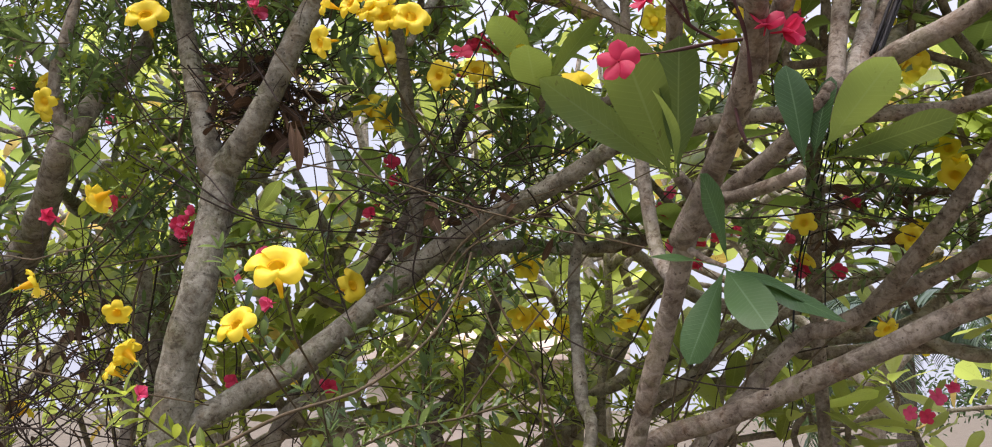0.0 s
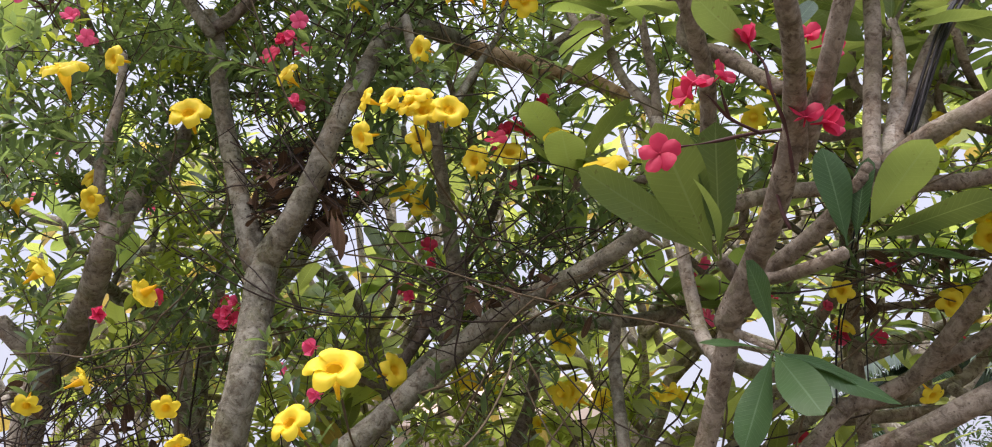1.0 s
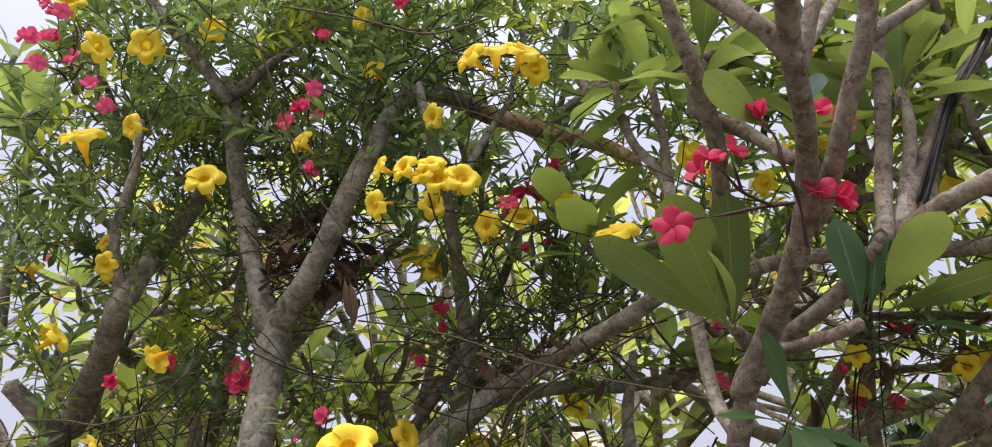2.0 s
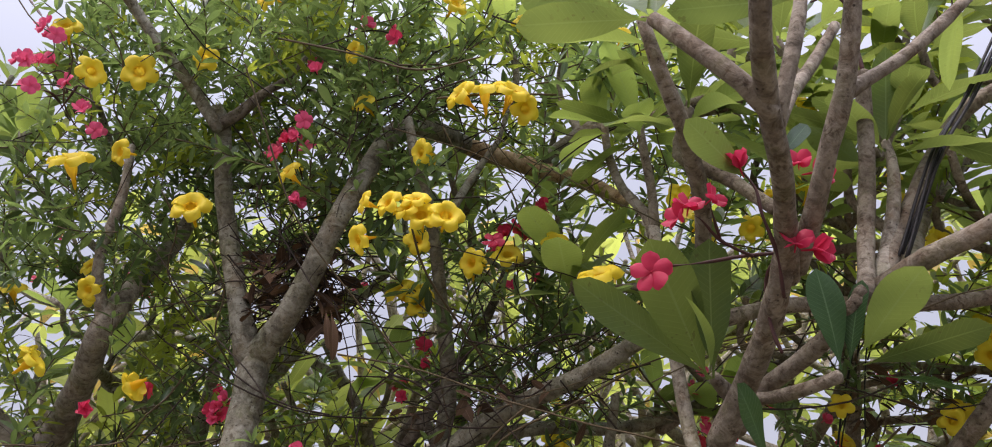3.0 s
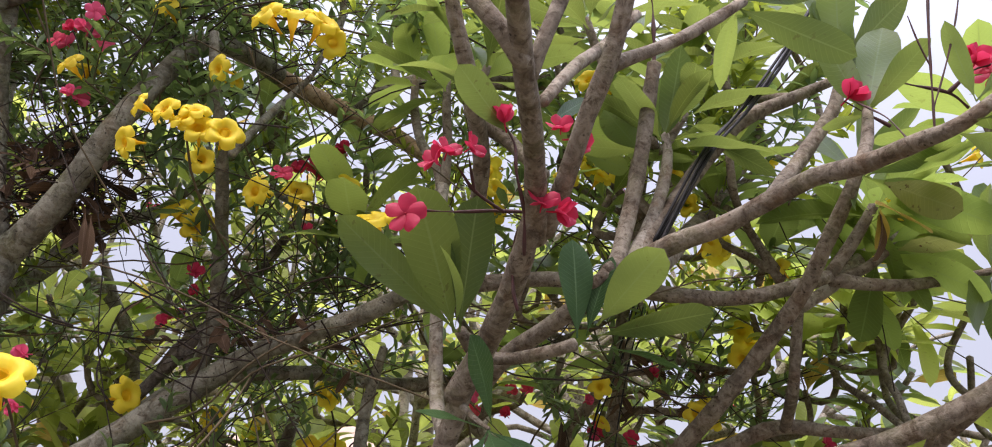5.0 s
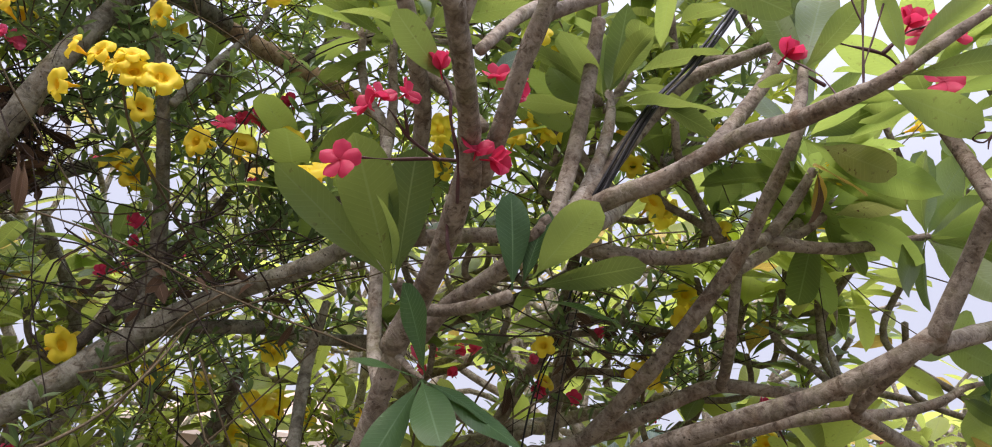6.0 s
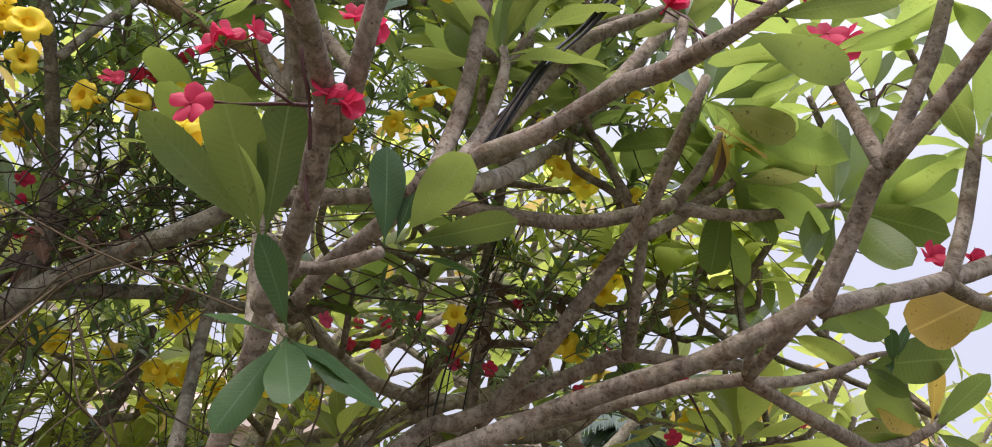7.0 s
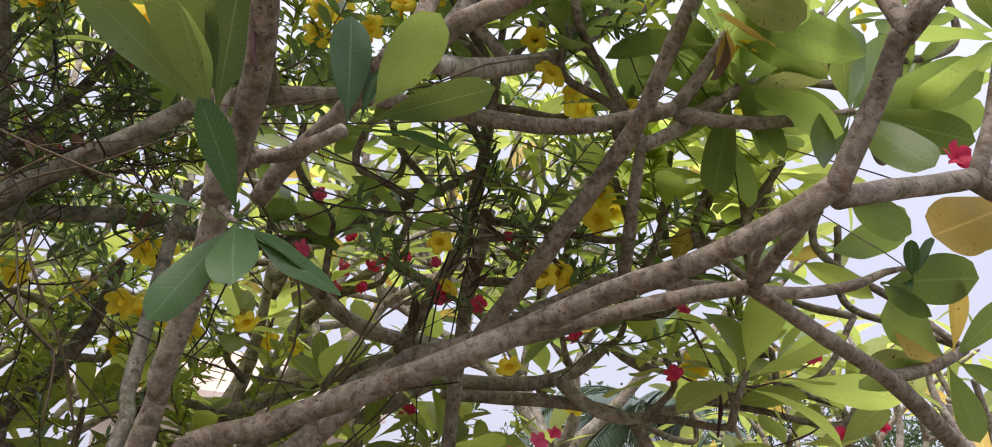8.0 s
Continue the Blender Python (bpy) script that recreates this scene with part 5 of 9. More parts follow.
limb(back_tree, [(-1.079, 2.900, 2.180, 0.0140), (-0.961, 2.913, 2.186, 0.0125), (-0.783, 2.932, 2.196, 0.0105), (-0.815, 2.900, 2.304, 0.0100)], "shoot", sides=9)
limb(back_tree, [(-0.484, 2.950, 1.950, 0.0140), (-0.541, 2.941, 1.984, 0.0125), (-0.626, 2.928, 2.035, 0.0105), (-0.654, 2.900, 2.127, 0.0100)], "shoot", sides=9)
limb(back_tree, [(0.997, 2.832, 1.380, 0.0140), (1.048, 2.914, 1.424, 0.0125), (1.124, 3.036, 1.491, 0.0105), (1.124, 3.000, 1.610, 0.0100)], "shoot", sides=9)
limb(far_left_tree, [(-1.586, 2.400, 3.043, 0.0106), (-1.570, 2.420, 2.774, 0.0137), (-1.605, 2.450, 2.534, 0.0151), (-1.634, 2.500, 2.327, 0.0167)], material=BARK_LICHEN)

# ---- leaves ----
leaf(middle_tree, (0.427, 1.620, 2.047), (0.185, 1.600, 2.232), (0, 0.9, 0.35), 0.64, 2, LEAF_MATURE)
leaf(middle_tree, (0.422, 1.630, 2.047), (0.320, 1.520, 2.283), (0, 0.9, 0.35), 1.12, 0, LEAF_MATURE)
leaf(middle_tree, (0.430, 1.620, 2.047), (0.432, 1.560, 2.290), (-0.4, 0.9, 0.3), 1.02, 2, LEAF_MATURE)
leaf(middle_tree, (0.420, 1.600, 2.044), (0.426, 1.500, 2.179), (0.9, 0.3, 0.3), 0.64, 3, LEAF_MATURE)
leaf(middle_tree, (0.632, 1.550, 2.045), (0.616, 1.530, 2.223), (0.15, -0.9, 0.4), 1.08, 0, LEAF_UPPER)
leaf(middle_tree, (0.650, 1.560, 2.053), (0.673, 1.530, 2.199), (-0.75, -0.6, 0.2), 0.95, 0, LEAF_SHADED)
leaf(middle_tree, (0.644, 1.530, 2.033), (0.800, 1.430, 2.000), (0, 0.12, 1), 0.45, 0, LEAF_SHADED)
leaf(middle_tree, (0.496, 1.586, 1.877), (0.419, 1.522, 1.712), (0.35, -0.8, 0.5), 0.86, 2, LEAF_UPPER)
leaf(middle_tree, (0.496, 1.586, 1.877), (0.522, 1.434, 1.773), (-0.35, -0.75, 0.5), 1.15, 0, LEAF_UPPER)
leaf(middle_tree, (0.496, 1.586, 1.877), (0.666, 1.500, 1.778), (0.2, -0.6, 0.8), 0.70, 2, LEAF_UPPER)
leaf(middle_tree, (0.496, 1.586, 1.877), (0.627, 1.530, 1.823), (0.2, -0.5, 0.8), 0.95, 0, LEAF_SHADED)
leaf(middle_tree, (0.499, 1.575, 1.885), (0.455, 1.430, 2.000), (0.5, -0.8, 0.2), 0.95, 0, LEAF_SHADED)
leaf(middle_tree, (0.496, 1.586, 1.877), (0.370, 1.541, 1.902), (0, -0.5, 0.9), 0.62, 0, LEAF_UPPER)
leaf(middle_tree, (0.528, 1.360, 2.354), (0.610, 1.440, 2.467), (0.3, -0.8, 0.5), 0.58, 0, LEAF_SHADED)
leaf(middle_tree, (0.664, 1.540, 2.069), (0.746, 1.430, 2.192), (0, 0.9, 0.35), 1.27, 0, LEAF_MATURE)
leaf(middle_tree, (0.662, 1.530, 2.048), (0.835, 1.430, 2.089), (-0.2, 0.8, 0.5), 0.79, 2, LEAF_MATURE)
leaf(middle_tree, (0.300, 1.055, 2.428), (0.120, 1.000, 2.394), (0.0, 0.75, 0.65), 0.85, 0, LEAF_MATURE)
leaf(middle_tree, (0.300, 1.065, 2.432), (0.123, 1.120, 2.533), (0.0, 0.8, 0.6), 0.90, 2, LEAF_MATURE)
leaf(middle_tree, (0.312, 1.060, 2.435), (0.345, 1.180, 2.610), (0.4, 0.8, 0.3), 0.95, 1, LEAF_MATURE)
leaf(middle_tree, (0.306, 1.060, 2.435), (0.245, 1.200, 2.610), (-0.3, 0.8, 0.4), 0.95, 2, LEAF_MATURE)
leaf(middle_tree, (0.502, 1.060, 2.450), (0.351, 1.160, 2.512), (0.1, 0.8, 0.6), 0.80, 0, LEAF_MATURE)
leaf(middle_tree, (0.506, 1.065, 2.452), (0.585, 1.150, 2.575), (0.3, 0.85, 0.4), 0.95, 2, LEAF_MATURE)
leaf(middle_tree, (0.504, 1.065, 2.452), (0.455, 1.200, 2.610), (-0.2, 0.9, 0.3), 0.95, 1, LEAF_MATURE)
leaf(middle_tree, (0.462, 1.290, 2.285), (0.364, 1.247, 2.372), (-0.1, 0.9, 0.4), 1.12, 0, LEAF_MATURE)
leaf(middle_tree, (0.783, 1.720, 2.497), (0.714, 1.800, 2.624), (0.1, 0.9, 0.3), 1.25, 0, LEAF)
leaf(middle_tree, (0.654, 1.750, 2.493), (0.748, 1.700, 2.450), (0.1, 0.7, 0.7), 1.15, 2, LEAF_MATURE)
leaf(middle_tree, (0.806, 1.660, 2.497), (0.852, 1.680, 2.714), (0.4, 0.85, 0.2), 0.95, 1, LEAF)
leaf(middle_tree, (0.801, 1.660, 2.496), (0.801, 1.740, 2.691), (-0.5, 0.8, 0.2), 0.90, 3, LEAF)
leaf(middle_tree, (1.052, 1.090, 2.287), (1.206, 1.089, 2.253), (0.05, 0.85, 0.5), 1.05, 2, LEAF_MATURE)
leaf(middle_tree, (1.059, 1.050, 2.286), (1.240, 1.020, 2.345), (0.0, 0.75, 0.65), 0.62, 0, LEAF_MATURE)
leaf(middle_tree, (1.306, 1.720, 2.510), (1.411, 1.590, 2.400), (0.05, 0.85, 0.45), 1.12, 0, LEAF_SPOTTED, "olive leaf with brown spots")
leaf(left_tree, (1.460, 1.950, 2.441), (1.579, 1.812, 2.466), (0.05, 0.85, 0.45), 1.05, 2, LEAF_SPOTTED, "olive leaf with brown spots")
leaf(right_tree, (1.937, 1.730, 2.196), (1.674, 1.680, 2.050), (0, 0.9, -0.2), 1.20, 0, LEAF_OLD, "ageing yellow leaf with brown spots")
rosette(middle_tree, (0.382, 1.600, 2.747), (0, -0.3, 1), 9, 0.20, 11, LEAF_MATURE)
rosette(middle_tree, (0.274, 2.000, 2.782), (-0.2, 0, 1), 8, 0.18, 12)
rosette(middle_tree, (0.351, 1.900, 2.716), (0, 0, 1), 8, 0.20, 13)
rosette(left_tree, (0.173, 2.100, 2.392), (0, -0.2, 1), 8, 0.22, 14)
rosette(middle_tree, (0.810, 1.660, 2.525), (0.1, 0, 1), 7, 0.21, 16, LEAF_MATURE)
rosette(left_tree, (1.371, 1.850, 2.518), (0.5, 0, 1), 11, 0.23, 23)
rosette(left_tree, (1.455, 1.950, 2.463), (0.7, 0.2, 0.6), 12, 0.23, 24)
rosette(right_tree, (1.367, 1.450, 2.541), (-0.4, 0, 1), 12, 0.22, 25)
rosette(right_tree, (1.834, 1.620, 2.496), (0.2, 0, 1), 12, 0.22, 26)
rosette(right_tree, (1.511, 1.270, 2.595), (0.2, 0, 1), 10, 0.22, 29)
rosette(right_tree, (1.990, 1.690, 2.170), (0.9, 0.3, -0.1), 6, 0.20, 30, None, (20, 70), 0.0)
rosette(left_tree, (1.465, 2.050, 2.448), (0.5, 0.1, 0.8), 11, 0.23, 31)
leaf(left_tree, (1.664, 1.880, 2.394), (1.532, 1.750, 2.561), (-0.25, 0.85, 0.45), 0.84, 1)
leaf(left_tree, (1.664, 1.880, 2.394), (1.711, 1.950, 2.654), (0.00, 0.85, 0.45), 0.84, 2)
leaf(left_tree, (1.664, 1.880, 2.394), (1.863, 2.050, 2.680), (0.00, 0.85, 0.45), 0.93, 0)
leaf(left_tree, (1.664, 1.880, 2.394), (1.926, 1.800, 2.507), (0.25, 0.85, 0.45), 1.05, 2)
leaf(left_tree, (1.664, 1.880, 2.394), (1.988, 1.900, 2.456), (0.12, 0.85, 0.45), 1.01, 0)
leaf(left_tree, (1.664, 1.880, 2.394), (1.880, 1.780, 2.328), (0.00, 0.85, 0.45), 1.01, 2)
leaf(left_tree, (1.664, 1.880, 2.394), (1.732, 1.700, 2.199), (0.12, 0.85, 0.45), 1.01, 0)
leaf(left_tree, (1.664, 1.880, 2.394), (1.576, 2.050, 2.478), (0.00, 0.85, 0.45), 0.93, 0)
leaf(left_tree, (1.664, 1.880, 2.394), (1.475, 1.750, 2.209), (0.12, 0.85, 0.45), 1.01, 0)
leaf(left_tree, (1.664, 1.880, 2.394), (1.659, 1.950, 2.235), (-0.25, 0.85, 0.45), 0.84, 3)
leaf(left_tree, (1.664, 1.880, 2.394), (1.981, 2.100, 2.582), (-0.25, 0.85, 0.45), 0.93, 0)
leaf(middle_tree, (1.261, 1.700, 2.505), (1.442, 1.650, 2.606), (0.00, 0.85, 0.45), 0.96, 2)
leaf(middle_tree, (1.261, 1.700, 2.505), (1.591, 1.800, 2.479), (-0.25, 0.85, 0.45), 0.88, 1)
leaf(middle_tree, (1.261, 1.700, 2.505), (1.379, 1.750, 2.709), (-0.25, 0.85, 0.45), 0.80, 1)
leaf(middle_tree, (1.261, 1.700, 2.505), (1.317, 1.500, 2.558), (-0.25, 0.85, 0.45), 0.88, 2)
leaf(middle_tree, (1.261, 1.700, 2.505), (1.204, 1.700, 2.414), (-0.25, 0.85, 0.45), 0.80, 3)
leaf(middle_tree, (1.261, 1.700, 2.505), (1.201, 1.850, 2.668), (-0.25, 0.85, 0.45), 0.88, 0)
leaf(middle_tree, (1.261, 1.700, 2.505), (1.316, 1.800, 2.773), (-0.25, 0.85, 0.45), 0.80, 2)
leaf(middle_tree, (0.801, 1.240, 2.545), (0.980, 1.200, 2.458), (0.1, 0.8, 0.6), 0.88, 0, LEAF_MATURE)
leaf(middle_tree, (0.803, 1.240, 2.553), (0.903, 1.300, 2.765), (0.4, 0.8, 0.3), 0.88, 1, LEAF_MATURE)
leaf(middle_tree, (0.805, 1.240, 2.556), (0.990, 1.300, 2.695), (0.1, 0.8, 0.6), 0.88, 2, LEAF_MATURE)
leaf(middle_tree, (0.803, 1.240, 2.550), (0.707, 1.300, 2.671), (-0.4, 0.8, 0.4), 0.88, 2, LEAF_MATURE)
leaf(middle_tree, (0.803, 1.240, 2.548), (0.834, 1.420, 2.555), (0.1, 0.8, 0.6), 0.72, 3, LEAF_MATURE)
leaf(middle_tree, (1.047, 1.300, 2.421), (1.127, 1.250, 2.548), (-0.3, 0.9, 0.3), 0.92, 0, LEAF_MATURE)
leaf(middle_tree, (1.047, 1.300, 2.421), (1.030, 1.400, 2.607), (0.4, 0.8, 0.4), 0.80, 1, LEAF_MATURE)
leaf(middle_tree, (1.048, 1.300, 2.424), (1.143, 1.400, 2.661), (0.4, 0.8, 0.4), 0.80, 2, LEAF_MATURE)
leaf(middle_tree, (1.048, 1.300, 2.420), (0.966, 1.300, 2.383), (0.0, 0.5, 0.9), 0.72, 2, LEAF_MATURE)
leaf(middle_tree, (1.134, 1.150, 2.378), (1.096, 1.150, 2.501), (0.5, 0.8, 0.4), 0.80, 1, LEAF_MATURE)
leaf(middle_tree, (1.134, 1.150, 2.378), (1.258, 1.150, 2.526), (0.1, 0.8, 0.4), 0.80, 3, LEAF_MATURE)
leaf(middle_tree, (1.091, 1.450, 2.468), (1.178, 1.400, 2.618), (0.1, 0.9, 0.4), 0.80, 1, LEAF_MATURE)
leaf(middle_tree, (1.115, 1.500, 2.632), (1.077, 1.550, 2.826), (-0.4, 0.8, 0.5), 0.88, 2, LEAF_MATURE)
leaf(middle_tree, (1.115, 1.500, 2.632), (1.154, 1.550, 2.774), (-0.2, 0.8, 0.5), 0.88, 0, LEAF_MATURE)
leaf(middle_tree, (1.115, 1.500, 2.632), (1.231, 1.550, 2.737), (0.0, 0.8, 0.5), 0.88, 2, LEAF_MATURE)
leaf(middle_tree, (1.115, 1.500, 2.632), (1.096, 1.550, 2.721), (0.2, 0.8, 0.5), 0.88, 0, LEAF_MATURE)
leaf(middle_tree, (1.115, 1.500, 2.632), (1.272, 1.550, 2.866), (-0.4, 0.8, 0.5), 0.88, 0, LEAF_MATURE)
leaf(middle_tree, (1.115, 1.500, 2.632), (1.124, 1.550, 2.912), (0.2, 0.8, 0.5), 0.88, 1, LEAF_MATURE)
leaf(middle_tree, (1.115, 1.500, 2.632), (1.060, 1.550, 2.777), (-0.4, 0.8, 0.5), 0.88, 1, LEAF_MATURE)
leaf(right_tree, (1.810, 1.620, 2.478), (1.731, 1.600, 2.684), (0.1, 0.9, 0.3), 0.96, 0)
leaf(right_tree, (2.005, 2.060, 1.927), (1.722, 1.950, 2.031), (0.1, 0.9, 0.3), 1.04, 1)
leaf(right_tree, (2.005, 2.060, 1.927), (1.811, 2.000, 1.949), (0.1, 0.9, -0.3), 1.20, 0, LEAF_OLD)
leaf(right_tree, (2.001, 2.060, 1.919), (1.742, 2.000, 1.848), (0.1, 0.6, 0.8), 0.96, 2)
leaf(right_tree, (2.013, 2.060, 1.935), (1.977, 1.950, 2.117), (0.7, 0.6, 0.1), 0.72, 3, LEAF_OLD)
leaf(right_tree, (2.013, 2.060, 1.928), (2.126, 2.000, 2.077), (0.1, 0.9, 0.1), 0.96, 0)
leaf(right_tree, (1.409, 1.500, 2.051), (1.580, 1.600, 2.038), (0, 0.9, 0.3), 0.96, 0)
leaf(right_tree, (2.001, 2.060, 1.919), (2.017, 1.980, 1.740), (0.7, 0.6, 0.3), 0.95, 0)
leaf(right_tree, (2.021, 2.060, 1.929), (2.170, 2.050, 1.872), (0.1, 0.9, 0.6), 0.95, 1, LEAF_MATURE)
leaf(right_tree, (2.006, 2.100, 1.929), (1.835, 2.120, 1.909), (0.1, 0.9, 0.5), 1.05, 2, LEAF_SPOTTED)
leaf(right_tree, (1.710, 1.860, 2.020), (1.975, 1.950, 2.094), (0.1, 0.9, 0.4), 1.15, 0)
leaf(right_tree, (1.710, 1.860, 2.020), (1.835, 1.920, 1.988), (-0.3, 0.9, 0.4), 1.00, 1)
leaf(right_tree, (1.726, 2.100, 2.143), (2.013, 2.200, 2.297), (0.0, 0.8, 0.6), 1.05, 2)
leaf(right_tree, (1.718, 2.200, 2.150), (1.921, 2.280, 2.140), (0.1, 0.8, 0.6), 1.00, 3, LEAF_BACKLIT)
leaf(back_tree, (1.808, 2.450, 1.893), (2.116, 2.400, 1.896), (0.0, 0.7, 0.7), 1.00, 0, LEAF_BACKLIT)
leaf(back_tree, (1.662, 2.450, 1.817), (1.854, 2.450, 1.889), (0.1, 0.7, 0.7), 1.10, 1, LEAF_BACKLIT)
leaf(back_tree, (1.968, 2.450, 1.749), (2.105, 2.450, 1.876), (0.5, 0.8, 0.3), 1.20, 2, LEAF_BACKLIT)
rosette(right_tree, (1.779, 1.850, 2.064), (0.1, 0, 1), 3, 0.10, 28, LEAF_UPPER, (5, 40))
rosette(left_tree, (-0.903, 2.600, 2.602), (0.5, -0.2, 1), 11, 0.21, 101)
rosette(left_tree, (-1.503, 2.600, 2.287), (0.2, -0.2, 1), 11, 0.21, 102)
rosette(left_tree, (-0.656, 3.000, 2.241), (0.3, -0.2, 1), 11, 0.21, 103)
rosette(left_tree, (-0.880, 3.000, 2.222), (0.0, -0.2, 1), 11, 0.21, 104)
rosette(left_tree, (-0.418, 2.800, 2.327), (0.2, -0.2, 1), 11, 0.21, 105)
rosette(left_tree, (-0.254, 2.700, 2.264), (0.2, -0.2, 1), 11, 0.21, 106)
rosette(left_tree, (-0.375, 2.700, 2.795), (0.0, -0.2, 1), 9, 0.21, 107)
rosette(left_tree, (-0.138, 2.600, 2.758), (0.0, -0.2, 1), 9, 0.21, 108)
rosette(left_tree, (0.159, 2.150, 2.476), (-0.3, -0.2, 1), 9, 0.21, 109)
rosette(left_tree, (0.143, 2.500, 3.020), (0.3, -0.2, 1), 9, 0.21, 110)
rosette(left_tree, (0.355, 2.400, 3.155), (0.3, -0.2, 1), 9, 0.21, 111)
rosette(left_tree, (0.010, 2.200, 3.182), (-0.2, -0.2, 1), 9, 0.21, 112)
rosette(left_tree, (-0.536, 2.600, 3.035), (-0.5, -0.2, 1), 9, 0.21, 113)
rosette(left_tree, (-1.247, 2.800, 2.562), (0.3, -0.2, 1), 11, 0.21, 114)
rosette(left_tree, (-1.320, 2.700, 2.365), (0.3, -0.2, 1), 11, 0.21, 115)
rosette(left_tree, (-1.592, 2.800, 2.571), (-0.2, -0.2, 1), 11, 0.21, 116)
rosette(left_tree, (-1.183, 2.800, 3.112), (-0.2, -0.2, 1), 9, 0.21, 117)
rosette(left_tree, (-1.821, 2.600, 3.375), (0.5, -0.2, 1), 9, 0.21, 118)
rosette(left_tree, (-0.246, 2.600, 3.437), (-0.5, -0.2, 1), 9, 0.21, 119)
rosette(left_tree, (-0.515, 2.800, 3.419), (0.3, -0.2, 1), 9, 0.21, 120)
rosette(left_tree, (0.194, 2.500, 3.393), (0.2, -0.2, 1), 9, 0.21, 121)
rosette(middle_tree, (0.430, 1.620, 2.593), (0.3, -0.2, 1), 9, 0.21, 122, LEAF_MATURE)
rosette(middle_tree, (0.636, 1.700, 2.796), (-0.5, -0.2, 1), 9, 0.21, 123, LEAF_MATURE)
rosette(middle_tree, (0.592, 1.900, 2.929), (0.3, -0.2, 1), 9, 0.21, 124, LEAF_MATURE)
rosette(middle_tree, (0.813, 1.900, 2.596), (0.0, -0.2, 1), 9, 0.21, 125)
rosette(middle_tree, (0.801, 2.100, 2.553), (0.3, -0.2, 1), 9, 0.21, 126)
rosette(middle_tree, (0.881, 1.750, 2.625), (0.5, -0.2, 1), 9, 0.21, 127, LEAF_MATURE)
rosette(middle_tree, (1.037, 1.900, 2.617), (-0.2, -0.2, 1), 9, 0.21, 128)
rosette(middle_tree, (1.077, 2.100, 2.593), (0.0, -0.2, 1), 9, 0.21, 129)
rosette(middle_tree, (0.953, 2.000, 2.861), (0.2, -0.2, 1), 9, 0.21, 130, LEAF_MATURE)
rosette(middle_tree, (1.016, 1.900, 2.902), (-0.3, -0.2, 1), 9, 0.21, 131, LEAF_MATURE)
rosette(middle_tree, (0.779, 2.200, 2.833), (0.2, -0.2, 1), 9, 0.21, 132, LEAF_MATURE)
rosette(middle_tree, (0.582, 2.200, 3.083), (-0.5, -0.2, 1), 9, 0.21, 133, LEAF_MATURE)
rosette(middle_tree, (0.422, 2.700, 2.214), (0.2, -0.2, 1), 9, 0.21, 134)
rosette(middle_tree, (0.586, 2.700, 2.174), (0.0, -0.2, 1), 9, 0.21, 135)
rosette(middle_tree, (0.792, 2.600, 2.227), (0.2, -0.2, 1), 9, 0.21, 136)
rosette(middle_tree, (1.252, 2.200, 2.924), (0.2, -0.2, 1), 9, 0.21, 137, LEAF_MATURE)
rosette(middle_tree, (0.653, 2.400, 2.417), (0.2, -0.2, 1), 9, 0.21, 138)
rosette(middle_tree, (0.468, 2.600, 2.460), (0.0, -0.2, 1), 9, 0.21, 139)
rosette(middle_tree, (-0.194, 2.500, 2.869), (-0.3, -0.2, 1), 10, 0.21, 140)
rosette(middle_tree, (0.136, 2.600, 2.765), (0.0, -0.2, 1), 10, 0.21, 141)
rosette(middle_tree, (0.744, 2.400, 2.885), (0.2, -0.2, 1), 10, 0.21, 142)
rosette(middle_tree, (1.064, 2.300, 2.934), (-0.2, -0.2, 1), 10, 0.21, 143)
rosette(middle_tree, (0.881, 2.500, 2.679), (0.3, -0.2, 1), 10, 0.21, 144)
rosette(middle_tree, (0.697, 2.600, 2.519), (-0.5, -0.2, 1), 10, 0.21, 145)
rosette(middle_tree, (1.170, 2.600, 2.344), (0.5, -0.2, 1), 8, 0.22, 146, LEAF_BACKLIT)
rosette(middle_tree, (1.333, 2.500, 2.402), (-0.3, -0.2, 1), 8, 0.22, 147, LEAF_BACKLIT)
rosette(right_tree, (1.494, 2.500, 2.366), (0.2, -0.2, 1), 8, 0.22, 148, LEAF_BACKLIT)
rosette(middle_tree, (1.415, 2.700, 2.276), (-0.3, -0.2, 1), 8, 0.22, 149, LEAF_BACKLIT)
rosette(right_tree, (1.585, 2.400, 2.452), (0.2, -0.2, 1), 8, 0.22, 150, LEAF_BACKLIT)
rosette(right_tree, (1.664, 2.400, 2.386), (-0.2, -0.2, 1), 8, 0.22, 151, LEAF_BACKLIT)
rosette(right_tree, (1.727, 2.300, 2.446), (0.5, -0.2, 1), 8, 0.22, 152, LEAF_BACKLIT)
rosette(right_tree, (2.029, 2.200, 2.691), (0.2, -0.2, 1), 10, 0.21, 155)
rosette(right_tree, (1.910, 2.100, 2.847), (-0.2, -0.2, 1), 10, 0.21, 156)
rosette(right_tree, (2.006, 2.100, 3.067), (-0.5, -0.2, 1), 10, 0.21, 157)
rosette(right_tree, (1.781, 2.200, 2.849), (-0.5, -0.2, 1), 10, 0.21, 158)
rosette(back_tree, (-0.391, 2.800, 2.715), (0.3, -0.2, 1), 11, 0.21, 159, LEAF_BACKLIT)
rosette(back_tree, (0.760, 3.000, 2.594), (0.0, -0.2, 1), 11, 0.21, 160, LEAF_BACKLIT)
rosette(back_tree, (0.618, 3.000, 2.437), (-0.5, -0.2, 1), 11, 0.21, 161, LEAF_BACKLIT)
rosette(back_tree, (0.887, 3.000, 2.594), (-0.5, -0.2, 1), 11, 0.21, 162, LEAF_BACKLIT)
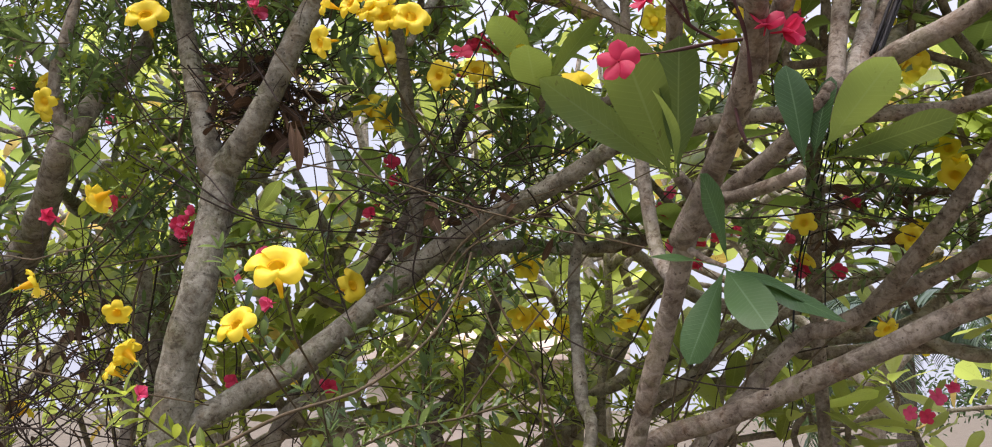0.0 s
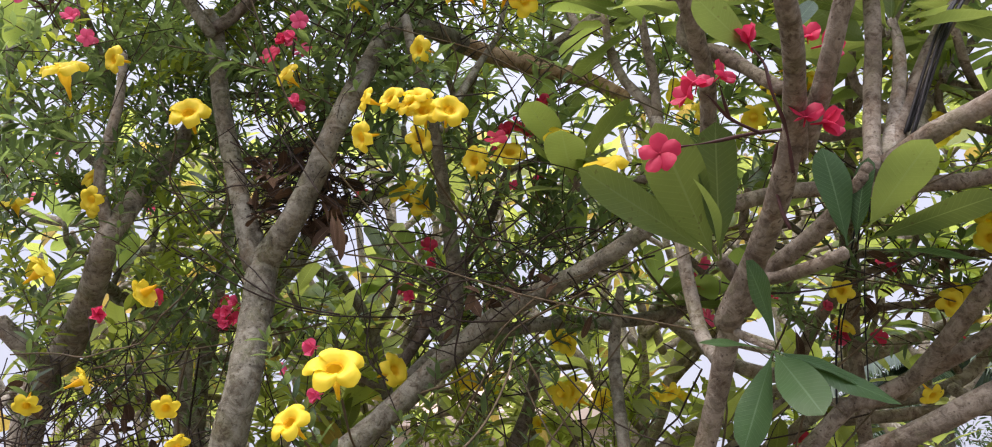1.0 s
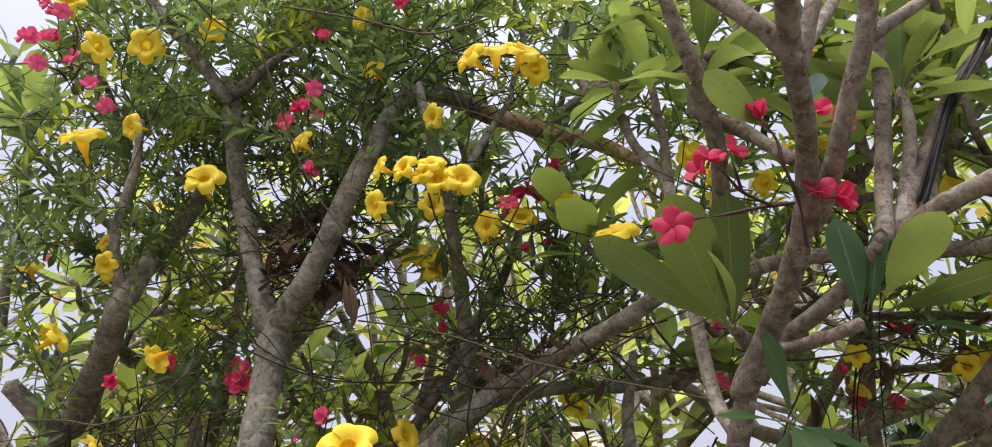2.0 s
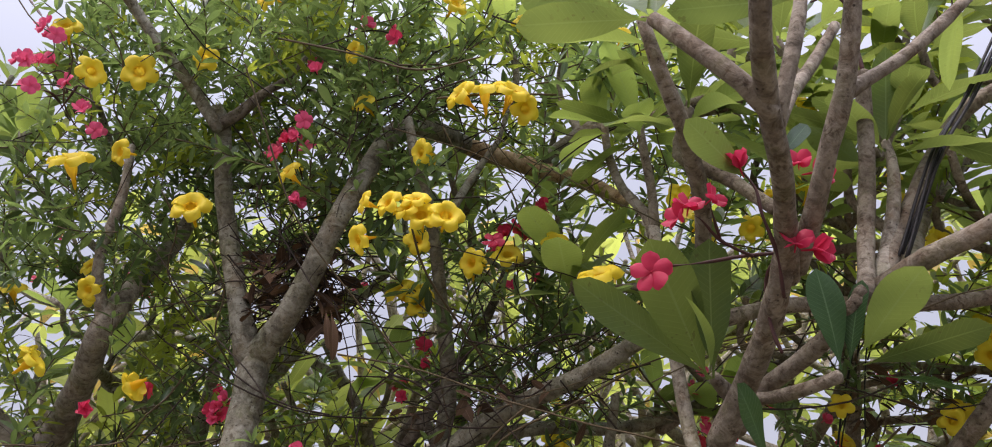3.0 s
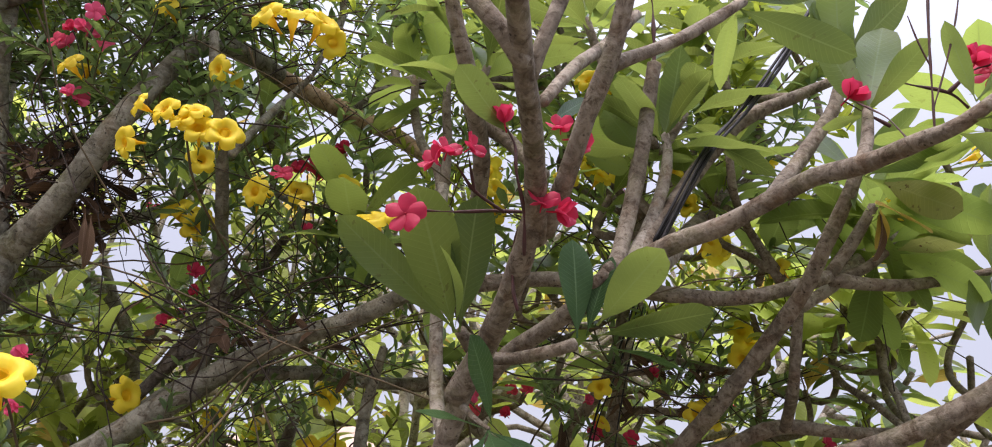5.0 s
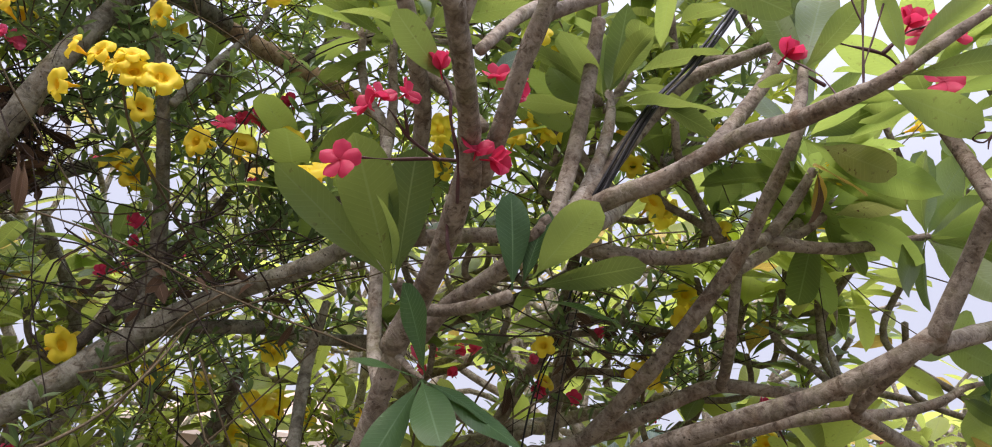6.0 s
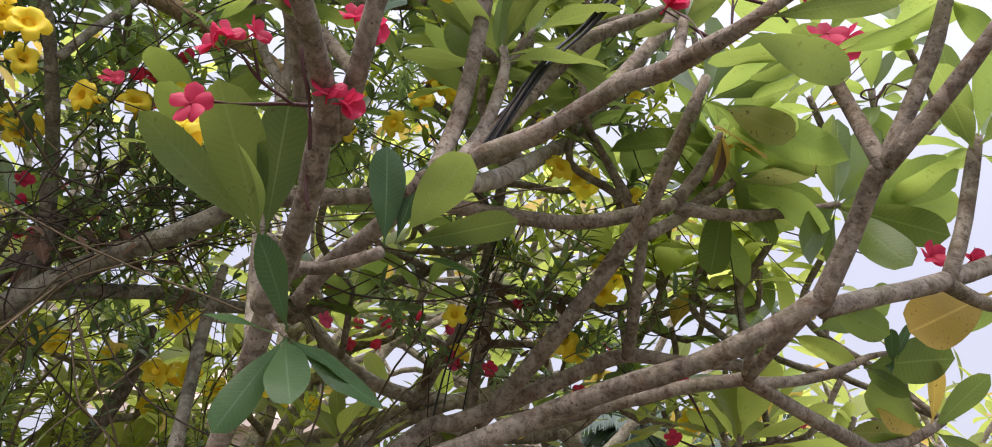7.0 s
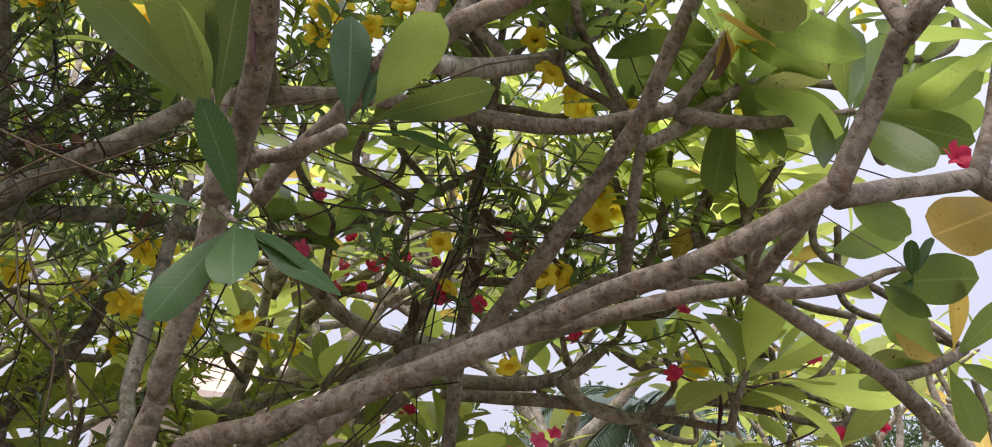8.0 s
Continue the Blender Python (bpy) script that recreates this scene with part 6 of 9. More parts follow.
rosette(back_tree, (0.577, 3.200, 2.182), (-0.2, -0.2, 1), 11, 0.21, 163, LEAF_BACKLIT)
rosette(back_tree, (0.776, 3.200, 2.278), (0.2, -0.2, 1), 11, 0.21, 164, LEAF_BACKLIT)
rosette(back_tree, (0.672, 3.300, 1.846), (-0.3, -0.2, 1), 11, 0.21, 165, LEAF_BACKLIT)
rosette(back_tree, (1.236, 2.500, 2.680), (0.5, -0.2, 1), 8, 0.22, 166, LEAF_BACKLIT)
rosette(back_tree, (1.267, 2.700, 2.266), (0.2, -0.2, 1), 8, 0.22, 167, LEAF_BACKLIT)
rosette(back_tree, (1.491, 2.500, 2.510), (0.0, -0.2, 1), 8, 0.22, 168, LEAF_BACKLIT)
rosette(back_tree, (1.623, 2.500, 2.552), (0.0, -0.2, 1), 8, 0.22, 169, LEAF_BACKLIT)
rosette(back_tree, (1.654, 2.700, 2.426), (-0.3, -0.2, 1), 8, 0.22, 170, LEAF_BACKLIT)
rosette(back_tree, (1.817, 2.700, 2.515), (0.2, -0.2, 1), 8, 0.22, 171, LEAF_BACKLIT)
rosette(back_tree, (1.818, 2.500, 2.547), (0.3, -0.2, 1), 11, 0.21, 172, LEAF_BACKLIT)
rosette(back_tree, (1.612, 2.800, 1.987), (-0.5, -0.2, 1), 11, 0.21, 173, LEAF_BACKLIT)
rosette(back_tree, (1.724, 2.600, 1.922), (-0.2, -0.2, 1), 11, 0.21, 174, LEAF_BACKLIT)
rosette(back_tree, (1.906, 2.700, 2.012), (-0.2, -0.2, 1), 11, 0.21, 175, LEAF_BACKLIT)
rosette(back_tree, (2.212, 2.700, 2.032), (0.3, -0.2, 1), 11, 0.21, 177, LEAF_BACKLIT)
rosette(back_tree, (2.021, 2.800, 1.791), (0.2, -0.2, 1), 11, 0.21, 178, LEAF_BACKLIT)
rosette(back_tree, (2.187, 2.800, 1.905), (-0.5, -0.2, 1), 11, 0.21, 179, LEAF_BACKLIT)
rosette(back_tree, (1.085, 3.200, 2.257), (0.2, -0.2, 1), 11, 0.21, 183, LEAF_BACKLIT)
rosette(back_tree, (0.195, 3.300, 2.061), (-0.3, -0.2, 1), 11, 0.21, 184, LEAF_BACKLIT)
rosette(back_tree, (0.391, 3.500, 2.058), (0.0, -0.2, 1), 11, 0.21, 185, LEAF_BACKLIT)
rosette(back_tree, (-0.153, 3.200, 2.096), (0.0, -0.2, 1), 11, 0.21, 186, LEAF_BACKLIT)
rosette(back_tree, (-0.238, 3.100, 1.863), (0.2, -0.2, 1), 11, 0.21, 187, LEAF_BACKLIT)
rosette(back_tree, (0.062, 3.300, 1.730), (0.5, -0.2, 1), 11, 0.21, 188, LEAF_BACKLIT)
rosette(back_tree, (1.031, 3.300, 1.721), (-0.5, -0.2, 1), 11, 0.21, 189, LEAF_BACKLIT)
rosette(back_tree, (0.564, 3.600, 1.681), (0.2, -0.2, 1), 11, 0.21, 190, LEAF_BACKLIT)
rosette(middle_tree, (0.880, 2.200, 3.142), (-0.3, -0.2, 1), 10, 0.22, 191, LEAF_MATURE)
rosette(middle_tree, (1.083, 2.300, 3.253), (-0.5, -0.2, 1), 10, 0.22, 192, LEAF_MATURE)
rosette(middle_tree, (1.198, 2.200, 3.105), (0.0, -0.2, 1), 10, 0.22, 193, LEAF_MATURE)
rosette(middle_tree, (1.362, 2.300, 3.265), (-0.5, -0.2, 1), 10, 0.22, 194, LEAF_MATURE)
rosette(middle_tree, (0.850, 2.300, 2.964), (0.5, -0.2, 1), 10, 0.22, 195, LEAF_MATURE)
rosette(middle_tree, (1.128, 2.100, 3.213), (0.2, -0.2, 1), 10, 0.22, 196, LEAF_MATURE)
rosette(middle_tree, (0.768, 2.400, 3.256), (0.3, -0.2, 1), 10, 0.22, 197, LEAF_MATURE)
rosette(middle_tree, (0.632, 2.300, 3.243), (-0.3, -0.2, 1), 10, 0.22, 198, LEAF_MATURE)
rosette(middle_tree, (1.566, 2.100, 2.636), (-0.3, -0.2, 1), 10, 0.22, 199)
rosette(middle_tree, (1.303, 2.300, 2.555), (0.2, -0.2, 1), 10, 0.22, 200)
rosette(back_tree, (-0.648, 3.000, 1.820), (0.2, -0.3, 1), 11, 0.21, 201, LEAF_BACKLIT)
rosette(back_tree, (-0.494, 3.100, 1.695), (-0.5, -0.3, 1), 11, 0.21, 202, LEAF_BACKLIT)
rosette(back_tree, (-0.278, 3.000, 1.652), (0.5, -0.3, 1), 11, 0.21, 203, LEAF_BACKLIT)
rosette(back_tree, (-0.006, 3.000, 1.900), (0.0, -0.3, 1), 11, 0.21, 204, LEAF_BACKLIT)
rosette(back_tree, (-0.057, 3.100, 1.652), (0.2, -0.3, 1), 11, 0.21, 205, LEAF_BACKLIT)
rosette(back_tree, (0.160, 3.100, 1.821), (0.5, -0.3, 1), 11, 0.21, 206, LEAF_BACKLIT)
rosette(back_tree, (0.353, 3.000, 1.939), (0.3, -0.3, 1), 11, 0.21, 207, LEAF_BACKLIT)
rosette(back_tree, (0.616, 3.000, 1.812), (-0.2, -0.3, 1), 11, 0.21, 208, LEAF_BACKLIT)
rosette(back_tree, (0.750, 3.000, 1.650), (-0.2, -0.3, 1), 11, 0.21, 209, LEAF_BACKLIT)
rosette(back_tree, (0.981, 2.900, 1.649), (0.5, -0.3, 1), 11, 0.21, 210, LEAF_BACKLIT)
rosette(back_tree, (0.591, 3.200, 1.608), (0.0, -0.3, 1), 11, 0.21, 211, LEAF_BACKLIT)
rosette(back_tree, (-0.893, 3.100, 1.653), (-0.2, -0.3, 1), 11, 0.21, 212, LEAF_BACKLIT)
rosette(back_tree, (-1.429, 3.000, 1.654), (-0.3, -0.3, 1), 11, 0.21, 213, LEAF_BACKLIT)
rosette(back_tree, (-1.281, 3.000, 1.997), (0.2, -0.3, 1), 11, 0.21, 214, LEAF_BACKLIT)
rosette(back_tree, (0.245, 3.300, 1.652), (0.2, -0.3, 1), 11, 0.21, 215, LEAF_BACKLIT)
rosette(back_tree, (-0.815, 2.900, 2.304), (-0.3, -0.3, 1), 11, 0.21, 216, LEAF_BACKLIT)
rosette(back_tree, (-0.654, 2.900, 2.127), (-0.3, -0.3, 1), 11, 0.21, 217, LEAF_BACKLIT)
rosette(back_tree, (1.124, 3.000, 1.610), (0.0, -0.3, 1), 11, 0.21, 218, LEAF_BACKLIT)
sprig(back_tree, (1.661, 2.350, 1.895), (0.2, -0.2, 1), 9, 0.27, 401, LEAF_BACKLIT)
sprig(back_tree, (1.833, 2.600, 2.433), (-0.1, -0.3, 1), 8, 0.24, 402, LEAF_BACKLIT)
sprig(back_tree, (1.518, 2.600, 2.406), (0.2, -0.3, 1), 8, 0.24, 403, LEAF_BACKLIT)
sprig(back_tree, (0.950, 3.200, 2.000), (0.4, -0.3, 1), 8, 0.22, 219, LEAF_BACKLIT, 0.06)
sprig(back_tree, (1.150, 3.400, 2.150), (0.0, -0.3, 1), 8, 0.22, 220, LEAF_BACKLIT, 0.06)
sprig(back_tree, (1.350, 3.200, 1.950), (0.0, -0.3, 1), 8, 0.22, 221, LEAF_BACKLIT, 0.06)
sprig(back_tree, (1.550, 3.300, 2.200), (0.4, -0.3, 1), 8, 0.22, 222, LEAF_BACKLIT, 0.06)
sprig(back_tree, (1.750, 3.100, 2.100), (-0.4, -0.3, 1), 8, 0.22, 223, LEAF_BACKLIT, 0.06)
sprig(back_tree, (1.000, 3.500, 1.800), (0.2, -0.3, 1), 8, 0.22, 224, LEAF_BACKLIT, 0.06)
sprig(back_tree, (1.450, 3.500, 1.750), (-0.2, -0.3, 1), 8, 0.22, 225, LEAF_BACKLIT, 0.06)
sprig(back_tree, (0.800, 3.300, 1.950), (-0.4, -0.3, 1), 8, 0.22, 226, LEAF_BACKLIT, 0.06)
sprig(back_tree, (1.200, 3.000, 2.400), (-0.2, -0.3, 1), 8, 0.22, 227, LEAF_BACKLIT, 0.06)
sprig(back_tree, (1.900, 3.300, 1.900), (-0.4, -0.3, 1), 8, 0.22, 228, LEAF_BACKLIT, 0.06)
sprig(back_tree, (-1.000, 3.200, 2.100), (0.0, -0.3, 1), 8, 0.22, 229, LEAF_BACKLIT, 0.06)
sprig(back_tree, (-0.800, 3.300, 2.000), (0.2, -0.3, 1), 8, 0.22, 230, LEAF_BACKLIT, 0.06)
sprig(back_tree, (-0.620, 3.200, 2.120), (-0.2, -0.3, 1), 8, 0.22, 231, LEAF_BACKLIT, 0.06)
sprig(back_tree, (-0.900, 3.100, 1.900), (0.2, -0.3, 1), 8, 0.22, 232, LEAF_BACKLIT, 0.06)
sprig(back_tree, (-0.720, 3.400, 1.800), (0.4, -0.3, 1), 8, 0.22, 233, LEAF_BACKLIT, 0.06)
sprig(back_tree, (-0.500, 3.300, 1.950), (-0.4, -0.3, 1), 8, 0.22, 234, LEAF_BACKLIT, 0.06)
sprig(back_tree, (-1.150, 3.300, 1.950), (0.4, -0.3, 1), 8, 0.22, 235, LEAF_BACKLIT, 0.06)
sprig(back_tree, (0.000, 3.400, 2.200), (-0.2, -0.3, 1), 8, 0.22, 236, LEAF_BACKLIT, 0.06)
sprig(back_tree, (0.250, 3.200, 2.300), (-0.4, -0.3, 1), 8, 0.22, 237, LEAF_BACKLIT, 0.06)
sprig(back_tree, (-0.200, 3.300, 2.450), (-0.2, -0.3, 1), 8, 0.22, 238, LEAF_BACKLIT, 0.06)
sprig(back_tree, (0.146, 3.124, 1.412), (-0.4, -0.3, 1), 8, 0.22, 300, LEAF_BACKLIT, 0.06)
sprig(back_tree, (0.260, 3.178, 1.622), (0.0, -0.3, 1), 8, 0.22, 301, LEAF_BACKLIT, 0.06)
sprig(back_tree, (0.409, 3.270, 1.368), (0.2, -0.3, 1), 8, 0.22, 302, LEAF_BACKLIT, 0.06)
sprig(back_tree, (0.497, 3.468, 1.778), (0.2, -0.3, 1), 8, 0.22, 303, LEAF_BACKLIT, 0.06)
sprig(back_tree, (0.821, 3.495, 1.378), (0.2, -0.3, 1), 8, 0.22, 305, LEAF_BACKLIT, 0.06)
sprig(back_tree, (1.372, 3.127, 1.571), (-0.4, -0.3, 1), 8, 0.22, 310, LEAF_BACKLIT, 0.06)
sprig(back_tree, (1.620, 3.359, 1.439), (-0.2, -0.3, 1), 8, 0.22, 312, LEAF_BACKLIT, 0.06)
sprig(back_tree, (1.923, 3.244, 1.592), (-0.2, -0.3, 1), 8, 0.22, 314, LEAF_BACKLIT, 0.06)
sprig(back_tree, (2.042, 3.139, 1.637), (-0.4, -0.3, 1), 8, 0.22, 315, LEAF_BACKLIT, 0.06)
sprig(back_tree, (1.608, 2.750, 2.247), (-0.3, -0.3, 1), 8, 0.21, 330, LEAF, 0.05)
sprig(back_tree, (1.693, 2.700, 2.343), (0.0, -0.3, 1), 8, 0.21, 331, LEAF, 0.05)
sprig(back_tree, (1.878, 2.800, 2.289), (0.2, -0.3, 1), 8, 0.21, 332, LEAF, 0.05)
sprig(back_tree, (1.946, 2.700, 2.334), (0.4, -0.3, 1), 8, 0.21, 333, LEAF, 0.05)
sprig(back_tree, (1.860, 2.900, 2.193), (-0.3, -0.3, 1), 8, 0.21, 334, LEAF, 0.05)
sprig(back_tree, (1.519, 2.900, 2.152), (0.0, -0.3, 1), 8, 0.21, 335, LEAF, 0.05)
sprig(back_tree, (1.334, 3.000, 2.077), (-0.3, -0.3, 1), 8, 0.21, 338, LEAF, 0.05)
sprig(back_tree, (1.696, 3.100, 2.107), (0.0, -0.3, 1), 8, 0.21, 339, LEAF, 0.05)
sprig(back_tree, (2.054, 3.000, 2.139), (0.2, -0.3, 1), 8, 0.21, 340, LEAF, 0.05)
sprig(back_tree, (1.176, 3.100, 2.158), (0.4, -0.3, 1), 8, 0.21, 341, LEAF, 0.05)
leaf(left_tree, (1.317, 1.750, 2.476), (1.315, 1.600, 2.371), (0.3, -0.8, 0.5), 1.92, 2, LEAF_OLD, "withered yellow leaf")
leaf(left_tree, (1.313, 1.750, 2.460), (1.314, 1.680, 2.325), (0.8, -0.5, 0.2), 0.96, 3, LEAF_DEAD, "withered brown leaf")
leaf(left_tree, (1.325, 1.760, 2.467), (1.312, 1.700, 2.367), (0.4, -0.8, 0.2), 1.28, 3, LEAF_OLD, "withered yellow leaf")
leaf(back_tree, (0.850, 2.900, 2.101), (0.867, 2.850, 1.987), (0.5, -0.8, 0.2), 1.04, 3, LEAF_DEAD, "withered brown leaf")
leaf(left_tree, (-0.380, 1.950, 2.284), (-0.348, 1.930, 2.175), (0.6, -0.8, 0.2), 0.72, 3, LEAF_DEAD, "withered brown leaf")
leaf(left_tree, (-0.391, 1.950, 2.285), (-0.371, 1.930, 2.193), (0.2, -0.8, 0.2), 0.64, 1, LEAF_DEAD, "withered brown leaf")
leaf(left_tree, (0.205, 2.300, 2.080), (0.175, 2.300, 2.012), (0.2, -0.8, 0.2), 0.80, 1, LEAF_DEAD, "withered brown leaf")
leaf(far_left_tree, (-1.596, 2.450, 2.946), (-1.752, 2.500, 3.261), (0.1, 0.85, 0.45), 1.00, 0, LEAF)
leaf(far_left_tree, (-1.596, 2.450, 2.946), (-1.694, 2.500, 3.241), (0.1, 0.85, 0.45), 1.00, 1, LEAF)
leaf(far_left_tree, (-1.596, 2.450, 2.946), (-1.591, 2.500, 3.222), (0.1, 0.85, 0.45), 1.00, 2, LEAF)
leaf(far_left_tree, (-1.596, 2.450, 2.946), (-1.806, 2.500, 3.145), (0.1, 0.85, 0.45), 1.00, 0, LEAF)
leaf(far_left_tree, (-1.596, 2.450, 2.946), (-1.528, 2.500, 3.098), (0.1, 0.85, 0.45), 0.90, 1, LEAF)
leaf(far_left_tree, (-1.596, 2.450, 2.946), (-1.613, 2.500, 3.152), (0.1, 0.85, 0.45), 0.90, 2, LEAF)
leaf(far_left_tree, (-1.596, 2.450, 2.946), (-1.714, 2.500, 3.067), (0.1, 0.85, 0.45), 0.90, 0, LEAF)
leaf(far_left_tree, (-1.271, 2.250, 3.086), (-1.456, 2.300, 3.248), (0.1, 0.85, 0.45), 0.95, 1, LEAF)
leaf(far_left_tree, (-1.271, 2.250, 3.086), (-1.375, 2.300, 3.027), (0.1, 0.85, 0.45), 0.90, 2, LEAF)
leaf(far_left_tree, (-1.271, 2.250, 3.086), (-1.277, 2.300, 3.251), (0.1, 0.85, 0.45), 0.90, 0, LEAF)
leaf(far_left_tree, (-1.271, 2.250, 3.086), (-1.279, 2.300, 2.996), (0.1, 0.85, 0.45), 0.90, 1, LEAF)
limb(far_left_tree, [(-1.236, 2.400, 2.847, 0.0120), (-1.253, 2.350, 2.976, 0.0110), (-1.263, 2.250, 3.072, 0.0095)], "shoot", sides=9, material=BARK_LICHEN)
limb(far_left_tree, [(-1.289, 2.500, 2.634, 0.0130), (-1.454, 2.500, 2.775, 0.0120), (-1.590, 2.450, 2.930, 0.0100)], "shoot", sides=9, material=BARK_LICHEN)
stalk(far_left_tree, [(-1.171, 2.080, 2.989), (-1.206, 2.080, 3.000), (-1.244, 2.080, 2.975), (-1.327, 2.080, 2.967)], 0.0030)
stalk(far_left_tree, [(-1.206, 2.080, 3.000), (-1.231, 2.080, 2.948), (-1.254, 2.080, 2.911)], 0.0030)
stalk(far_left_tree, [(-1.171, 2.080, 2.989), (-1.263, 2.080, 3.052), (-1.310, 2.080, 3.046), (-1.363, 2.080, 3.082)], 0.0030)
stalk(far_left_tree, [(-1.166, 2.080, 2.984), (-1.148, 2.080, 2.921), (-1.145, 2.080, 2.852)], 0.0030)
stalk(far_left_tree, [(-1.171, 2.080, 2.989), (-1.219, 2.080, 3.074), (-1.290, 2.080, 3.127)], 0.0030)
rosette(far_left_tree, (-1.589, 2.400, 3.055), (0.2, -0.2, 1), 10, 0.22, 51)

# ---- flowers ----
vine = thing("allamanda_vine", (-0.75, 2.05, 0.0), "climbing vine with glossy leaves and yellow trumpet flowers", "vine")
trumpet(vine, (-0.194, 1.316, 1.848), (0.08, -0.74, 0.68), 0.090)
trumpet(vine, (-0.339, 1.550, 1.785), (-0.3, -0.75, 0.5), 0.076)
trumpet(vine, (-0.125, 1.700, 2.414), (0.1, -0.9, 0.35), 0.076)
trumpet(vine, (-0.073, 1.700, 2.412), (0.3, -0.9, 0.3), 0.080)
trumpet(vine, (-0.157, 1.700, 2.429), (-0.3, -0.7, 0.6), 0.065)
trumpet(vine, (-0.197, 1.700, 2.445), (-0.5, -0.8, 0.3), 0.065)
trumpet(vine, (-0.139, 1.700, 2.450), (0, -0.7, 0.7), 0.065)
trumpet(vine, (-0.249, 1.700, 2.447), (-0.8, -0.5, 0.2), 0.055)
trumpet(vine, (-0.257, 1.700, 2.364), (-0.6, -0.6, -0.3), 0.067)
trumpet(vine, (-0.751, 1.940, 2.557), (0.1, -0.8, 0.4), 0.103)
trumpet(vine, (-1.076, 1.920, 2.688), (0, -0.6, 0.8), 0.115)
trumpet(vine, (-1.063, 1.920, 2.945), (0.8, -0.5, 0), 0.087)
trumpet(vine, (-0.931, 1.920, 2.937), (0.2, -0.9, -0.2), 0.099)
trumpet(vine, (-1.162, 1.920, 3.092), (0.2, -0.7, 0.4), 0.086)
trumpet(vine, (-1.077, 2.120, 2.392), (0.3, -0.8, -0.4), 0.070)
trumpet(vine, (-1.096, 2.120, 2.471), (-0.3, -0.8, 0.4), 0.061)
trumpet(vine, (-1.302, 2.120, 2.415), (0, -0.5, 0.9), 0.077)
trumpet(vine, (-1.356, 2.320, 2.282), (-0.7, 0.2, 0.5), 0.064)
trumpet(vine, (-0.856, 2.120, 3.099), (0, -0.9, 0.2), 0.073)
trumpet(vine, (-0.061, 1.770, 2.735), (-0.6, -0.6, 0.4), 0.086)
trumpet(vine, (-0.004, 1.780, 2.752), (0.0, -0.55, 0.8), 0.094)
trumpet(vine, (0.060, 1.790, 2.750), (0.4, -0.6, 0.6), 0.092)
trumpet(vine, (0.088, 1.810, 2.712), (0.5, -0.7, -0.3), 0.075)
trumpet(vine, (-0.344, 2.020, 2.871), (-0.2, -0.9, 0.1), 0.070)
trumpet(vine, (-0.597, 2.220, 2.771), (0, -0.2, 1), 0.072)
trumpet(vine, (-0.207, 2.220, 2.793), (0.9, -0.3, 0), 0.064)
trumpet(vine, (0.016, 2.150, 2.477), (0.1, -0.8, 0.5), 0.085)
trumpet(vine, (0.146, 2.040, 2.463), (0.3, -0.8, 0.3), 0.077)
trumpet(vine, (0.238, 1.800, 2.303), (-0.2, -0.5, 0.8), 0.104)
trumpet(vine, (-0.259, 2.120, 2.381), (-0.4, -0.6, 0.6), 0.086)
trumpet(vine, (-0.205, 2.120, 2.343), (0.3, -0.8, -0.3), 0.073)
trumpet(vine, (-0.061, 2.020, 2.414), (-0.5, -0.8, -0.1), 0.076)
trumpet(vine, (0.078, 2.000, 3.075), (0, -0.8, 0.3), 0.074)
trumpet(vine, (0.169, 2.000, 3.040), (0.6, -0.6, 0), 0.077)
trumpet(vine, (0.326, 1.900, 2.955), (0.3, -0.8, 0.3), 0.063)
trumpet(vine, (0.466, 1.700, 2.855), (-0.6, -0.6, 0.1), 0.056)
trumpet(vine, (0.791, 2.100, 2.845), (0.4, -0.7, 0.4), 0.082)
trumpet(vine, (1.026, 2.000, 2.426), (0.3, -0.8, 0.4), 0.075)
trumpet(vine, (0.510, 2.100, 2.472), (0.3, -0.9, 0.2), 0.069)
trumpet(vine, (0.865, 2.400, 2.121), (-0.2, -0.8, 0.1), 0.066)
trumpet(vine, (0.685, 2.100, 2.589), (0, -0.8, 0.5), 0.070)
trumpet(vine, (0.848, 2.200, 2.670), (0.3, -0.8, 0), 0.085)
trumpet(vine, (1.420, 1.852, 2.516), (0.4, -0.8, 0.3), 0.072)
trumpet(vine, (1.223, 2.059, 2.403), (-0.8, -0.4, 0.4), 0.063)
trumpet(vine, (1.212, 2.450, 2.574), (0.3, -0.7, -0.5), 0.106)
trumpet(vine, (1.300, 2.500, 2.347), (-0.2, -0.8, 0.1), 0.075)
trumpet(vine, (0.689, 1.900, 2.763), (-0.4, -0.7, 0.3), 0.075)
trumpet(vine, (1.748, 2.900, 1.978), (-0.2, -0.8, 0.1), 0.089)
trumpet(vine, (-0.068, 2.100, 2.443), (0, -0.4, 0.9), 0.074)
trumpet(vine, (-0.216, 2.200, 2.393), (0.3, -0.7, 0.3), 0.076)
trumpet(vine, (-0.190, 2.000, 2.469), (0.5, -0.7, 0), 0.073)
trumpet(vine, (1.754, 2.900, 1.989), (-0.3, -0.8, 0.2), 0.091)
trumpet(vine, (1.456, 3.200, 1.848), (-0.2, -0.8, 0.1), 0.072)
trumpet(vine, (1.365, 2.600, 2.349), (0, -0.8, -0.3), 0.084)
trumpet(vine, (1.289, 2.700, 2.116), (-0.2, -0.8, 0.1), 0.073)
trumpet(vine, (0.517, 2.600, 2.802), (-0.5, -0.5, -0.3), 0.102)
trumpet(vine, (0.228, 2.900, 1.894), (0, -0.8, -0.3), 0.080)
trumpet(vine, (0.424, 3.200, 1.927), (-0.2, -0.8, 0.1), 0.074)
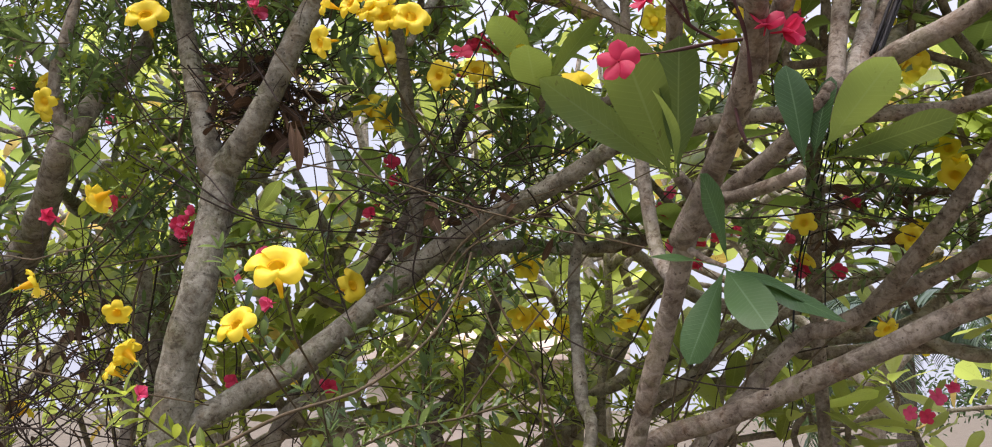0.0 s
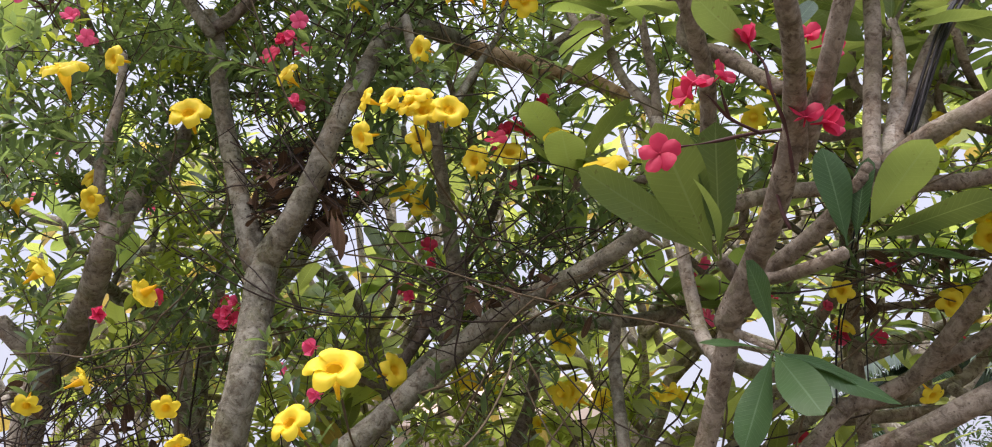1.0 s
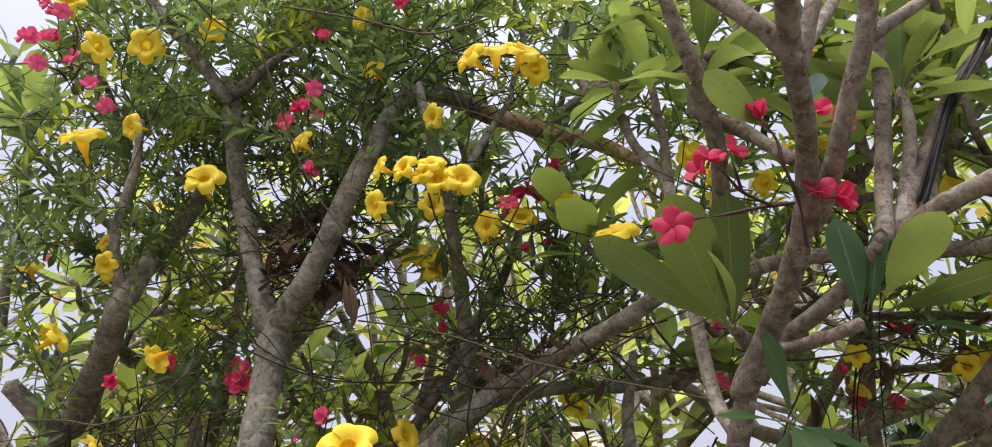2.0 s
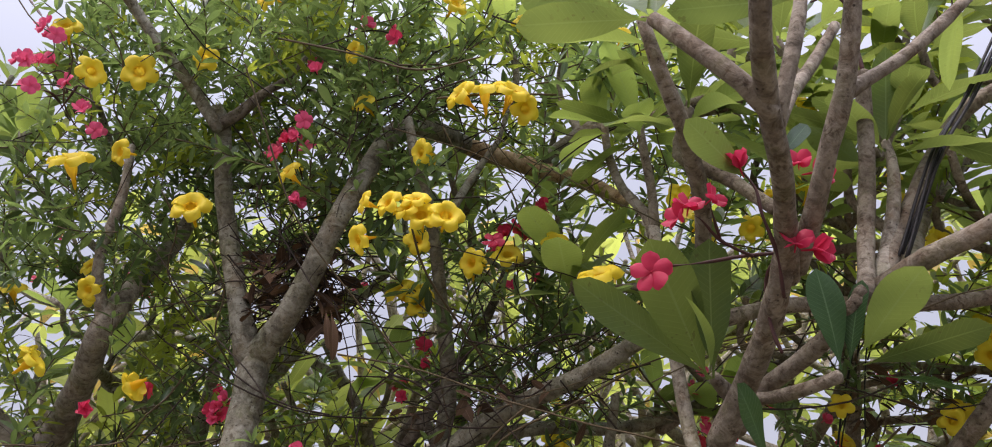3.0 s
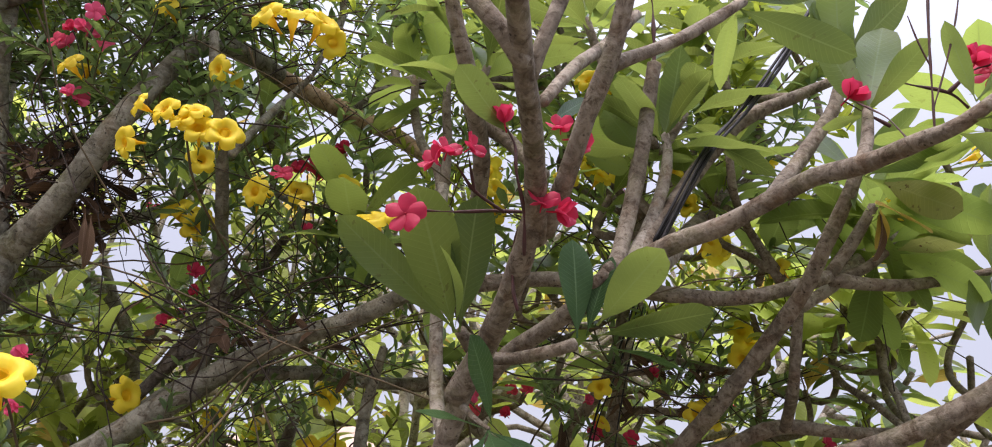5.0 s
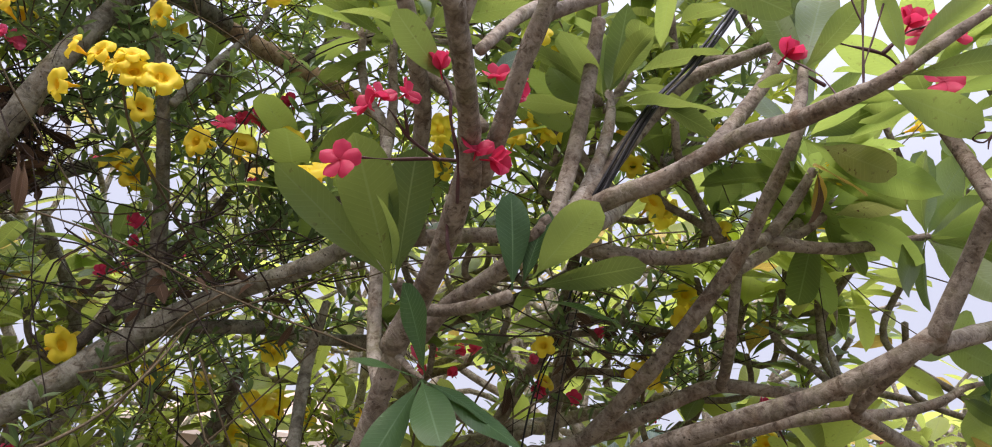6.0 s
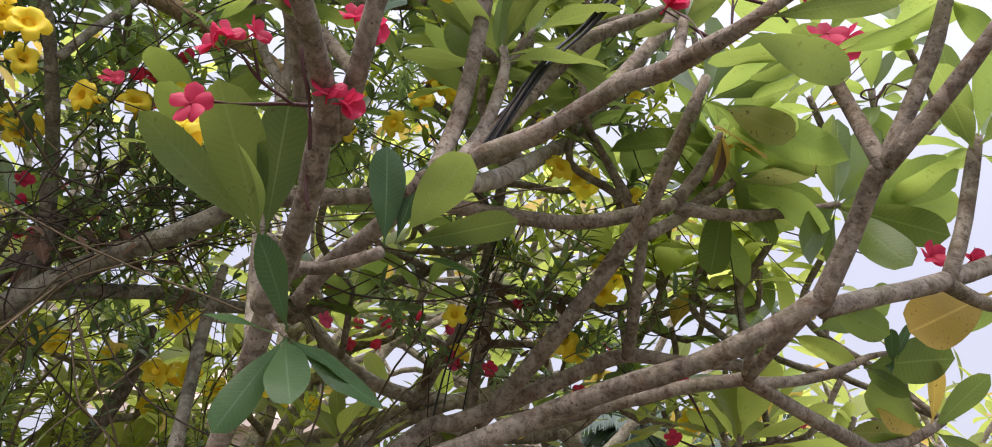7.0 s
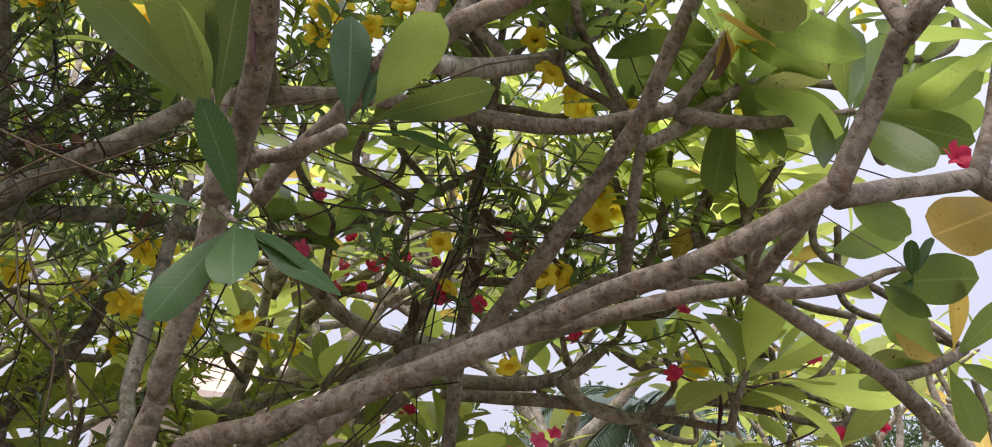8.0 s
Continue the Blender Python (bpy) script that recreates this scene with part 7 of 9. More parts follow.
trumpet(vine, (0.507, 3.200, 1.917), (-0.2, -0.8, 0.1), 0.061)
trumpet(vine, (-0.193, 2.700, 1.955), (-0.2, -0.8, 0.1), 0.082)
trumpet(vine, (-0.135, 3.000, 1.965), (-0.2, -0.8, 0.1), 0.063)
trumpet(vine, (0.018, 3.000, 1.835), (-0.2, -0.8, 0.1), 0.063)
trumpet(vine, (-1.028, 2.020, 2.375), (-0.2, -0.8, -0.4), 0.068)
trumpet(vine, (-0.977, 2.420, 1.762), (-0.6, 0.3, 0.7), 0.080)
trumpet(vine, (-1.180, 2.320, 1.644), (0.5, 0.4, 0.6), 0.066)
trumpet(vine, (0.135, 2.900, 1.930), (-0.2, -0.8, 0.1), 0.094)
trumpet(vine, (-0.367, 2.520, 1.987), (-0.2, -0.8, 0.1), 0.072)
trumpet(vine, (0.106, 2.900, 2.106), (-0.2, -0.8, 0.1), 0.103)
trumpet(vine, (1.135, 2.400, 2.077), (-0.2, -0.8, 0.1), 0.073)
star(middle_tree, (0.313, 1.388, 2.175), (-0.3, -0.9, 0.1), 0.058, 0)
star(middle_tree, (0.348, 1.280, 2.224), (-0.7, -0.5, 0.2), 0.043, 1)
star(middle_tree, (0.365, 1.280, 2.241), (0.2, -0.6, 0.7), 0.046, 1)
star(middle_tree, (0.400, 1.280, 2.253), (0.7, -0.5, 0.4), 0.043, 1)
star(middle_tree, (0.447, 1.280, 2.303), (-0.3, -0.2, 0.9), 0.052, 2)
star(middle_tree, (0.534, 1.280, 2.307), (-0.2, -0.7, 0.5), 0.041, 1)
star(middle_tree, (0.554, 1.280, 2.291), (0.9, -0.5, 0.0), 0.056, 2)
star(middle_tree, (0.515, 1.280, 2.178), (0.0, -0.7, 0.6), 0.051, 1)
star(middle_tree, (0.538, 1.280, 2.168), (0.9, -0.5, -0.1), 0.056, 2)
stalk(middle_tree, [(0.498, 1.340, 2.185), (0.449, 1.360, 2.188), (0.393, 1.380, 2.186), (0.320, 1.400, 2.187)], 0.0040)
stalk(middle_tree, [(0.466, 1.350, 2.184), (0.415, 1.320, 2.201), (0.381, 1.290, 2.227), (0.358, 1.280, 2.231)], 0.0040)
stalk(middle_tree, [(0.501, 1.330, 2.111), (0.491, 1.300, 2.171), (0.472, 1.280, 2.225), (0.467, 1.280, 2.266), (0.451, 1.280, 2.296)], 0.0035)
stalk(middle_tree, [(0.415, 1.320, 2.199), (0.405, 1.300, 2.225), (0.397, 1.280, 2.246)], 0.0040)
stalk(middle_tree, [(0.505, 1.360, 2.186), (0.494, 1.400, 2.163), (0.495, 1.420, 2.117), (0.500, 1.420, 2.075), (0.509, 1.420, 2.047)], 0.0045)
star(left_tree, (0.013, 2.150, 2.529), (-0.2, -0.7, 0.5), 0.053, 2)
star(left_tree, (0.042, 2.150, 2.546), (0.8, -0.7, 0.5), 0.053, 0)
star(left_tree, (0.078, 2.150, 2.530), (-0.8, -0.7, 0.5), 0.053, 0)
star(left_tree, (0.116, 2.150, 2.600), (-0.5, -0.7, 0.5), 0.053, 2)
star(left_tree, (-0.006, 2.010, 2.465), (0.0, -0.7, 0.5), 0.049, 0)
stalk(left_tree, [(0.032, 2.200, 2.359), (0.039, 2.180, 2.438), (0.032, 2.150, 2.523)], 0.0040)
stalk(left_tree, [(0.039, 2.180, 2.438), (0.093, 2.160, 2.481), (0.115, 2.150, 2.573)], 0.0040)
star(left_tree, (-0.570, 2.160, 2.900), (0.8, -0.7, 0.4), 0.054, 2, True)
star(left_tree, (-0.593, 2.160, 2.845), (0.5, -0.7, 0.4), 0.054, 1, True)
star(left_tree, (-0.545, 2.160, 2.819), (-0.2, -0.7, 0.4), 0.054, 0, True)
star(left_tree, (-0.634, 2.160, 2.804), (-0.5, -0.7, 0.4), 0.054, 1, True)
star(left_tree, (-0.526, 2.060, 2.609), (0.8, -0.7, 0.4), 0.050, 1, True)
star(left_tree, (-0.503, 2.060, 3.004), (0.0, -0.7, 0.4), 0.053, 2, True)
star(left_tree, (-0.377, 2.060, 3.131), (-0.5, -0.7, 0.4), 0.054, 0, True)
star(left_tree, (-0.291, 2.060, 3.099), (0.8, -0.7, 0.4), 0.054, 2, True)
star(left_tree, (0.834, 2.200, 2.812), (0.2, -0.7, 0.4), 0.051, 2, True)
star(left_tree, (0.881, 2.300, 2.668), (-0.5, -0.7, 0.4), 0.052, 2, True)
star(far_left_tree, (-1.329, 2.060, 3.201), (-0.2, -0.7, 0.4), 0.054, 1, True)
star(far_left_tree, (-1.295, 2.060, 3.156), (-0.5, -0.7, 0.4), 0.053, 2, True)
star(far_left_tree, (-1.368, 2.060, 3.088), (0.5, -0.7, 0.4), 0.053, 1, True)
star(far_left_tree, (-1.319, 2.060, 3.085), (-0.2, -0.7, 0.4), 0.052, 0, True)
star(far_left_tree, (-1.278, 2.060, 3.070), (-0.5, -0.7, 0.4), 0.052, 2, True)
star(far_left_tree, (-1.340, 2.060, 2.997), (0.0, -0.7, 0.4), 0.052, 1, True)
star(far_left_tree, (-1.227, 2.060, 3.001), (-0.8, -0.7, 0.4), 0.051, 1, True)
star(far_left_tree, (-1.164, 2.060, 2.913), (0.2, -0.7, 0.4), 0.050, 1, True)
star(far_left_tree, (-1.111, 2.060, 2.845), (0.5, -0.7, 0.4), 0.050, 0, True)
stalk(far_left_tree, [(-1.309, 2.250, 3.006), (-1.331, 2.220, 3.056), (-1.413, 2.200, 3.171)], 0.0040)
stalk(far_left_tree, [(-1.331, 2.220, 3.056), (-1.332, 2.200, 3.177), (-1.402, 2.200, 3.273)], 0.0040)
star(back_tree, (-1.751, 2.860, 2.833), (-0.8, -0.7, 0.4), 0.056, 1)
star(back_tree, (-1.699, 2.860, 2.843), (-0.5, -0.7, 0.4), 0.056, 0)
star(back_tree, (-1.746, 2.860, 2.687), (0.2, -0.7, 0.4), 0.055, 0)
star(back_tree, (-1.872, 2.860, 2.763), (-0.5, -0.7, 0.4), 0.055, 1, True)
star(back_tree, (-1.661, 2.860, 2.744), (-0.2, -0.7, 0.4), 0.055, 1)
star(back_tree, (-1.396, 2.860, 2.665), (-0.2, -0.7, 0.4), 0.054, 2, True)
star(back_tree, (-1.316, 2.860, 2.604), (0.2, -0.7, 0.4), 0.054, 2, True)
star(back_tree, (-1.010, 2.860, 2.265), (-0.8, -0.7, 0.4), 0.051, 2)
star(back_tree, (-1.013, 2.860, 2.202), (-0.2, -0.7, 0.4), 0.050, 1, True)
star(back_tree, (-0.983, 2.860, 2.223), (0.0, -0.7, 0.4), 0.050, 0)
star(back_tree, (-1.022, 2.860, 2.182), (0.2, -0.7, 0.4), 0.050, 1)
star(back_tree, (-1.487, 2.860, 2.252), (-0.2, -0.7, 0.4), 0.052, 1, True)
star(back_tree, (-1.264, 2.860, 2.334), (-0.2, -0.7, 0.4), 0.052, 0)
star(back_tree, (-0.417, 2.860, 2.266), (-0.2, -0.7, 0.4), 0.050, 2, True)
star(back_tree, (-0.555, 2.860, 2.617), (0.0, -0.7, 0.4), 0.053, 0)
star(back_tree, (-0.338, 2.860, 2.434), (-0.8, -0.7, 0.4), 0.051, 0, True)
star(back_tree, (-0.304, 2.860, 2.380), (-0.5, -0.7, 0.4), 0.050, 2)
star(back_tree, (-0.390, 2.860, 2.287), (-0.5, -0.7, 0.4), 0.050, 0)
star(middle_tree, (1.026, 1.318, 2.457), (0.4, -0.6, 0.6), 0.060, 2)
star(middle_tree, (1.269, 1.250, 2.519), (0.2, -0.7, 0.4), 0.058, 1)
star(middle_tree, (1.239, 1.250, 2.501), (-0.8, -0.7, 0.4), 0.058, 0)
star(middle_tree, (1.292, 1.250, 2.518), (0.0, -0.7, 0.4), 0.058, 0)
star(middle_tree, (1.270, 1.250, 2.418), (-0.2, -0.7, 0.4), 0.057, 0)
star(middle_tree, (1.211, 1.250, 2.513), (0.0, -0.7, 0.4), 0.058, 2)
stalk(middle_tree, [(1.228, 1.300, 2.460), (1.181, 1.280, 2.470), (1.124, 1.300, 2.488), (1.095, 1.300, 2.494)], 0.0040)
stalk(middle_tree, [(1.181, 1.280, 2.470), (1.217, 1.260, 2.508), (1.263, 1.250, 2.524)], 0.0040)
stalk(middle_tree, [(1.099, 1.320, 2.415), (1.064, 1.330, 2.438), (1.018, 1.318, 2.449)], 0.0040)
star(back_tree, (0.625, 3.200, 2.347), (-0.2, -0.7, 0.4), 0.055, 1)
star(back_tree, (0.762, 3.200, 2.271), (-0.5, -0.7, 0.4), 0.055, 2)
star(back_tree, (0.621, 3.200, 2.207), (0.8, -0.7, 0.4), 0.054, 0)
star(back_tree, (1.253, 3.200, 2.348), (-0.5, -0.7, 0.4), 0.057, 2)
star(back_tree, (0.597, 3.200, 2.136), (0.5, -0.7, 0.4), 0.054, 0)
star(back_tree, (1.529, 3.200, 2.252), (0.8, -0.7, 0.4), 0.057, 1)
star(back_tree, (0.711, 3.200, 2.218), (0.2, -0.7, 0.4), 0.054, 1)
star(back_tree, (0.646, 3.000, 2.254), (-0.8, -0.7, 0.4), 0.054, 2)
star(back_tree, (0.754, 3.000, 2.193), (-0.5, -0.7, 0.4), 0.054, 1)
star(back_tree, (0.802, 3.000, 2.215), (0.5, -0.7, 0.4), 0.054, 2)
star(back_tree, (0.700, 3.100, 2.114), (-0.5, -0.7, 0.4), 0.055, 2)
star(back_tree, (1.182, 3.000, 2.328), (0.8, -0.7, 0.4), 0.056, 0)
star(back_tree, (1.490, 2.400, 1.871), (-0.5, -0.7, 0.4), 0.043, 0)
star(back_tree, (1.873, 2.400, 1.955), (-0.8, -0.7, 0.4), 0.045, 1)
star(back_tree, (2.005, 2.500, 1.778), (-0.8, -0.7, 0.4), 0.046, 1)
star(back_tree, (2.136, 2.500, 1.809), (-0.8, -0.7, 0.4), 0.046, 2)
star(back_tree, (0.899, 3.200, 1.761), (-0.5, -0.7, 0.4), 0.056, 0)
star(back_tree, (-0.221, 3.000, 2.176), (0.2, -0.7, 0.4), 0.051, 2)
star(back_tree, (-0.270, 3.000, 2.382), (0.2, -0.7, 0.4), 0.053, 2)
star(back_tree, (-0.062, 2.600, 2.642), (-0.5, -0.7, 0.4), 0.047, 1)
star(back_tree, (-0.012, 2.600, 2.526), (-0.2, -0.7, 0.4), 0.046, 1)
star(back_tree, (0.076, 2.600, 2.543), (-0.5, -0.7, 0.4), 0.047, 2)
star(back_tree, (1.500, 2.400, 2.034), (0.2, -0.7, 0.4), 0.044, 1)
star(back_tree, (1.387, 3.000, 2.035), (-0.8, -0.7, 0.4), 0.055, 1)
stalk(back_tree, [(1.657, 2.500, 1.738), (1.623, 2.420, 1.842), (1.554, 2.400, 1.960), (1.509, 2.400, 2.019)], 0.0050)
stalk(back_tree, [(1.623, 2.420, 1.854), (1.720, 2.400, 1.868), (1.797, 2.400, 1.901), (1.868, 2.400, 1.948)], 0.0040)
stalk(back_tree, [(1.623, 2.420, 1.850), (1.550, 2.400, 1.855), (1.499, 2.400, 1.869)], 0.0040)
stalk(back_tree, [(1.772, 2.500, 1.716), (1.896, 2.500, 1.765), (1.969, 2.500, 1.815)], 0.0040)
stalk(back_tree, [(1.878, 2.500, 1.763), (1.842, 2.500, 1.809), (1.833, 2.500, 1.841)], 0.0040)
stalk(right_tree, [(1.502, 1.370, 2.420), (1.445, 1.350, 2.413), (1.422, 1.340, 2.386), (1.403, 1.340, 2.369), (1.384, 1.340, 2.372), (1.383, 1.330, 2.377), (1.402, 1.330, 2.385)], 0.0026, "withered curling flower stalk")
stalk(right_tree, [(1.422, 1.340, 2.386), (1.415, 1.340, 2.373), (1.412, 1.340, 2.358)], 0.0022)
stalk(right_tree, [(1.454, 1.350, 2.414), (1.433, 1.340, 2.395), (1.433, 1.350, 2.384)], 0.0022)
star(right_tree, (1.456, 1.500, 2.580), (0.4, -0.6, -0.3), 0.069, 1)
star(right_tree, (1.767, 1.700, 2.241), (0, -0.8, 0.2), 0.059, 1)
star(right_tree, (1.863, 1.700, 2.246), (0, -0.8, 0.2), 0.054, 2)
part("stem", to_mesh("stem", *tube([(-0.351, 1.500, 1.574, 0.0027), (-0.230, 1.500, 1.634, 0.0027), (-0.129, 1.550, 1.669, 0.0027), (-0.054, 1.600, 1.724, 0.0027), (-0.006, 1.650, 1.782, 0.0027), (0.028, 1.750, 1.875, 0.0027), (0.030, 1.900, 1.964, 0.0027)], 6, 0.03, 0.2, 1, 0.3), VINE_STEM), vine)
part("stem", to_mesh("stem", *tube([(-0.196, 2.200, 2.481, 0.0022), (-0.085, 2.200, 2.544, 0.0022), (0.091, 2.200, 2.633, 0.0022), (0.257, 2.200, 2.724, 0.0022), (0.380, 2.200, 2.814, 0.0022)], 6, 0.03, 0.2, 1, 0.3), VINE_STEM), vine)
part("stem", to_mesh("stem", *tube([(-0.162, 2.200, 2.469, 0.0020), (-0.066, 2.200, 2.530, 0.0020), (0.110, 2.200, 2.614, 0.0020), (0.277, 2.200, 2.703, 0.0020)], 6, 0.03, 0.2, 1, 0.3), VINE_STEM), vine)
part("stem", to_mesh("stem", *tube([(-0.984, 1.900, 1.737, 0.0022), (-0.811, 1.900, 1.703, 0.0022), (-0.695, 1.950, 1.677, 0.0022), (-0.559, 2.000, 1.650, 0.0022)], 6, 0.03, 0.2, 1, 0.3), VINE_STEM), vine)
part("stem", to_mesh("stem", *tube([(-0.137, 2.100, 1.775, 0.0027), (-0.061, 2.050, 1.884, 0.0027), (0.015, 2.000, 1.992, 0.0027), (0.171, 1.980, 2.064, 0.0027), (0.306, 1.950, 2.132, 0.0027)], 6, 0.03, 0.2, 1, 0.3), VINE_STEM), vine)
part("stem", to_mesh("stem", *tube([(-0.211, 2.100, 1.872, 0.0027), (-0.091, 2.050, 1.907, 0.0027), (-0.000, 2.000, 2.004, 0.0027), (0.076, 2.000, 2.069, 0.0027)], 6, 0.03, 0.2, 1, 0.3), VINE_STEM), vine)
part("stem", to_mesh("stem", *tube([(-0.515, 1.800, 2.933, 0.0025), (-0.322, 1.800, 2.877, 0.0025), (-0.166, 1.800, 2.824, 0.0025), (-0.016, 1.800, 2.850, 0.0025)], 6, 0.03, 0.2, 1, 0.3), VINE_STEM), vine)
part("stem", to_mesh("stem", *tube([(-0.118, 1.800, 2.745, 0.0025), (0.029, 1.800, 2.749, 0.0025), (0.159, 1.850, 2.767, 0.0025)], 6, 0.03, 0.2, 1, 0.3), VINE_STEM), vine)
part("stem", to_mesh("stem", *tube([(0.442, 2.300, 2.300, 0.0022), (0.569, 2.300, 2.257, 0.0022), (0.752, 2.300, 2.247, 0.0022), (0.936, 2.300, 2.270, 0.0022), (1.098, 2.300, 2.247, 0.0022)], 6, 0.03, 0.2, 1, 0.3), VINE_STEM), vine)
part("stem", to_mesh("stem", *tube([(0.497, 2.400, 2.214, 0.0020), (0.705, 2.400, 2.182, 0.0020), (0.967, 2.400, 2.139, 0.0020), (1.170, 2.400, 2.070, 0.0020)], 6, 0.03, 0.2, 1, 0.3), VINE_STEM), vine)
part("stem", to_mesh("stem", *tube([(-0.039, 2.000, 1.562, 0.0022), (0.056, 2.000, 1.703, 0.0022), (0.164, 2.100, 1.849, 0.0022), (0.284, 2.100, 1.995, 0.0022)], 6, 0.03, 0.2, 1, 0.3), VINE_STEM), vine)
part("stem", to_mesh("stem", *tube([(0.177, 2.000, 1.562, 0.0022), (0.165, 2.000, 1.702, 0.0022), (0.097, 2.000, 1.757, 0.0022), (0.003, 2.100, 1.954, 0.0022)], 6, 0.03, 0.2, 1, 0.3), VINE_STEM), vine)
part("stem", to_mesh("stem", *tube([(0.048, 2.000, 1.929, 0.0027), (0.110, 2.000, 1.816, 0.0027), (0.167, 2.050, 1.702, 0.0027), (0.214, 2.100, 1.541, 0.0027)], 6, 0.03, 0.2, 1, 0.3), VINE_STEM), vine)
stalk(middle_tree, [(0.758, 1.570, 2.619), (0.754, 1.570, 2.707), (0.746, 1.570, 2.783), (0.720, 1.570, 2.807), (0.680, 1.570, 2.793)], 0.0045)
stalk(middle_tree, [(0.746, 1.570, 2.783), (0.780, 1.570, 2.806), (0.807, 1.570, 2.837)], 0.0050)
stalk(middle_tree, [(1.057, 1.140, 2.302), (1.059, 1.140, 2.387), (1.062, 1.140, 2.484), (1.069, 1.140, 2.600)], 0.0030)
stalk(middle_tree, [(1.057, 1.140, 2.345), (1.086, 1.140, 2.432), (1.108, 1.140, 2.512), (1.126, 1.140, 2.607)], 0.0030)
stalk(middle_tree, [(1.060, 1.140, 2.419), (1.043, 1.140, 2.460), (1.030, 1.140, 2.503)], 0.0030)
stalk(middle_tree, [(1.028, 1.150, 2.291), (1.025, 1.200, 2.356), (1.028, 1.250, 2.399), (1.030, 1.300, 2.439)], 0.0030)
star(left_tree, (-0.890, 1.860, 2.052), (0.6, -0.8, -0.2), 0.045, 2)
star(left_tree, (-0.852, 2.060, 2.127), (-0.4, -0.8, -0.2), 0.037, 0)
star(left_tree, (-0.712, 2.160, 2.102), (-0.2, -0.8, -0.2), 0.043, 2, True)
star(left_tree, (-0.699, 2.160, 2.080), (-0.2, -0.8, 0.4), 0.038, 0)
star(left_tree, (-0.720, 2.160, 2.070), (0.0, -0.8, -0.2), 0.038, 2, True)
star(left_tree, (-0.694, 2.160, 2.122), (-0.6, -0.8, 0.2), 0.038, 2, True)
star(left_tree, (-0.733, 2.160, 2.094), (0.0, -0.8, -0.2), 0.036, 1)
star(left_tree, (-0.394, 1.860, 1.958), (-0.4, -0.8, -0.2), 0.047, 2, True)
star(left_tree, (-0.383, 1.860, 1.857), (-0.6, -0.8, -0.2), 0.042, 2, True)
star(left_tree, (-0.498, 1.960, 1.926), (-0.6, -0.8, -0.2), 0.025, 0, True)
star(left_tree, (-0.217, 2.260, 2.266), (0.2, -0.8, 0.4), 0.046, 1)
star(left_tree, (-0.200, 2.260, 2.218), (-0.6, -0.8, 0.0), 0.040, 2)
star(left_tree, (-0.267, 2.260, 2.135), (-0.2, -0.8, 0.0), 0.034, 1)
star(left_tree, (-0.651, 1.860, 1.671), (0.6, -0.8, 0.4), 0.042, 2, True)
star(left_tree, (-0.360, 2.260, 1.694), (0.4, -0.8, 0.2), 0.038, 1)
star(left_tree, (-0.568, 2.160, 1.708), (-0.2, -0.8, -0.2), 0.037, 1)
star(left_tree, (-0.368, 2.260, 1.705), (-0.6, -0.8, -0.2), 0.030, 2, True)
star(back_tree, (0.523, 2.600, 2.207), (0.4, -0.8, 0.4), 0.050, 0)
star(back_tree, (0.529, 2.500, 2.079), (0.6, -0.8, 0.2), 0.042, 0, True)
star(back_tree, (0.869, 2.600, 2.110), (0.6, -0.8, 0.4), 0.043, 2, True)
star(back_tree, (0.905, 2.600, 2.031), (0.0, -0.8, -0.2), 0.049, 0)
star(back_tree, (0.895, 2.600, 2.019), (0.4, -0.8, 0.2), 0.043, 1, True)
star(back_tree, (1.008, 2.600, 2.019), (-0.6, -0.8, -0.2), 0.043, 0)
star(back_tree, (1.070, 2.600, 2.215), (-0.4, -0.8, 0.2), 0.035, 1)
star(back_tree, (1.194, 2.400, 1.696), (0.0, -0.8, -0.2), 0.043, 2, True)
star(back_tree, (1.160, 2.400, 1.669), (0.2, -0.8, 0.4), 0.041, 0, True)
star(back_tree, (1.090, 2.400, 1.629), (0.2, -0.8, -0.2), 0.035, 0, True)
star(back_tree, (1.130, 2.400, 1.620), (0.0, -0.8, -0.2), 0.035, 0)
star(back_tree, (0.540, 2.600, 2.260), (0.4, -0.8, -0.2), 0.038, 1, True)
trumpet(vine, (-1.067, 1.920, 2.174), (0.8, 0.1, 0.6), 0.084)
trumpet(vine, (-0.871, 2.020, 2.128), (-0.7, 0.2, -0.3), 0.077)
trumpet(vine, (-0.941, 1.920, 1.914), (0.8, 0.4, 0.4), 0.068)
trumpet(vine, (-0.745, 1.920, 1.846), (0.2, -0.5, -0.4), 0.061)
trumpet(vine, (-0.717, 1.920, 1.763), (-0.8, 0.3, 0.6), 0.067)
trumpet(vine, (-0.750, 1.920, 1.723), (-0.6, -0.5, 0.4), 0.051)
trumpet(vine, (-0.298, 2.220, 1.943), (0.8, -0.5, 0.2), 0.091)
trumpet(vine, (-0.111, 2.320, 1.913), (-0.2, -0.5, -0.6), 0.065)
trumpet(vine, (0.416, 2.600, 1.888), (0.4, -0.5, -0.6), 0.068)
trumpet(vine, (0.133, 2.600, 2.049), (0.8, -0.5, 0.0), 0.094)
trumpet(vine, (0.136, 2.600, 1.892), (-1.0, -0.5, 0.6), 0.092)
trumpet(vine, (0.104, 2.600, 1.899), (0.2, -0.5, 0.2), 0.080)
trumpet(vine, (0.917, 2.600, 2.058), (0.4, -0.5, 0.6), 0.071)
trumpet(vine, (1.192, 2.500, 2.111), (-0.4, -0.5, 0.2), 0.083)
trumpet(vine, (1.219, 2.500, 2.087), (0.6, -0.5, -0.4), 0.076)
trumpet(vine, (1.089, 2.500, 1.848), (0.2, -0.5, -0.6), 0.067)
trumpet(vine, (1.264, 2.400, 2.242), (-0.6, -0.5, -0.6), 0.092)
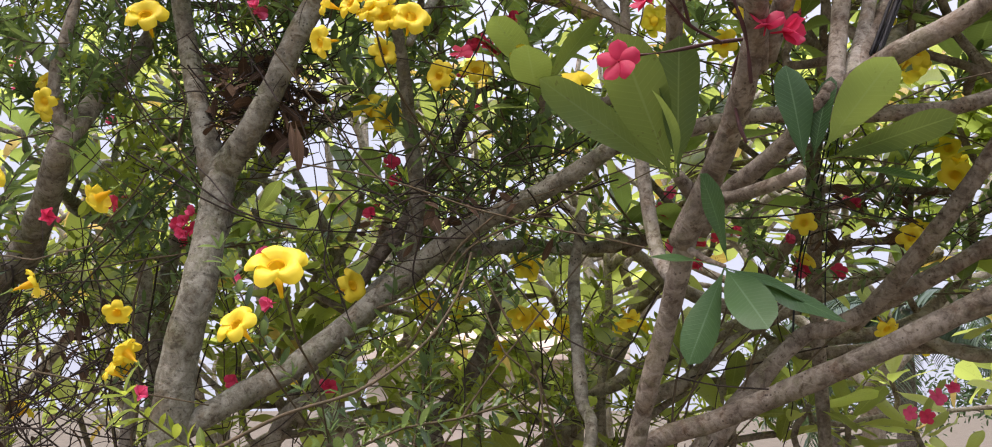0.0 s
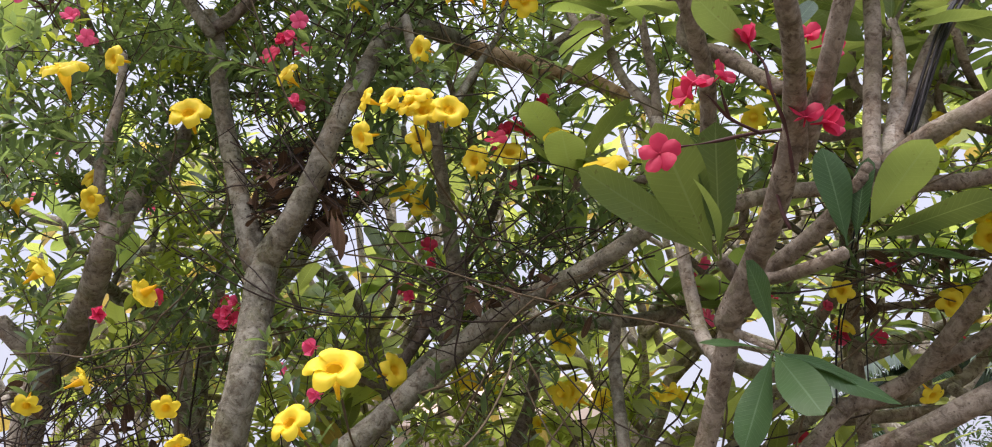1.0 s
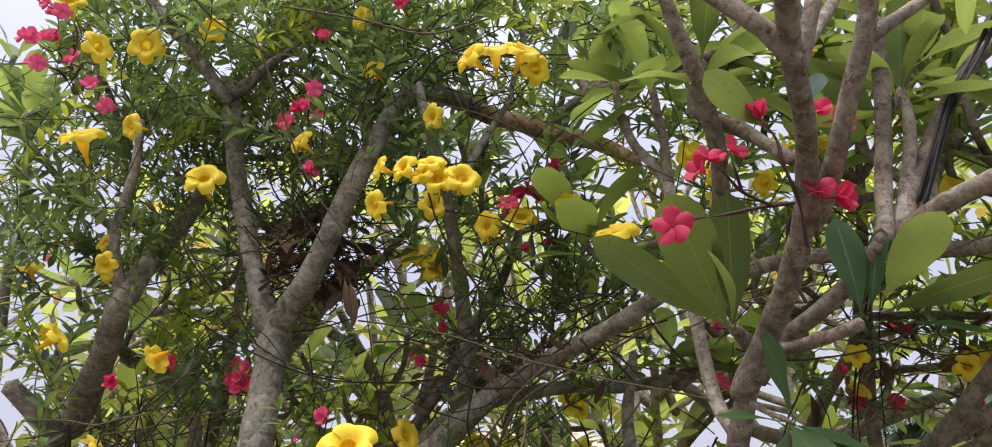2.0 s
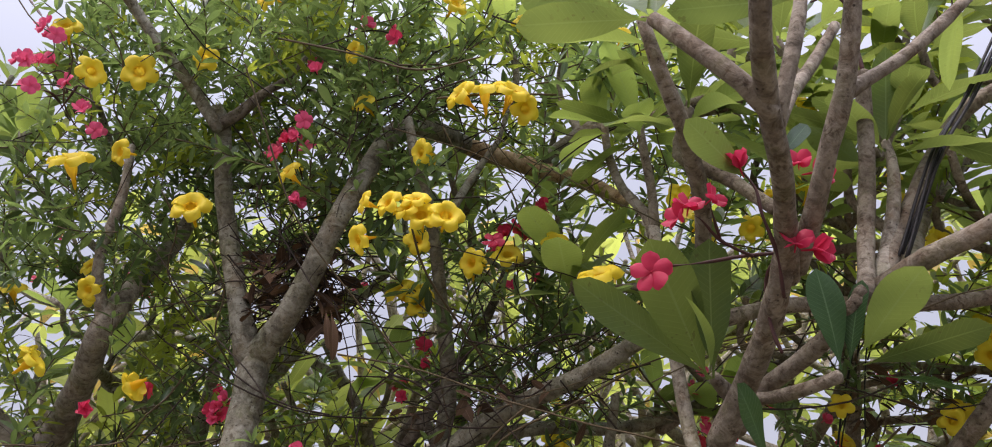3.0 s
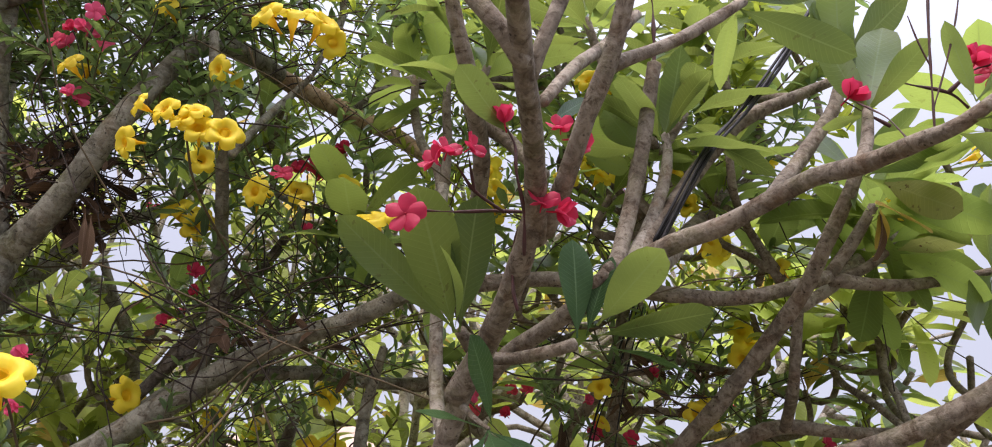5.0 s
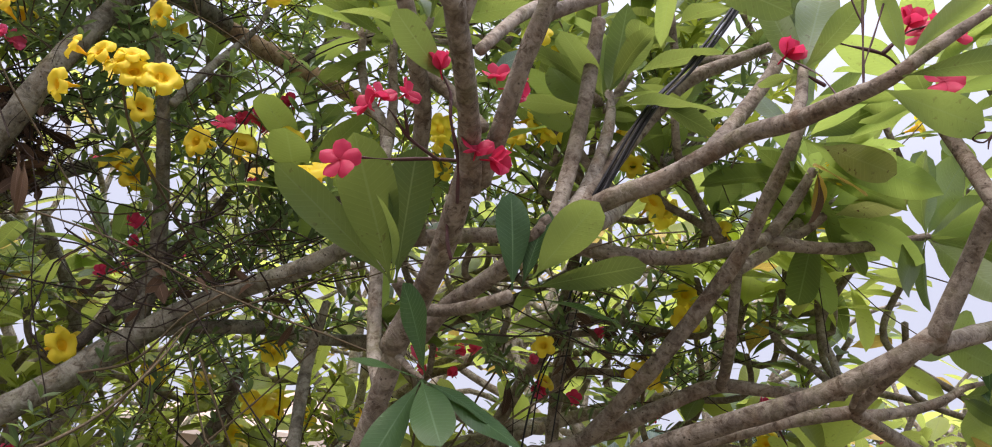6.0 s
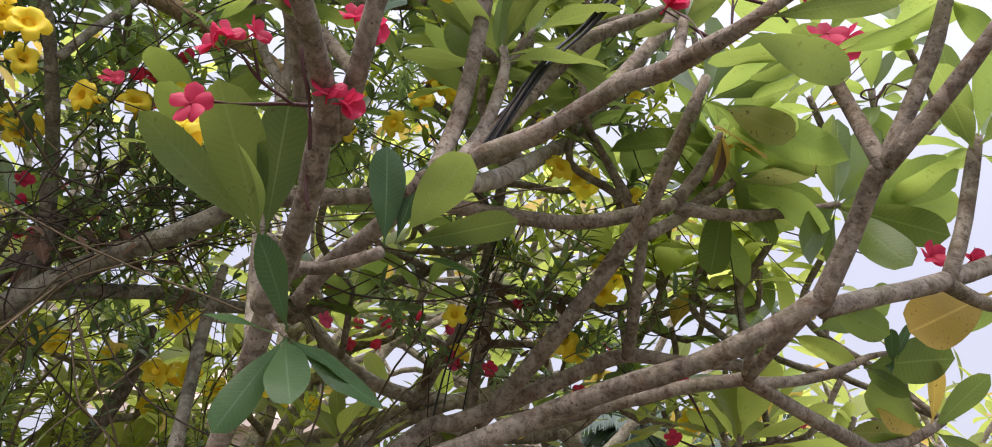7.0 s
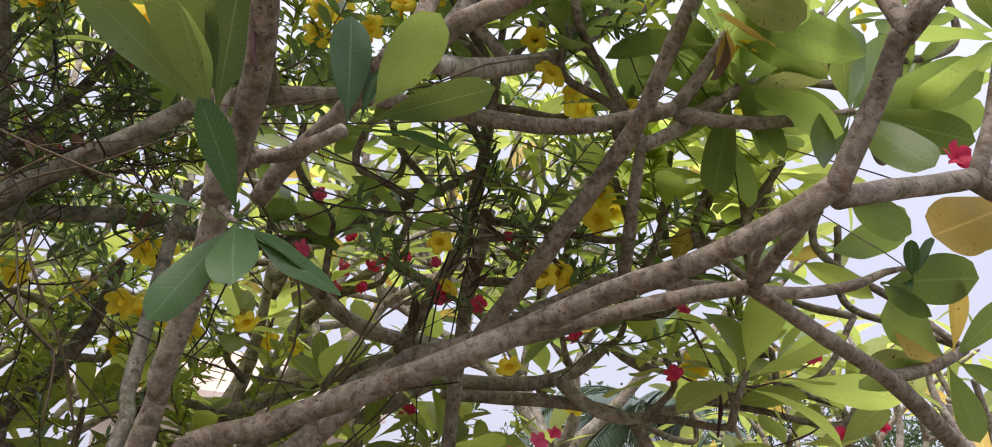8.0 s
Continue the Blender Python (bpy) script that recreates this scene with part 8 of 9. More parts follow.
trumpet(vine, (-0.505, 2.420, 1.725), (-0.2, -0.5, 0.4), 0.056)
trumpet(vine, (-1.138, 2.020, 1.872), (0.2, -0.5, -0.6), 0.066)
star(far_left_tree, (-1.179, 1.860, 3.049), (-0.6, -0.8, 0.2), 0.042, 1, True)
star(far_left_tree, (-1.211, 1.860, 2.949), (0.4, -0.8, -0.2), 0.041, 1, True)
star(far_left_tree, (-1.172, 1.860, 2.941), (0.6, -0.8, 0.4), 0.041, 2, True)
star(far_left_tree, (-1.182, 1.860, 2.873), (0.6, -0.8, -0.2), 0.040, 0, True)
star(far_left_tree, (-1.139, 1.860, 3.022), (0.6, -0.8, -0.2), 0.041, 0, True)
star(far_left_tree, (-1.029, 1.860, 2.797), (0.2, -0.8, 0.2), 0.039, 1, True)
star(far_left_tree, (-0.984, 1.860, 2.736), (0.0, -0.8, -0.2), 0.039, 0, True)
star(far_left_tree, (-1.086, 1.860, 2.880), (-0.6, -0.8, 0.4), 0.040, 0, True)
star(far_left_tree, (-1.234, 1.860, 2.956), (-0.6, -0.8, 0.2), 0.041, 1, True)
star(left_tree, (-0.426, 1.840, 2.860), (0.0, -0.8, 0.2), 0.040, 2, True)
star(left_tree, (-0.458, 1.840, 2.683), (-0.4, -0.8, -0.2), 0.038, 2, True)
star(left_tree, (-0.446, 1.840, 2.725), (0.2, -0.8, -0.2), 0.038, 0, True)
star(left_tree, (-0.480, 1.840, 2.673), (-0.6, -0.8, 0.2), 0.038, 2)
star(left_tree, (-0.508, 1.840, 2.641), (-0.4, -0.8, 0.2), 0.038, 0)
star(left_tree, (-0.233, 1.840, 2.942), (-0.2, -0.8, -0.2), 0.040, 1)
star(left_tree, (-0.307, 1.840, 2.987), (0.6, -0.8, 0.4), 0.040, 1, True)
star(left_tree, (-0.444, 1.840, 2.515), (-0.4, -0.8, 0.4), 0.038, 2, True)
stalk(far_left_tree, [(-1.607, 2.300, 3.500), (-1.277, 2.000, 3.154), (-1.241, 2.000, 3.068), (-1.266, 1.980, 3.021)], 0.0040)
stalk(far_left_tree, [(-1.291, 2.200, 2.958), (-1.214, 2.000, 2.926), (-1.268, 1.980, 2.941)], 0.0040)
stalk(left_tree, [(-0.524, 2.100, 2.677), (-0.513, 2.000, 2.721), (-0.499, 1.980, 2.792)], 0.0040)
trumpet(vine, (-0.744, 1.900, 2.952), (0.0, -0.8, -0.3), 0.072)
trumpet(vine, (-0.352, 1.900, 2.951), (-0.6, -0.8, 0.0), 0.071)
trumpet(vine, (-0.319, 1.900, 2.803), (-0.4, -0.8, 0.5), 0.069)
trumpet(vine, (-0.171, 1.900, 2.657), (-0.6, -0.8, -0.2), 0.067)
trumpet(vine, (-0.495, 1.900, 2.618), (-0.6, -0.8, 0.5), 0.067)
trumpet(vine, (-0.094, 1.900, 3.076), (0.6, -0.8, 0.3), 0.071)
trumpet(vine, (-0.602, 1.900, 3.131), (-0.6, -0.8, -0.2), 0.074)
trumpet(vine, (-0.933, 1.900, 2.693), (-0.4, -0.8, -0.2), 0.070)
part("stem", to_mesh("stem", *tube([(-0.202, 1.340, 1.842, 0.0020), (-0.211, 1.420, 1.813, 0.0020), (-0.229, 1.550, 1.754, 0.0020), (-0.236, 1.700, 1.695, 0.0020), (-0.274, 1.950, 1.572, 0.0020)], 6, 0.03, 0.2, 1, 0.3), VINE_STEM), vine)
part("stem", to_mesh("stem", *tube([(-0.340, 1.570, 1.782, 0.0020), (-0.329, 1.650, 1.739, 0.0020), (-0.326, 1.800, 1.674, 0.0020), (-0.315, 2.000, 1.583, 0.0020)], 6, 0.03, 0.2, 1, 0.3), VINE_STEM), vine)
part("stem", to_mesh("stem", *tube([(-0.15, 1.72, 2.40, 0.0025), (-0.13, 1.80, 2.32, 0.0025), (-0.06, 1.98, 2.22, 0.003), (0.02, 2.2, 2.12, 0.003)], 6, 0.03, 0.2, 1, 0.3), VINE_STEM), vine)
part("stem", to_mesh("stem", *tube([(-1.215, 1.950, 3.137, 0.0022), (-1.181, 2.000, 3.044, 0.0022), (-1.217, 2.050, 2.934, 0.0022), (-1.183, 2.150, 2.845, 0.0022)], 6, 0.03, 0.2, 1, 0.3), VINE_STEM), vine)
part("stem", to_mesh("stem", *tube([(-1.063, 1.950, 3.106, 0.0022), (-1.029, 2.000, 3.015, 0.0022), (-1.065, 2.050, 2.906, 0.0022), (-1.028, 2.150, 2.817, 0.0022)], 6, 0.03, 0.2, 1, 0.3), VINE_STEM), vine)
part("stem", to_mesh("stem", *tube([(-0.626, 1.950, 2.774, 0.0022), (-0.593, 2.000, 2.689, 0.0022), (-0.626, 2.050, 2.588, 0.0022), (-0.585, 2.150, 2.500, 0.0022)], 6, 0.03, 0.2, 1, 0.3), VINE_STEM), vine)
part("stem", to_mesh("stem", *tube([(-0.348, 1.950, 2.690, 0.0022), (-0.316, 2.000, 2.607, 0.0022), (-0.347, 2.050, 2.508, 0.0022), (-0.300, 2.150, 2.422, 0.0022)], 6, 0.03, 0.2, 1, 0.3), VINE_STEM), vine)
part("stem", to_mesh("stem", *tube([(-0.127, 1.950, 2.749, 0.0022), (-0.093, 2.000, 2.667, 0.0022), (-0.123, 2.050, 2.568, 0.0022), (-0.070, 2.150, 2.483, 0.0022)], 6, 0.03, 0.2, 1, 0.3), VINE_STEM), vine)
part("stem", to_mesh("stem", *tube([(-0.837, 1.950, 2.607, 0.0022), (-0.807, 2.000, 2.523, 0.0022), (-0.841, 2.050, 2.423, 0.0022), (-0.806, 2.150, 2.333, 0.0022)], 6, 0.03, 0.2, 1, 0.3), VINE_STEM), vine)
part("stem", to_mesh("stem", *tube([(-0.692, 1.950, 2.434, 0.0022), (-0.663, 2.000, 2.353, 0.0022), (-0.696, 2.050, 2.256, 0.0022), (-0.660, 2.150, 2.166, 0.0022)], 6, 0.03, 0.2, 1, 0.3), VINE_STEM), vine)
trumpet(vine, (1.381, 2.200, 3.207), (0.0, -0.6, 0.5), 0.083)
trumpet(vine, (0.717, 2.000, 2.593), (0.8, -0.6, 0.0), 0.071)
trumpet(vine, (0.751, 2.000, 2.561), (0.3, -0.6, 0.5), 0.065)
trumpet(vine, (0.927, 1.950, 2.581), (0.7, -0.6, 0.5), 0.061)
trumpet(vine, (1.000, 2.100, 2.558), (-0.2, -0.6, -0.2), 0.065)
trumpet(vine, (0.623, 2.100, 2.508), (-0.5, -0.6, -0.2), 0.070)
trumpet(vine, (0.507, 2.100, 2.532), (0.3, -0.6, 0.2), 0.070)
trumpet(vine, (1.123, 2.200, 2.492), (-0.5, -0.6, 0.0), 0.061)
trumpet(vine, (1.633, 2.300, 2.566), (-0.3, -0.6, -0.5), 0.081)
trumpet(vine, (1.962, 2.300, 2.925), (0.8, -0.6, 0.3), 0.078)
trumpet(vine, (1.261, 2.200, 2.750), (-0.7, -0.6, 0.5), 0.060)


# ---- vine stems and leaves ----
def wander(start, way, length, rng, step=0.035, bend=0.35, rise=0.0):
    """A wandering line of points from start."""
    p, d = Vector(start), Vector(way).normalized()
    rows = [p.copy()]
    for _ in range(int(length / step)):
        d = d + Vector((rng.gauss(0, bend), rng.gauss(0, bend), rng.gauss(0, bend) + rise)) * 0.35
        d.normalize()
        p = p + d * step
        rows.append(p.copy())
    return rows


def leafy_stem(leaves, line, rng, every, size, number=(3, 4)):
    gap = 0.0
    for i in range(1, len(line)):
        gap += (line[i] - line[i - 1]).length
        if gap < every:
            continue
        gap = 0.0
        axis = (line[i] - line[i - 1]).normalized()
        a = axis.orthogonal().normalized()
        b = axis.cross(a)
        count, turn = rng.choice(number), rng.random() * 6.28
        for k in range(count):
            ang = turn + 6.283 * k / count + rng.uniform(-0.3, 0.3)
            out = a * math.cos(ang) + b * math.sin(ang)
            way = (out + axis * rng.uniform(0.3, 1.0) + Vector((0, 0, rng.uniform(-0.1, 0.3)))).normalized()
            up = Vector((rng.uniform(-0.4, 0.4), rng.uniform(-0.4, 0.4), 1))
            s = size * rng.uniform(0.65, 1.2)
            leaves.placed(rng.choice(VINE_BLADES), leaf_pose(line[i], line[i] + way * s, up, rng.uniform(0.85, 1.2)))


def build_vine():
    rng = random.Random(41)
    dark, young, stems, twigs = Heap(), Heap(), Heap(), Heap()
    # stretches of the plan: low corner, high corner, stems, share of young leaves
    beds = [((-1.1, 2.2, 2.6), (-0.6, 2.8, 3.5), 34, 0.2), ((-1.7, 2.2, 2.4), (-1.0, 2.7, 2.72), 24, 0.25), ((-0.5, 1.85, 2.85), (-0.15, 2.2, 3.1), 22, 0.2), ((-1.1, 2.0, 2.4), (-0.2, 2.6, 3.4), 66, 0.25), ((-0.5, 1.95, 2.55), (-0.15, 2.2, 2.8), 18, 0.0), ((-1.5, 1.95, 2.3), (-0.95, 2.4, 2.9), 30, 0.15),
            ((0.0, 2.4, 3.0), (0.45, 2.8, 3.4), 30, 0.5), ((0.04, 1.8, 2.78), (0.2, 1.95, 2.86), 4, 0.4), ((-0.95, 1.82, 2.85), (-0.55, 1.98, 3.05), 12, 0.1), ((-0.5, 1.9, 1.45), (0.05, 2.1, 1.58), 8, 0.15), ((-1.5, 2.0, 1.75), (-0.75, 2.6, 2.25), 34, 0.3),
            ((-1.6, 2.7, 1.3), (0.8, 3.5, 1.9), 18, 0.85), ((-0.9, 2.35, 1.3), (0.3, 3.0, 1.8), 17, 0.65), ((0.9, 2.35, 2.05), (1.5, 2.9, 2.45), 9, 0.7), ((0.9, 2.4, 1.95), (1.3, 2.6, 2.2), 11, 0.3), ((-0.3, 2.32, 2.0), (0.25, 2.6, 2.3), 16, 0.4), ((0.14, 1.75, 2.72), (0.3, 1.95, 2.84), 4, 0.5),
            ((0.55, 2.4, 2.5), (1.15, 3.1, 3.3), 18, 0.7), ((0.02, 2.08, 2.2), (0.36, 2.25, 2.36), 12, 0.1),
            ((-1.5, 2.2, 2.85), (-0.75, 2.6, 3.3), 30, 0.1), ((-0.4, 2.4, 1.9), (0.15, 2.75, 2.3), 16, 0.2),
            ((0.3, 2.2, 2.5), (0.75, 2.6, 2.85), 20, 0.3), ((0.95, 1.9, 2.5), (1.2, 2.2, 2.75), 16, 0.3), ((0.6, 2.8, 1.4), (2.0, 3.5, 1.9), 7, 0.7)]
    for low, high, count, fresh in beds:
        for _ in range(count):
            start = [rng.uniform(a, b) for a, b in zip(low, high)]
            line = wander(start, (rng.uniform(-1, 1), rng.uniform(-0.5, 0.5), rng.uniform(-0.1, 1.1)), rng.uniform(0.25, 0.7), rng, 0.035, 0.32, 0.12)
            # the forked stem stays bare on its near side
            near = [2.24 - p.y for p in line if -0.90 < p.x < -0.52 and 2.2 < p.z < 2.80]
            if near and max(near) > 0 and rng.random() < 0.85:
                line = [p + Vector((0, max(near), 0)) for p in line]
            r = rng.uniform(0.0012, 0.0026)
            stems.add(*tube([(*p, r) for p in line[::3]], 4, 0.06, 0.0, 0, 0.0, False))
            leafy_stem(young if rng.random() < fresh else dark, line, rng, 0.034, rng.uniform(0.042, 0.066), (4, 5))
    # bare, dead stems: low corner, high corner, number
    for low, high, count in (((-0.35, 1.85, 2.75), (0.0, 2.3, 3.0), 60), ((-1.5, 2.0, 1.35), (-0.85, 2.5, 2.0), 280), ((-0.3, 2.0, 2.02), (0.2, 2.2, 2.2), 56),
                             ((0.95, 2.45, 2.05), (1.35, 2.8, 2.28), 22), ((-0.7, 2.2, 1.5), (0.6, 3.0, 2.1), 40), ((-1.5, 2.2, 2.0), (0.1, 2.6, 3.1), 60), ((0.4, 2.2, 1.9), (1.4, 2.8, 2.6), 14)):
        for _ in range(count):
            start = [rng.uniform(a, b) for a, b in zip(low, high)]
            line = wander(start, (rng.uniform(-1, 1), rng.uniform(-0.4, 0.4), rng.uniform(-0.6, 0.8)), rng.uniform(0.12, 0.4), rng, 0.03, 0.6)
            r = rng.uniform(0.0008, 0.0026)
            twigs.add(*tube([(*p, r) for p in line[::2]], 4, 0.06, 0.0, 0, 0.0, False))
    # a nest of short twigs in the fork
    for _ in range(250):
        start = (rng.gauss(-0.51, 0.075), rng.gauss(2.13, 0.05), rng.gauss(2.41, 0.075))
        line = wander(start, (rng.uniform(-1, 1), rng.uniform(-0.6, 0.6), rng.uniform(-0.5, 0.6)), rng.uniform(0.06, 0.2), rng, 0.025, 0.6)
        r = rng.uniform(0.0008, 0.0022)
        twigs.add(*tube([(*p, r) for p in line], 4, 0.06, 0.0, 0, 0.0, False))
    # dead leaves caught in the forks
    dead = Heap()
    for low, high, count in (((-0.64, 2.04, 2.28), (-0.42, 2.2, 2.5), 170), ((-0.28, 2.02, 2.04), (0.15, 2.2, 2.16), 26), ((-1.5, 2.1, 1.45), (-0.95, 2.5, 1.95), 90), ((0.95, 2.45, 2.08), (1.3, 2.75, 2.26), 60)):
        for _ in range(count):
            p = Vector([rng.uniform(a, b) for a, b in zip(low, high)])
            way = Vector((rng.uniform(-1, 1), rng.uniform(-1, 1), rng.uniform(-1, 0.6))).normalized()
            dead.placed(rng.choice(VINE_BLADES), leaf_pose(p, p + way * rng.uniform(0.03, 0.08), Vector((rng.uniform(-1, 1), rng.uniform(-1, 1), 1)), rng.uniform(0.8, 1.8)))
    part("dead_foliage", dead.mesh("dead_foliage", LEAF_DEAD), vine, "withered brown leaves caught in the forks", kind="stuff")
    # long bare stems that climb through the gaps
    for _ in range(44):
        x, y = rng.uniform(-1.5, 0.9), rng.uniform(2.3, 3.2)
        line = wander((x, y, rng.uniform(0.9, 1.5)), (rng.uniform(-0.9, 0.9), rng.uniform(-0.2, 0.2), 1), rng.uniform(0.6, 1.3), rng, 0.06, 0.42)
        r = rng.uniform(0.0012, 0.0036)
        (stems if rng.random() < 0.5 else twigs).add(*tube([(*p, r) for p in line[::2]], 5, 0.06, 0.0, 0, 0.0, False))
    # thin stems strung between the limbs
    for low, high, count in (((-1.5, 1.9, 2.2), (0.0, 2.3, 3.2), 44), ((-0.4, 1.8, 2.0), (0.5, 2.2, 2.9), 20), ((-1.4, 1.9, 1.5), (-0.3, 2.4, 2.2), 26), ((0.5, 2.0, 2.0), (1.5, 2.5, 2.6), 14)):
        for _ in range(count):
            start = [rng.uniform(a, b) for a, b in zip(low, high)]
            line = wander(start, (rng.choice((-1, 1)) * rng.uniform(0.3, 1), rng.uniform(-0.2, 0.2), rng.uniform(-0.9, 0.9)), rng.uniform(0.35, 0.9), rng, 0.05, 0.34)
            r = rng.uniform(0.0011, 0.0024)
            (twigs if rng.random() < 0.45 else stems).add(*tube([(*p, r) for p in line[::2]], 5, 0.06, 0.0, 0, 0.0, False))
    part("foliage", dark.mesh("foliage", VINE_LEAF), vine, "glossy dark green narrow leaves", kind="stuff")
    part("young_foliage", young.mesh("young_foliage", VINE_LEAF_YOUNG), vine, "light green young leaves", kind="stuff")
    part("stem_tangle", stems.mesh("stem_tangle", VINE_STEM), vine, "thin brown-green stems", kind="stuff")
    part("twig_tangle", twigs.mesh("twig_tangle", TWIG), vine, "dead dark brown twigs", kind="stuff")


build_vine()


# ---- crowns behind ----
def grow(rng, heap, tips, p, d, r, depth):
    """A forking limb: adds its tubes to heap and its ends to tips."""
    length = rng.uniform(0.45, 0.8) * (0.86 ** depth)
    mid = p + d * length * 0.5 + Vector((rng.gauss(0, 0.04), rng.gauss(0, 0.04), rng.gauss(0, 0.03)))
    end = p + d * length + Vector((0, 0, 0.03))
    heap.add(*tube([(*p, r), (*mid, r * 0.92), (*end, r * 0.84)], 8, 0.08, 0.06, depth, 0.1))
    if depth >= 4:
        tips.append((end, d))
        return
    turn = rng.random() * 6.28
    for k in range(rng.choice((2, 3))):
        a = d.orthogonal().normalized()
        b = d.cross(a)
        ang = turn + k * 2.3 + rng.uniform(-0.4, 0.4)
        lean = rng.uniform(0.45, 0.85)
        d2 = (d * math.cos(lean) + (a * math.cos(ang) + b * math.sin(ang)) * math.sin(lean) + Vector((0, 0, 0.12))).normalized()
        if end.y < 3.1 and d2.y < 0:
            d2.y *= -0.6
        grow(rng, heap, tips, end, d2, r * rng.uniform(0.68, 0.8), depth + 1)


def crown_tree(place, height, seed, label, lean=(0, 0, 1), radius=0.055, leaf_size=0.235, old=0.12, leaves=(4, 7)):
    rng = random.Random(seed)
    tree = thing("frangipani_tree", place, label, "tree", "frangipani trees")
    wood, tips, green, yellow = Heap(), [], Heap(), Heap()
    base = Vector(place)
    fork = base + Vector((lean[0] * 0.3, lean[1] * 0.3, height))
    trunk = tube([(*(base - Vector((0, 0, 0.05))), radius * 1.2), (*(base.lerp(fork, 0.5) + Vector((0.05, 0, 0))), radius), (*fork, radius * 0.9)], 12, 0.06, 0.06, seed, 0.1)
    part("trunk", to_mesh("trunk", *trunk, BARK), tree)
    for k in range(4):
        ang = 1.57 * k + rng.uniform(-0.4, 0.4)
        d = Vector((math.cos(ang) * 0.7 + lean[0] * 0.4, math.sin(ang) * 0.6 + lean[1] * 0.4, 0.75)).normalized()
        grow(rng, wood, tips, fork, d, radius * 0.6, 1)
    for at, d in tips:
        for b, t, up in fan(at, d + Vector((0, 0, 0.5)), rng.randint(*leaves), leaf_size, rng, (25, 105)):
            (yellow if rng.random() < old else green).placed(rng.choice(BACK_BLADES), leaf_pose(b, t, up, rng.uniform(0.9, 1.2)))
    part("branchwork", wood.mesh("branchwork", BARK_PALE), tree, "grey forking limbs", kind="stuff")
    part("foliage", green.mesh("foliage", LEAF_BACKLIT), tree, "frangipani leaves in a backlit light green", kind="stuff")
    if yellow.n:
        part("old_foliage", yellow.mesh("old_foliage", LEAF_OLD), tree, "yellowing leaves", kind="stuff")


crown_tree((-2.6, 4.4, 0), 1.6, 3, "leafy frangipani tree behind the vine", leaves=(3, 4))
crown_tree((-1.0, 4.6, 0), 1.9, 4, "leafy frangipani tree behind the flowering vine", leaves=(3, 4))
crown_tree((-1.3, 4.0, 0), 0.8, 12, "low leafy frangipani tree behind the vine stems")
crown_tree((0.4, 4.6, 0), 1.9, 5, "leafy frangipani tree behind the bare limbs", leaves=(2, 4))
crown_tree((1.7, 4.5, 0), 1.7, 8, "leafy frangipani tree with broad backlit green leaves", leaves=(3, 5))
crown_tree((3.7, 4.4, 0), 0.9, 9, "leafy frangipani tree at the edge of the group", leaves=(3, 4))


# ---- cables ----
def cable(points, radius, label):
    rows = [(*p, radius) for p in points]
    tagged(new("cable", to_mesh("cable", *tube(rows, 8, 0.02, 0.0), CABLE)), label, "cable", "cables in the tree")


STRAP = [(1.182, 1.650, 2.964), (1.078, 1.660, 2.762), (0.978, 1.652, 2.600), (0.888, 1.625, 2.474), (0.786, 1.604, 2.262)]
for turn in (0.0, 1.7, 3.3, 4.6):
    cable([(x + 0.0085 * math.cos(turn + 0.8 * k), y + 0.006 * math.sin(turn + 0.8 * k), z + 0.006 * math.sin(turn + 0.8 * k)) for k, (x, y, z) in enumerate(STRAP)], 0.0032, "black cable strapped along a limb")
cable([(0.993, 2.500, 2.454), (0.950, 2.520, 2.285), (0.921, 2.530, 2.192), (0.897, 2.540, 2.102), (0.869, 2.550, 1.961), (0.851, 2.550, 1.810)], 0.0030, "black cable hanging from a limb")
cable([(1.006, 2.520, 2.442), (0.970, 2.540, 2.291), (0.939, 2.550, 2.179), (0.895, 2.560, 2.034), (0.885, 2.570, 1.896)], 0.0022, "black cable hanging from a limb")
cable([(1.001, 2.480, 2.392), (0.969, 2.500, 2.227), (0.946, 2.500, 2.065), (0.929, 2.500, 1.879)], 0.0020, "black cable hanging from a limb")


# ---- house ----
def box(low, high, bevel=0.01):
    bm = bmesh.new()
    bmesh.ops.create_cube(bm, size=1.0)
    for v in bm.verts:
        v.co = Vector([(a + b) / 2 + c * (b - a) for a, b, c in zip(low, high, v.co)])
    if bevel:
        bmesh.ops.bevel(bm, geom=bm.edges[:], offset=bevel, segments=1, affect="EDGES")
    return bm


def bm_part(name, bm, material, parent, label=""):
    me = bpy.data.meshes.new(name)
    bm.to_mesh(me)
    bm.free()
    me.materials.append(material)
    return part(name, me, parent, label)


def build_house():
    house = thing("house", (-3.6, 17.0, 0), "cream rendered single-storey house with a clay roof", "house")
    bm_part("wall", box((-3.2, 15.5, -0.1), (1.0, 20.0, 2.6)), WALL, house, "cream rendered wall")
    bm = bmesh.new()
    ridge = [bm.verts.new(p) for p in ((-3.6, 15.0, 2.6), (1.4, 15.0, 2.6), (1.4, 20.5, 2.6), (-3.6, 20.5, 2.6), (-1.6, 17.7, 3.6), (-0.6, 17.7, 3.6))]
    for f in ((0, 1, 5, 4), (1, 2, 5), (2, 3, 4, 5), (3, 0, 4), (3, 2, 1, 0)):
        bm.faces.new([ridge[i] for i in f])
    bm_part("roof", bm, ROOF, house, "hipped clay tile roof")
    bm_part("fascia", box((-3.6, 14.94, 2.42), (1.4, 15.0, 2.62)), WALL, house, "pale fascia board")


build_house()


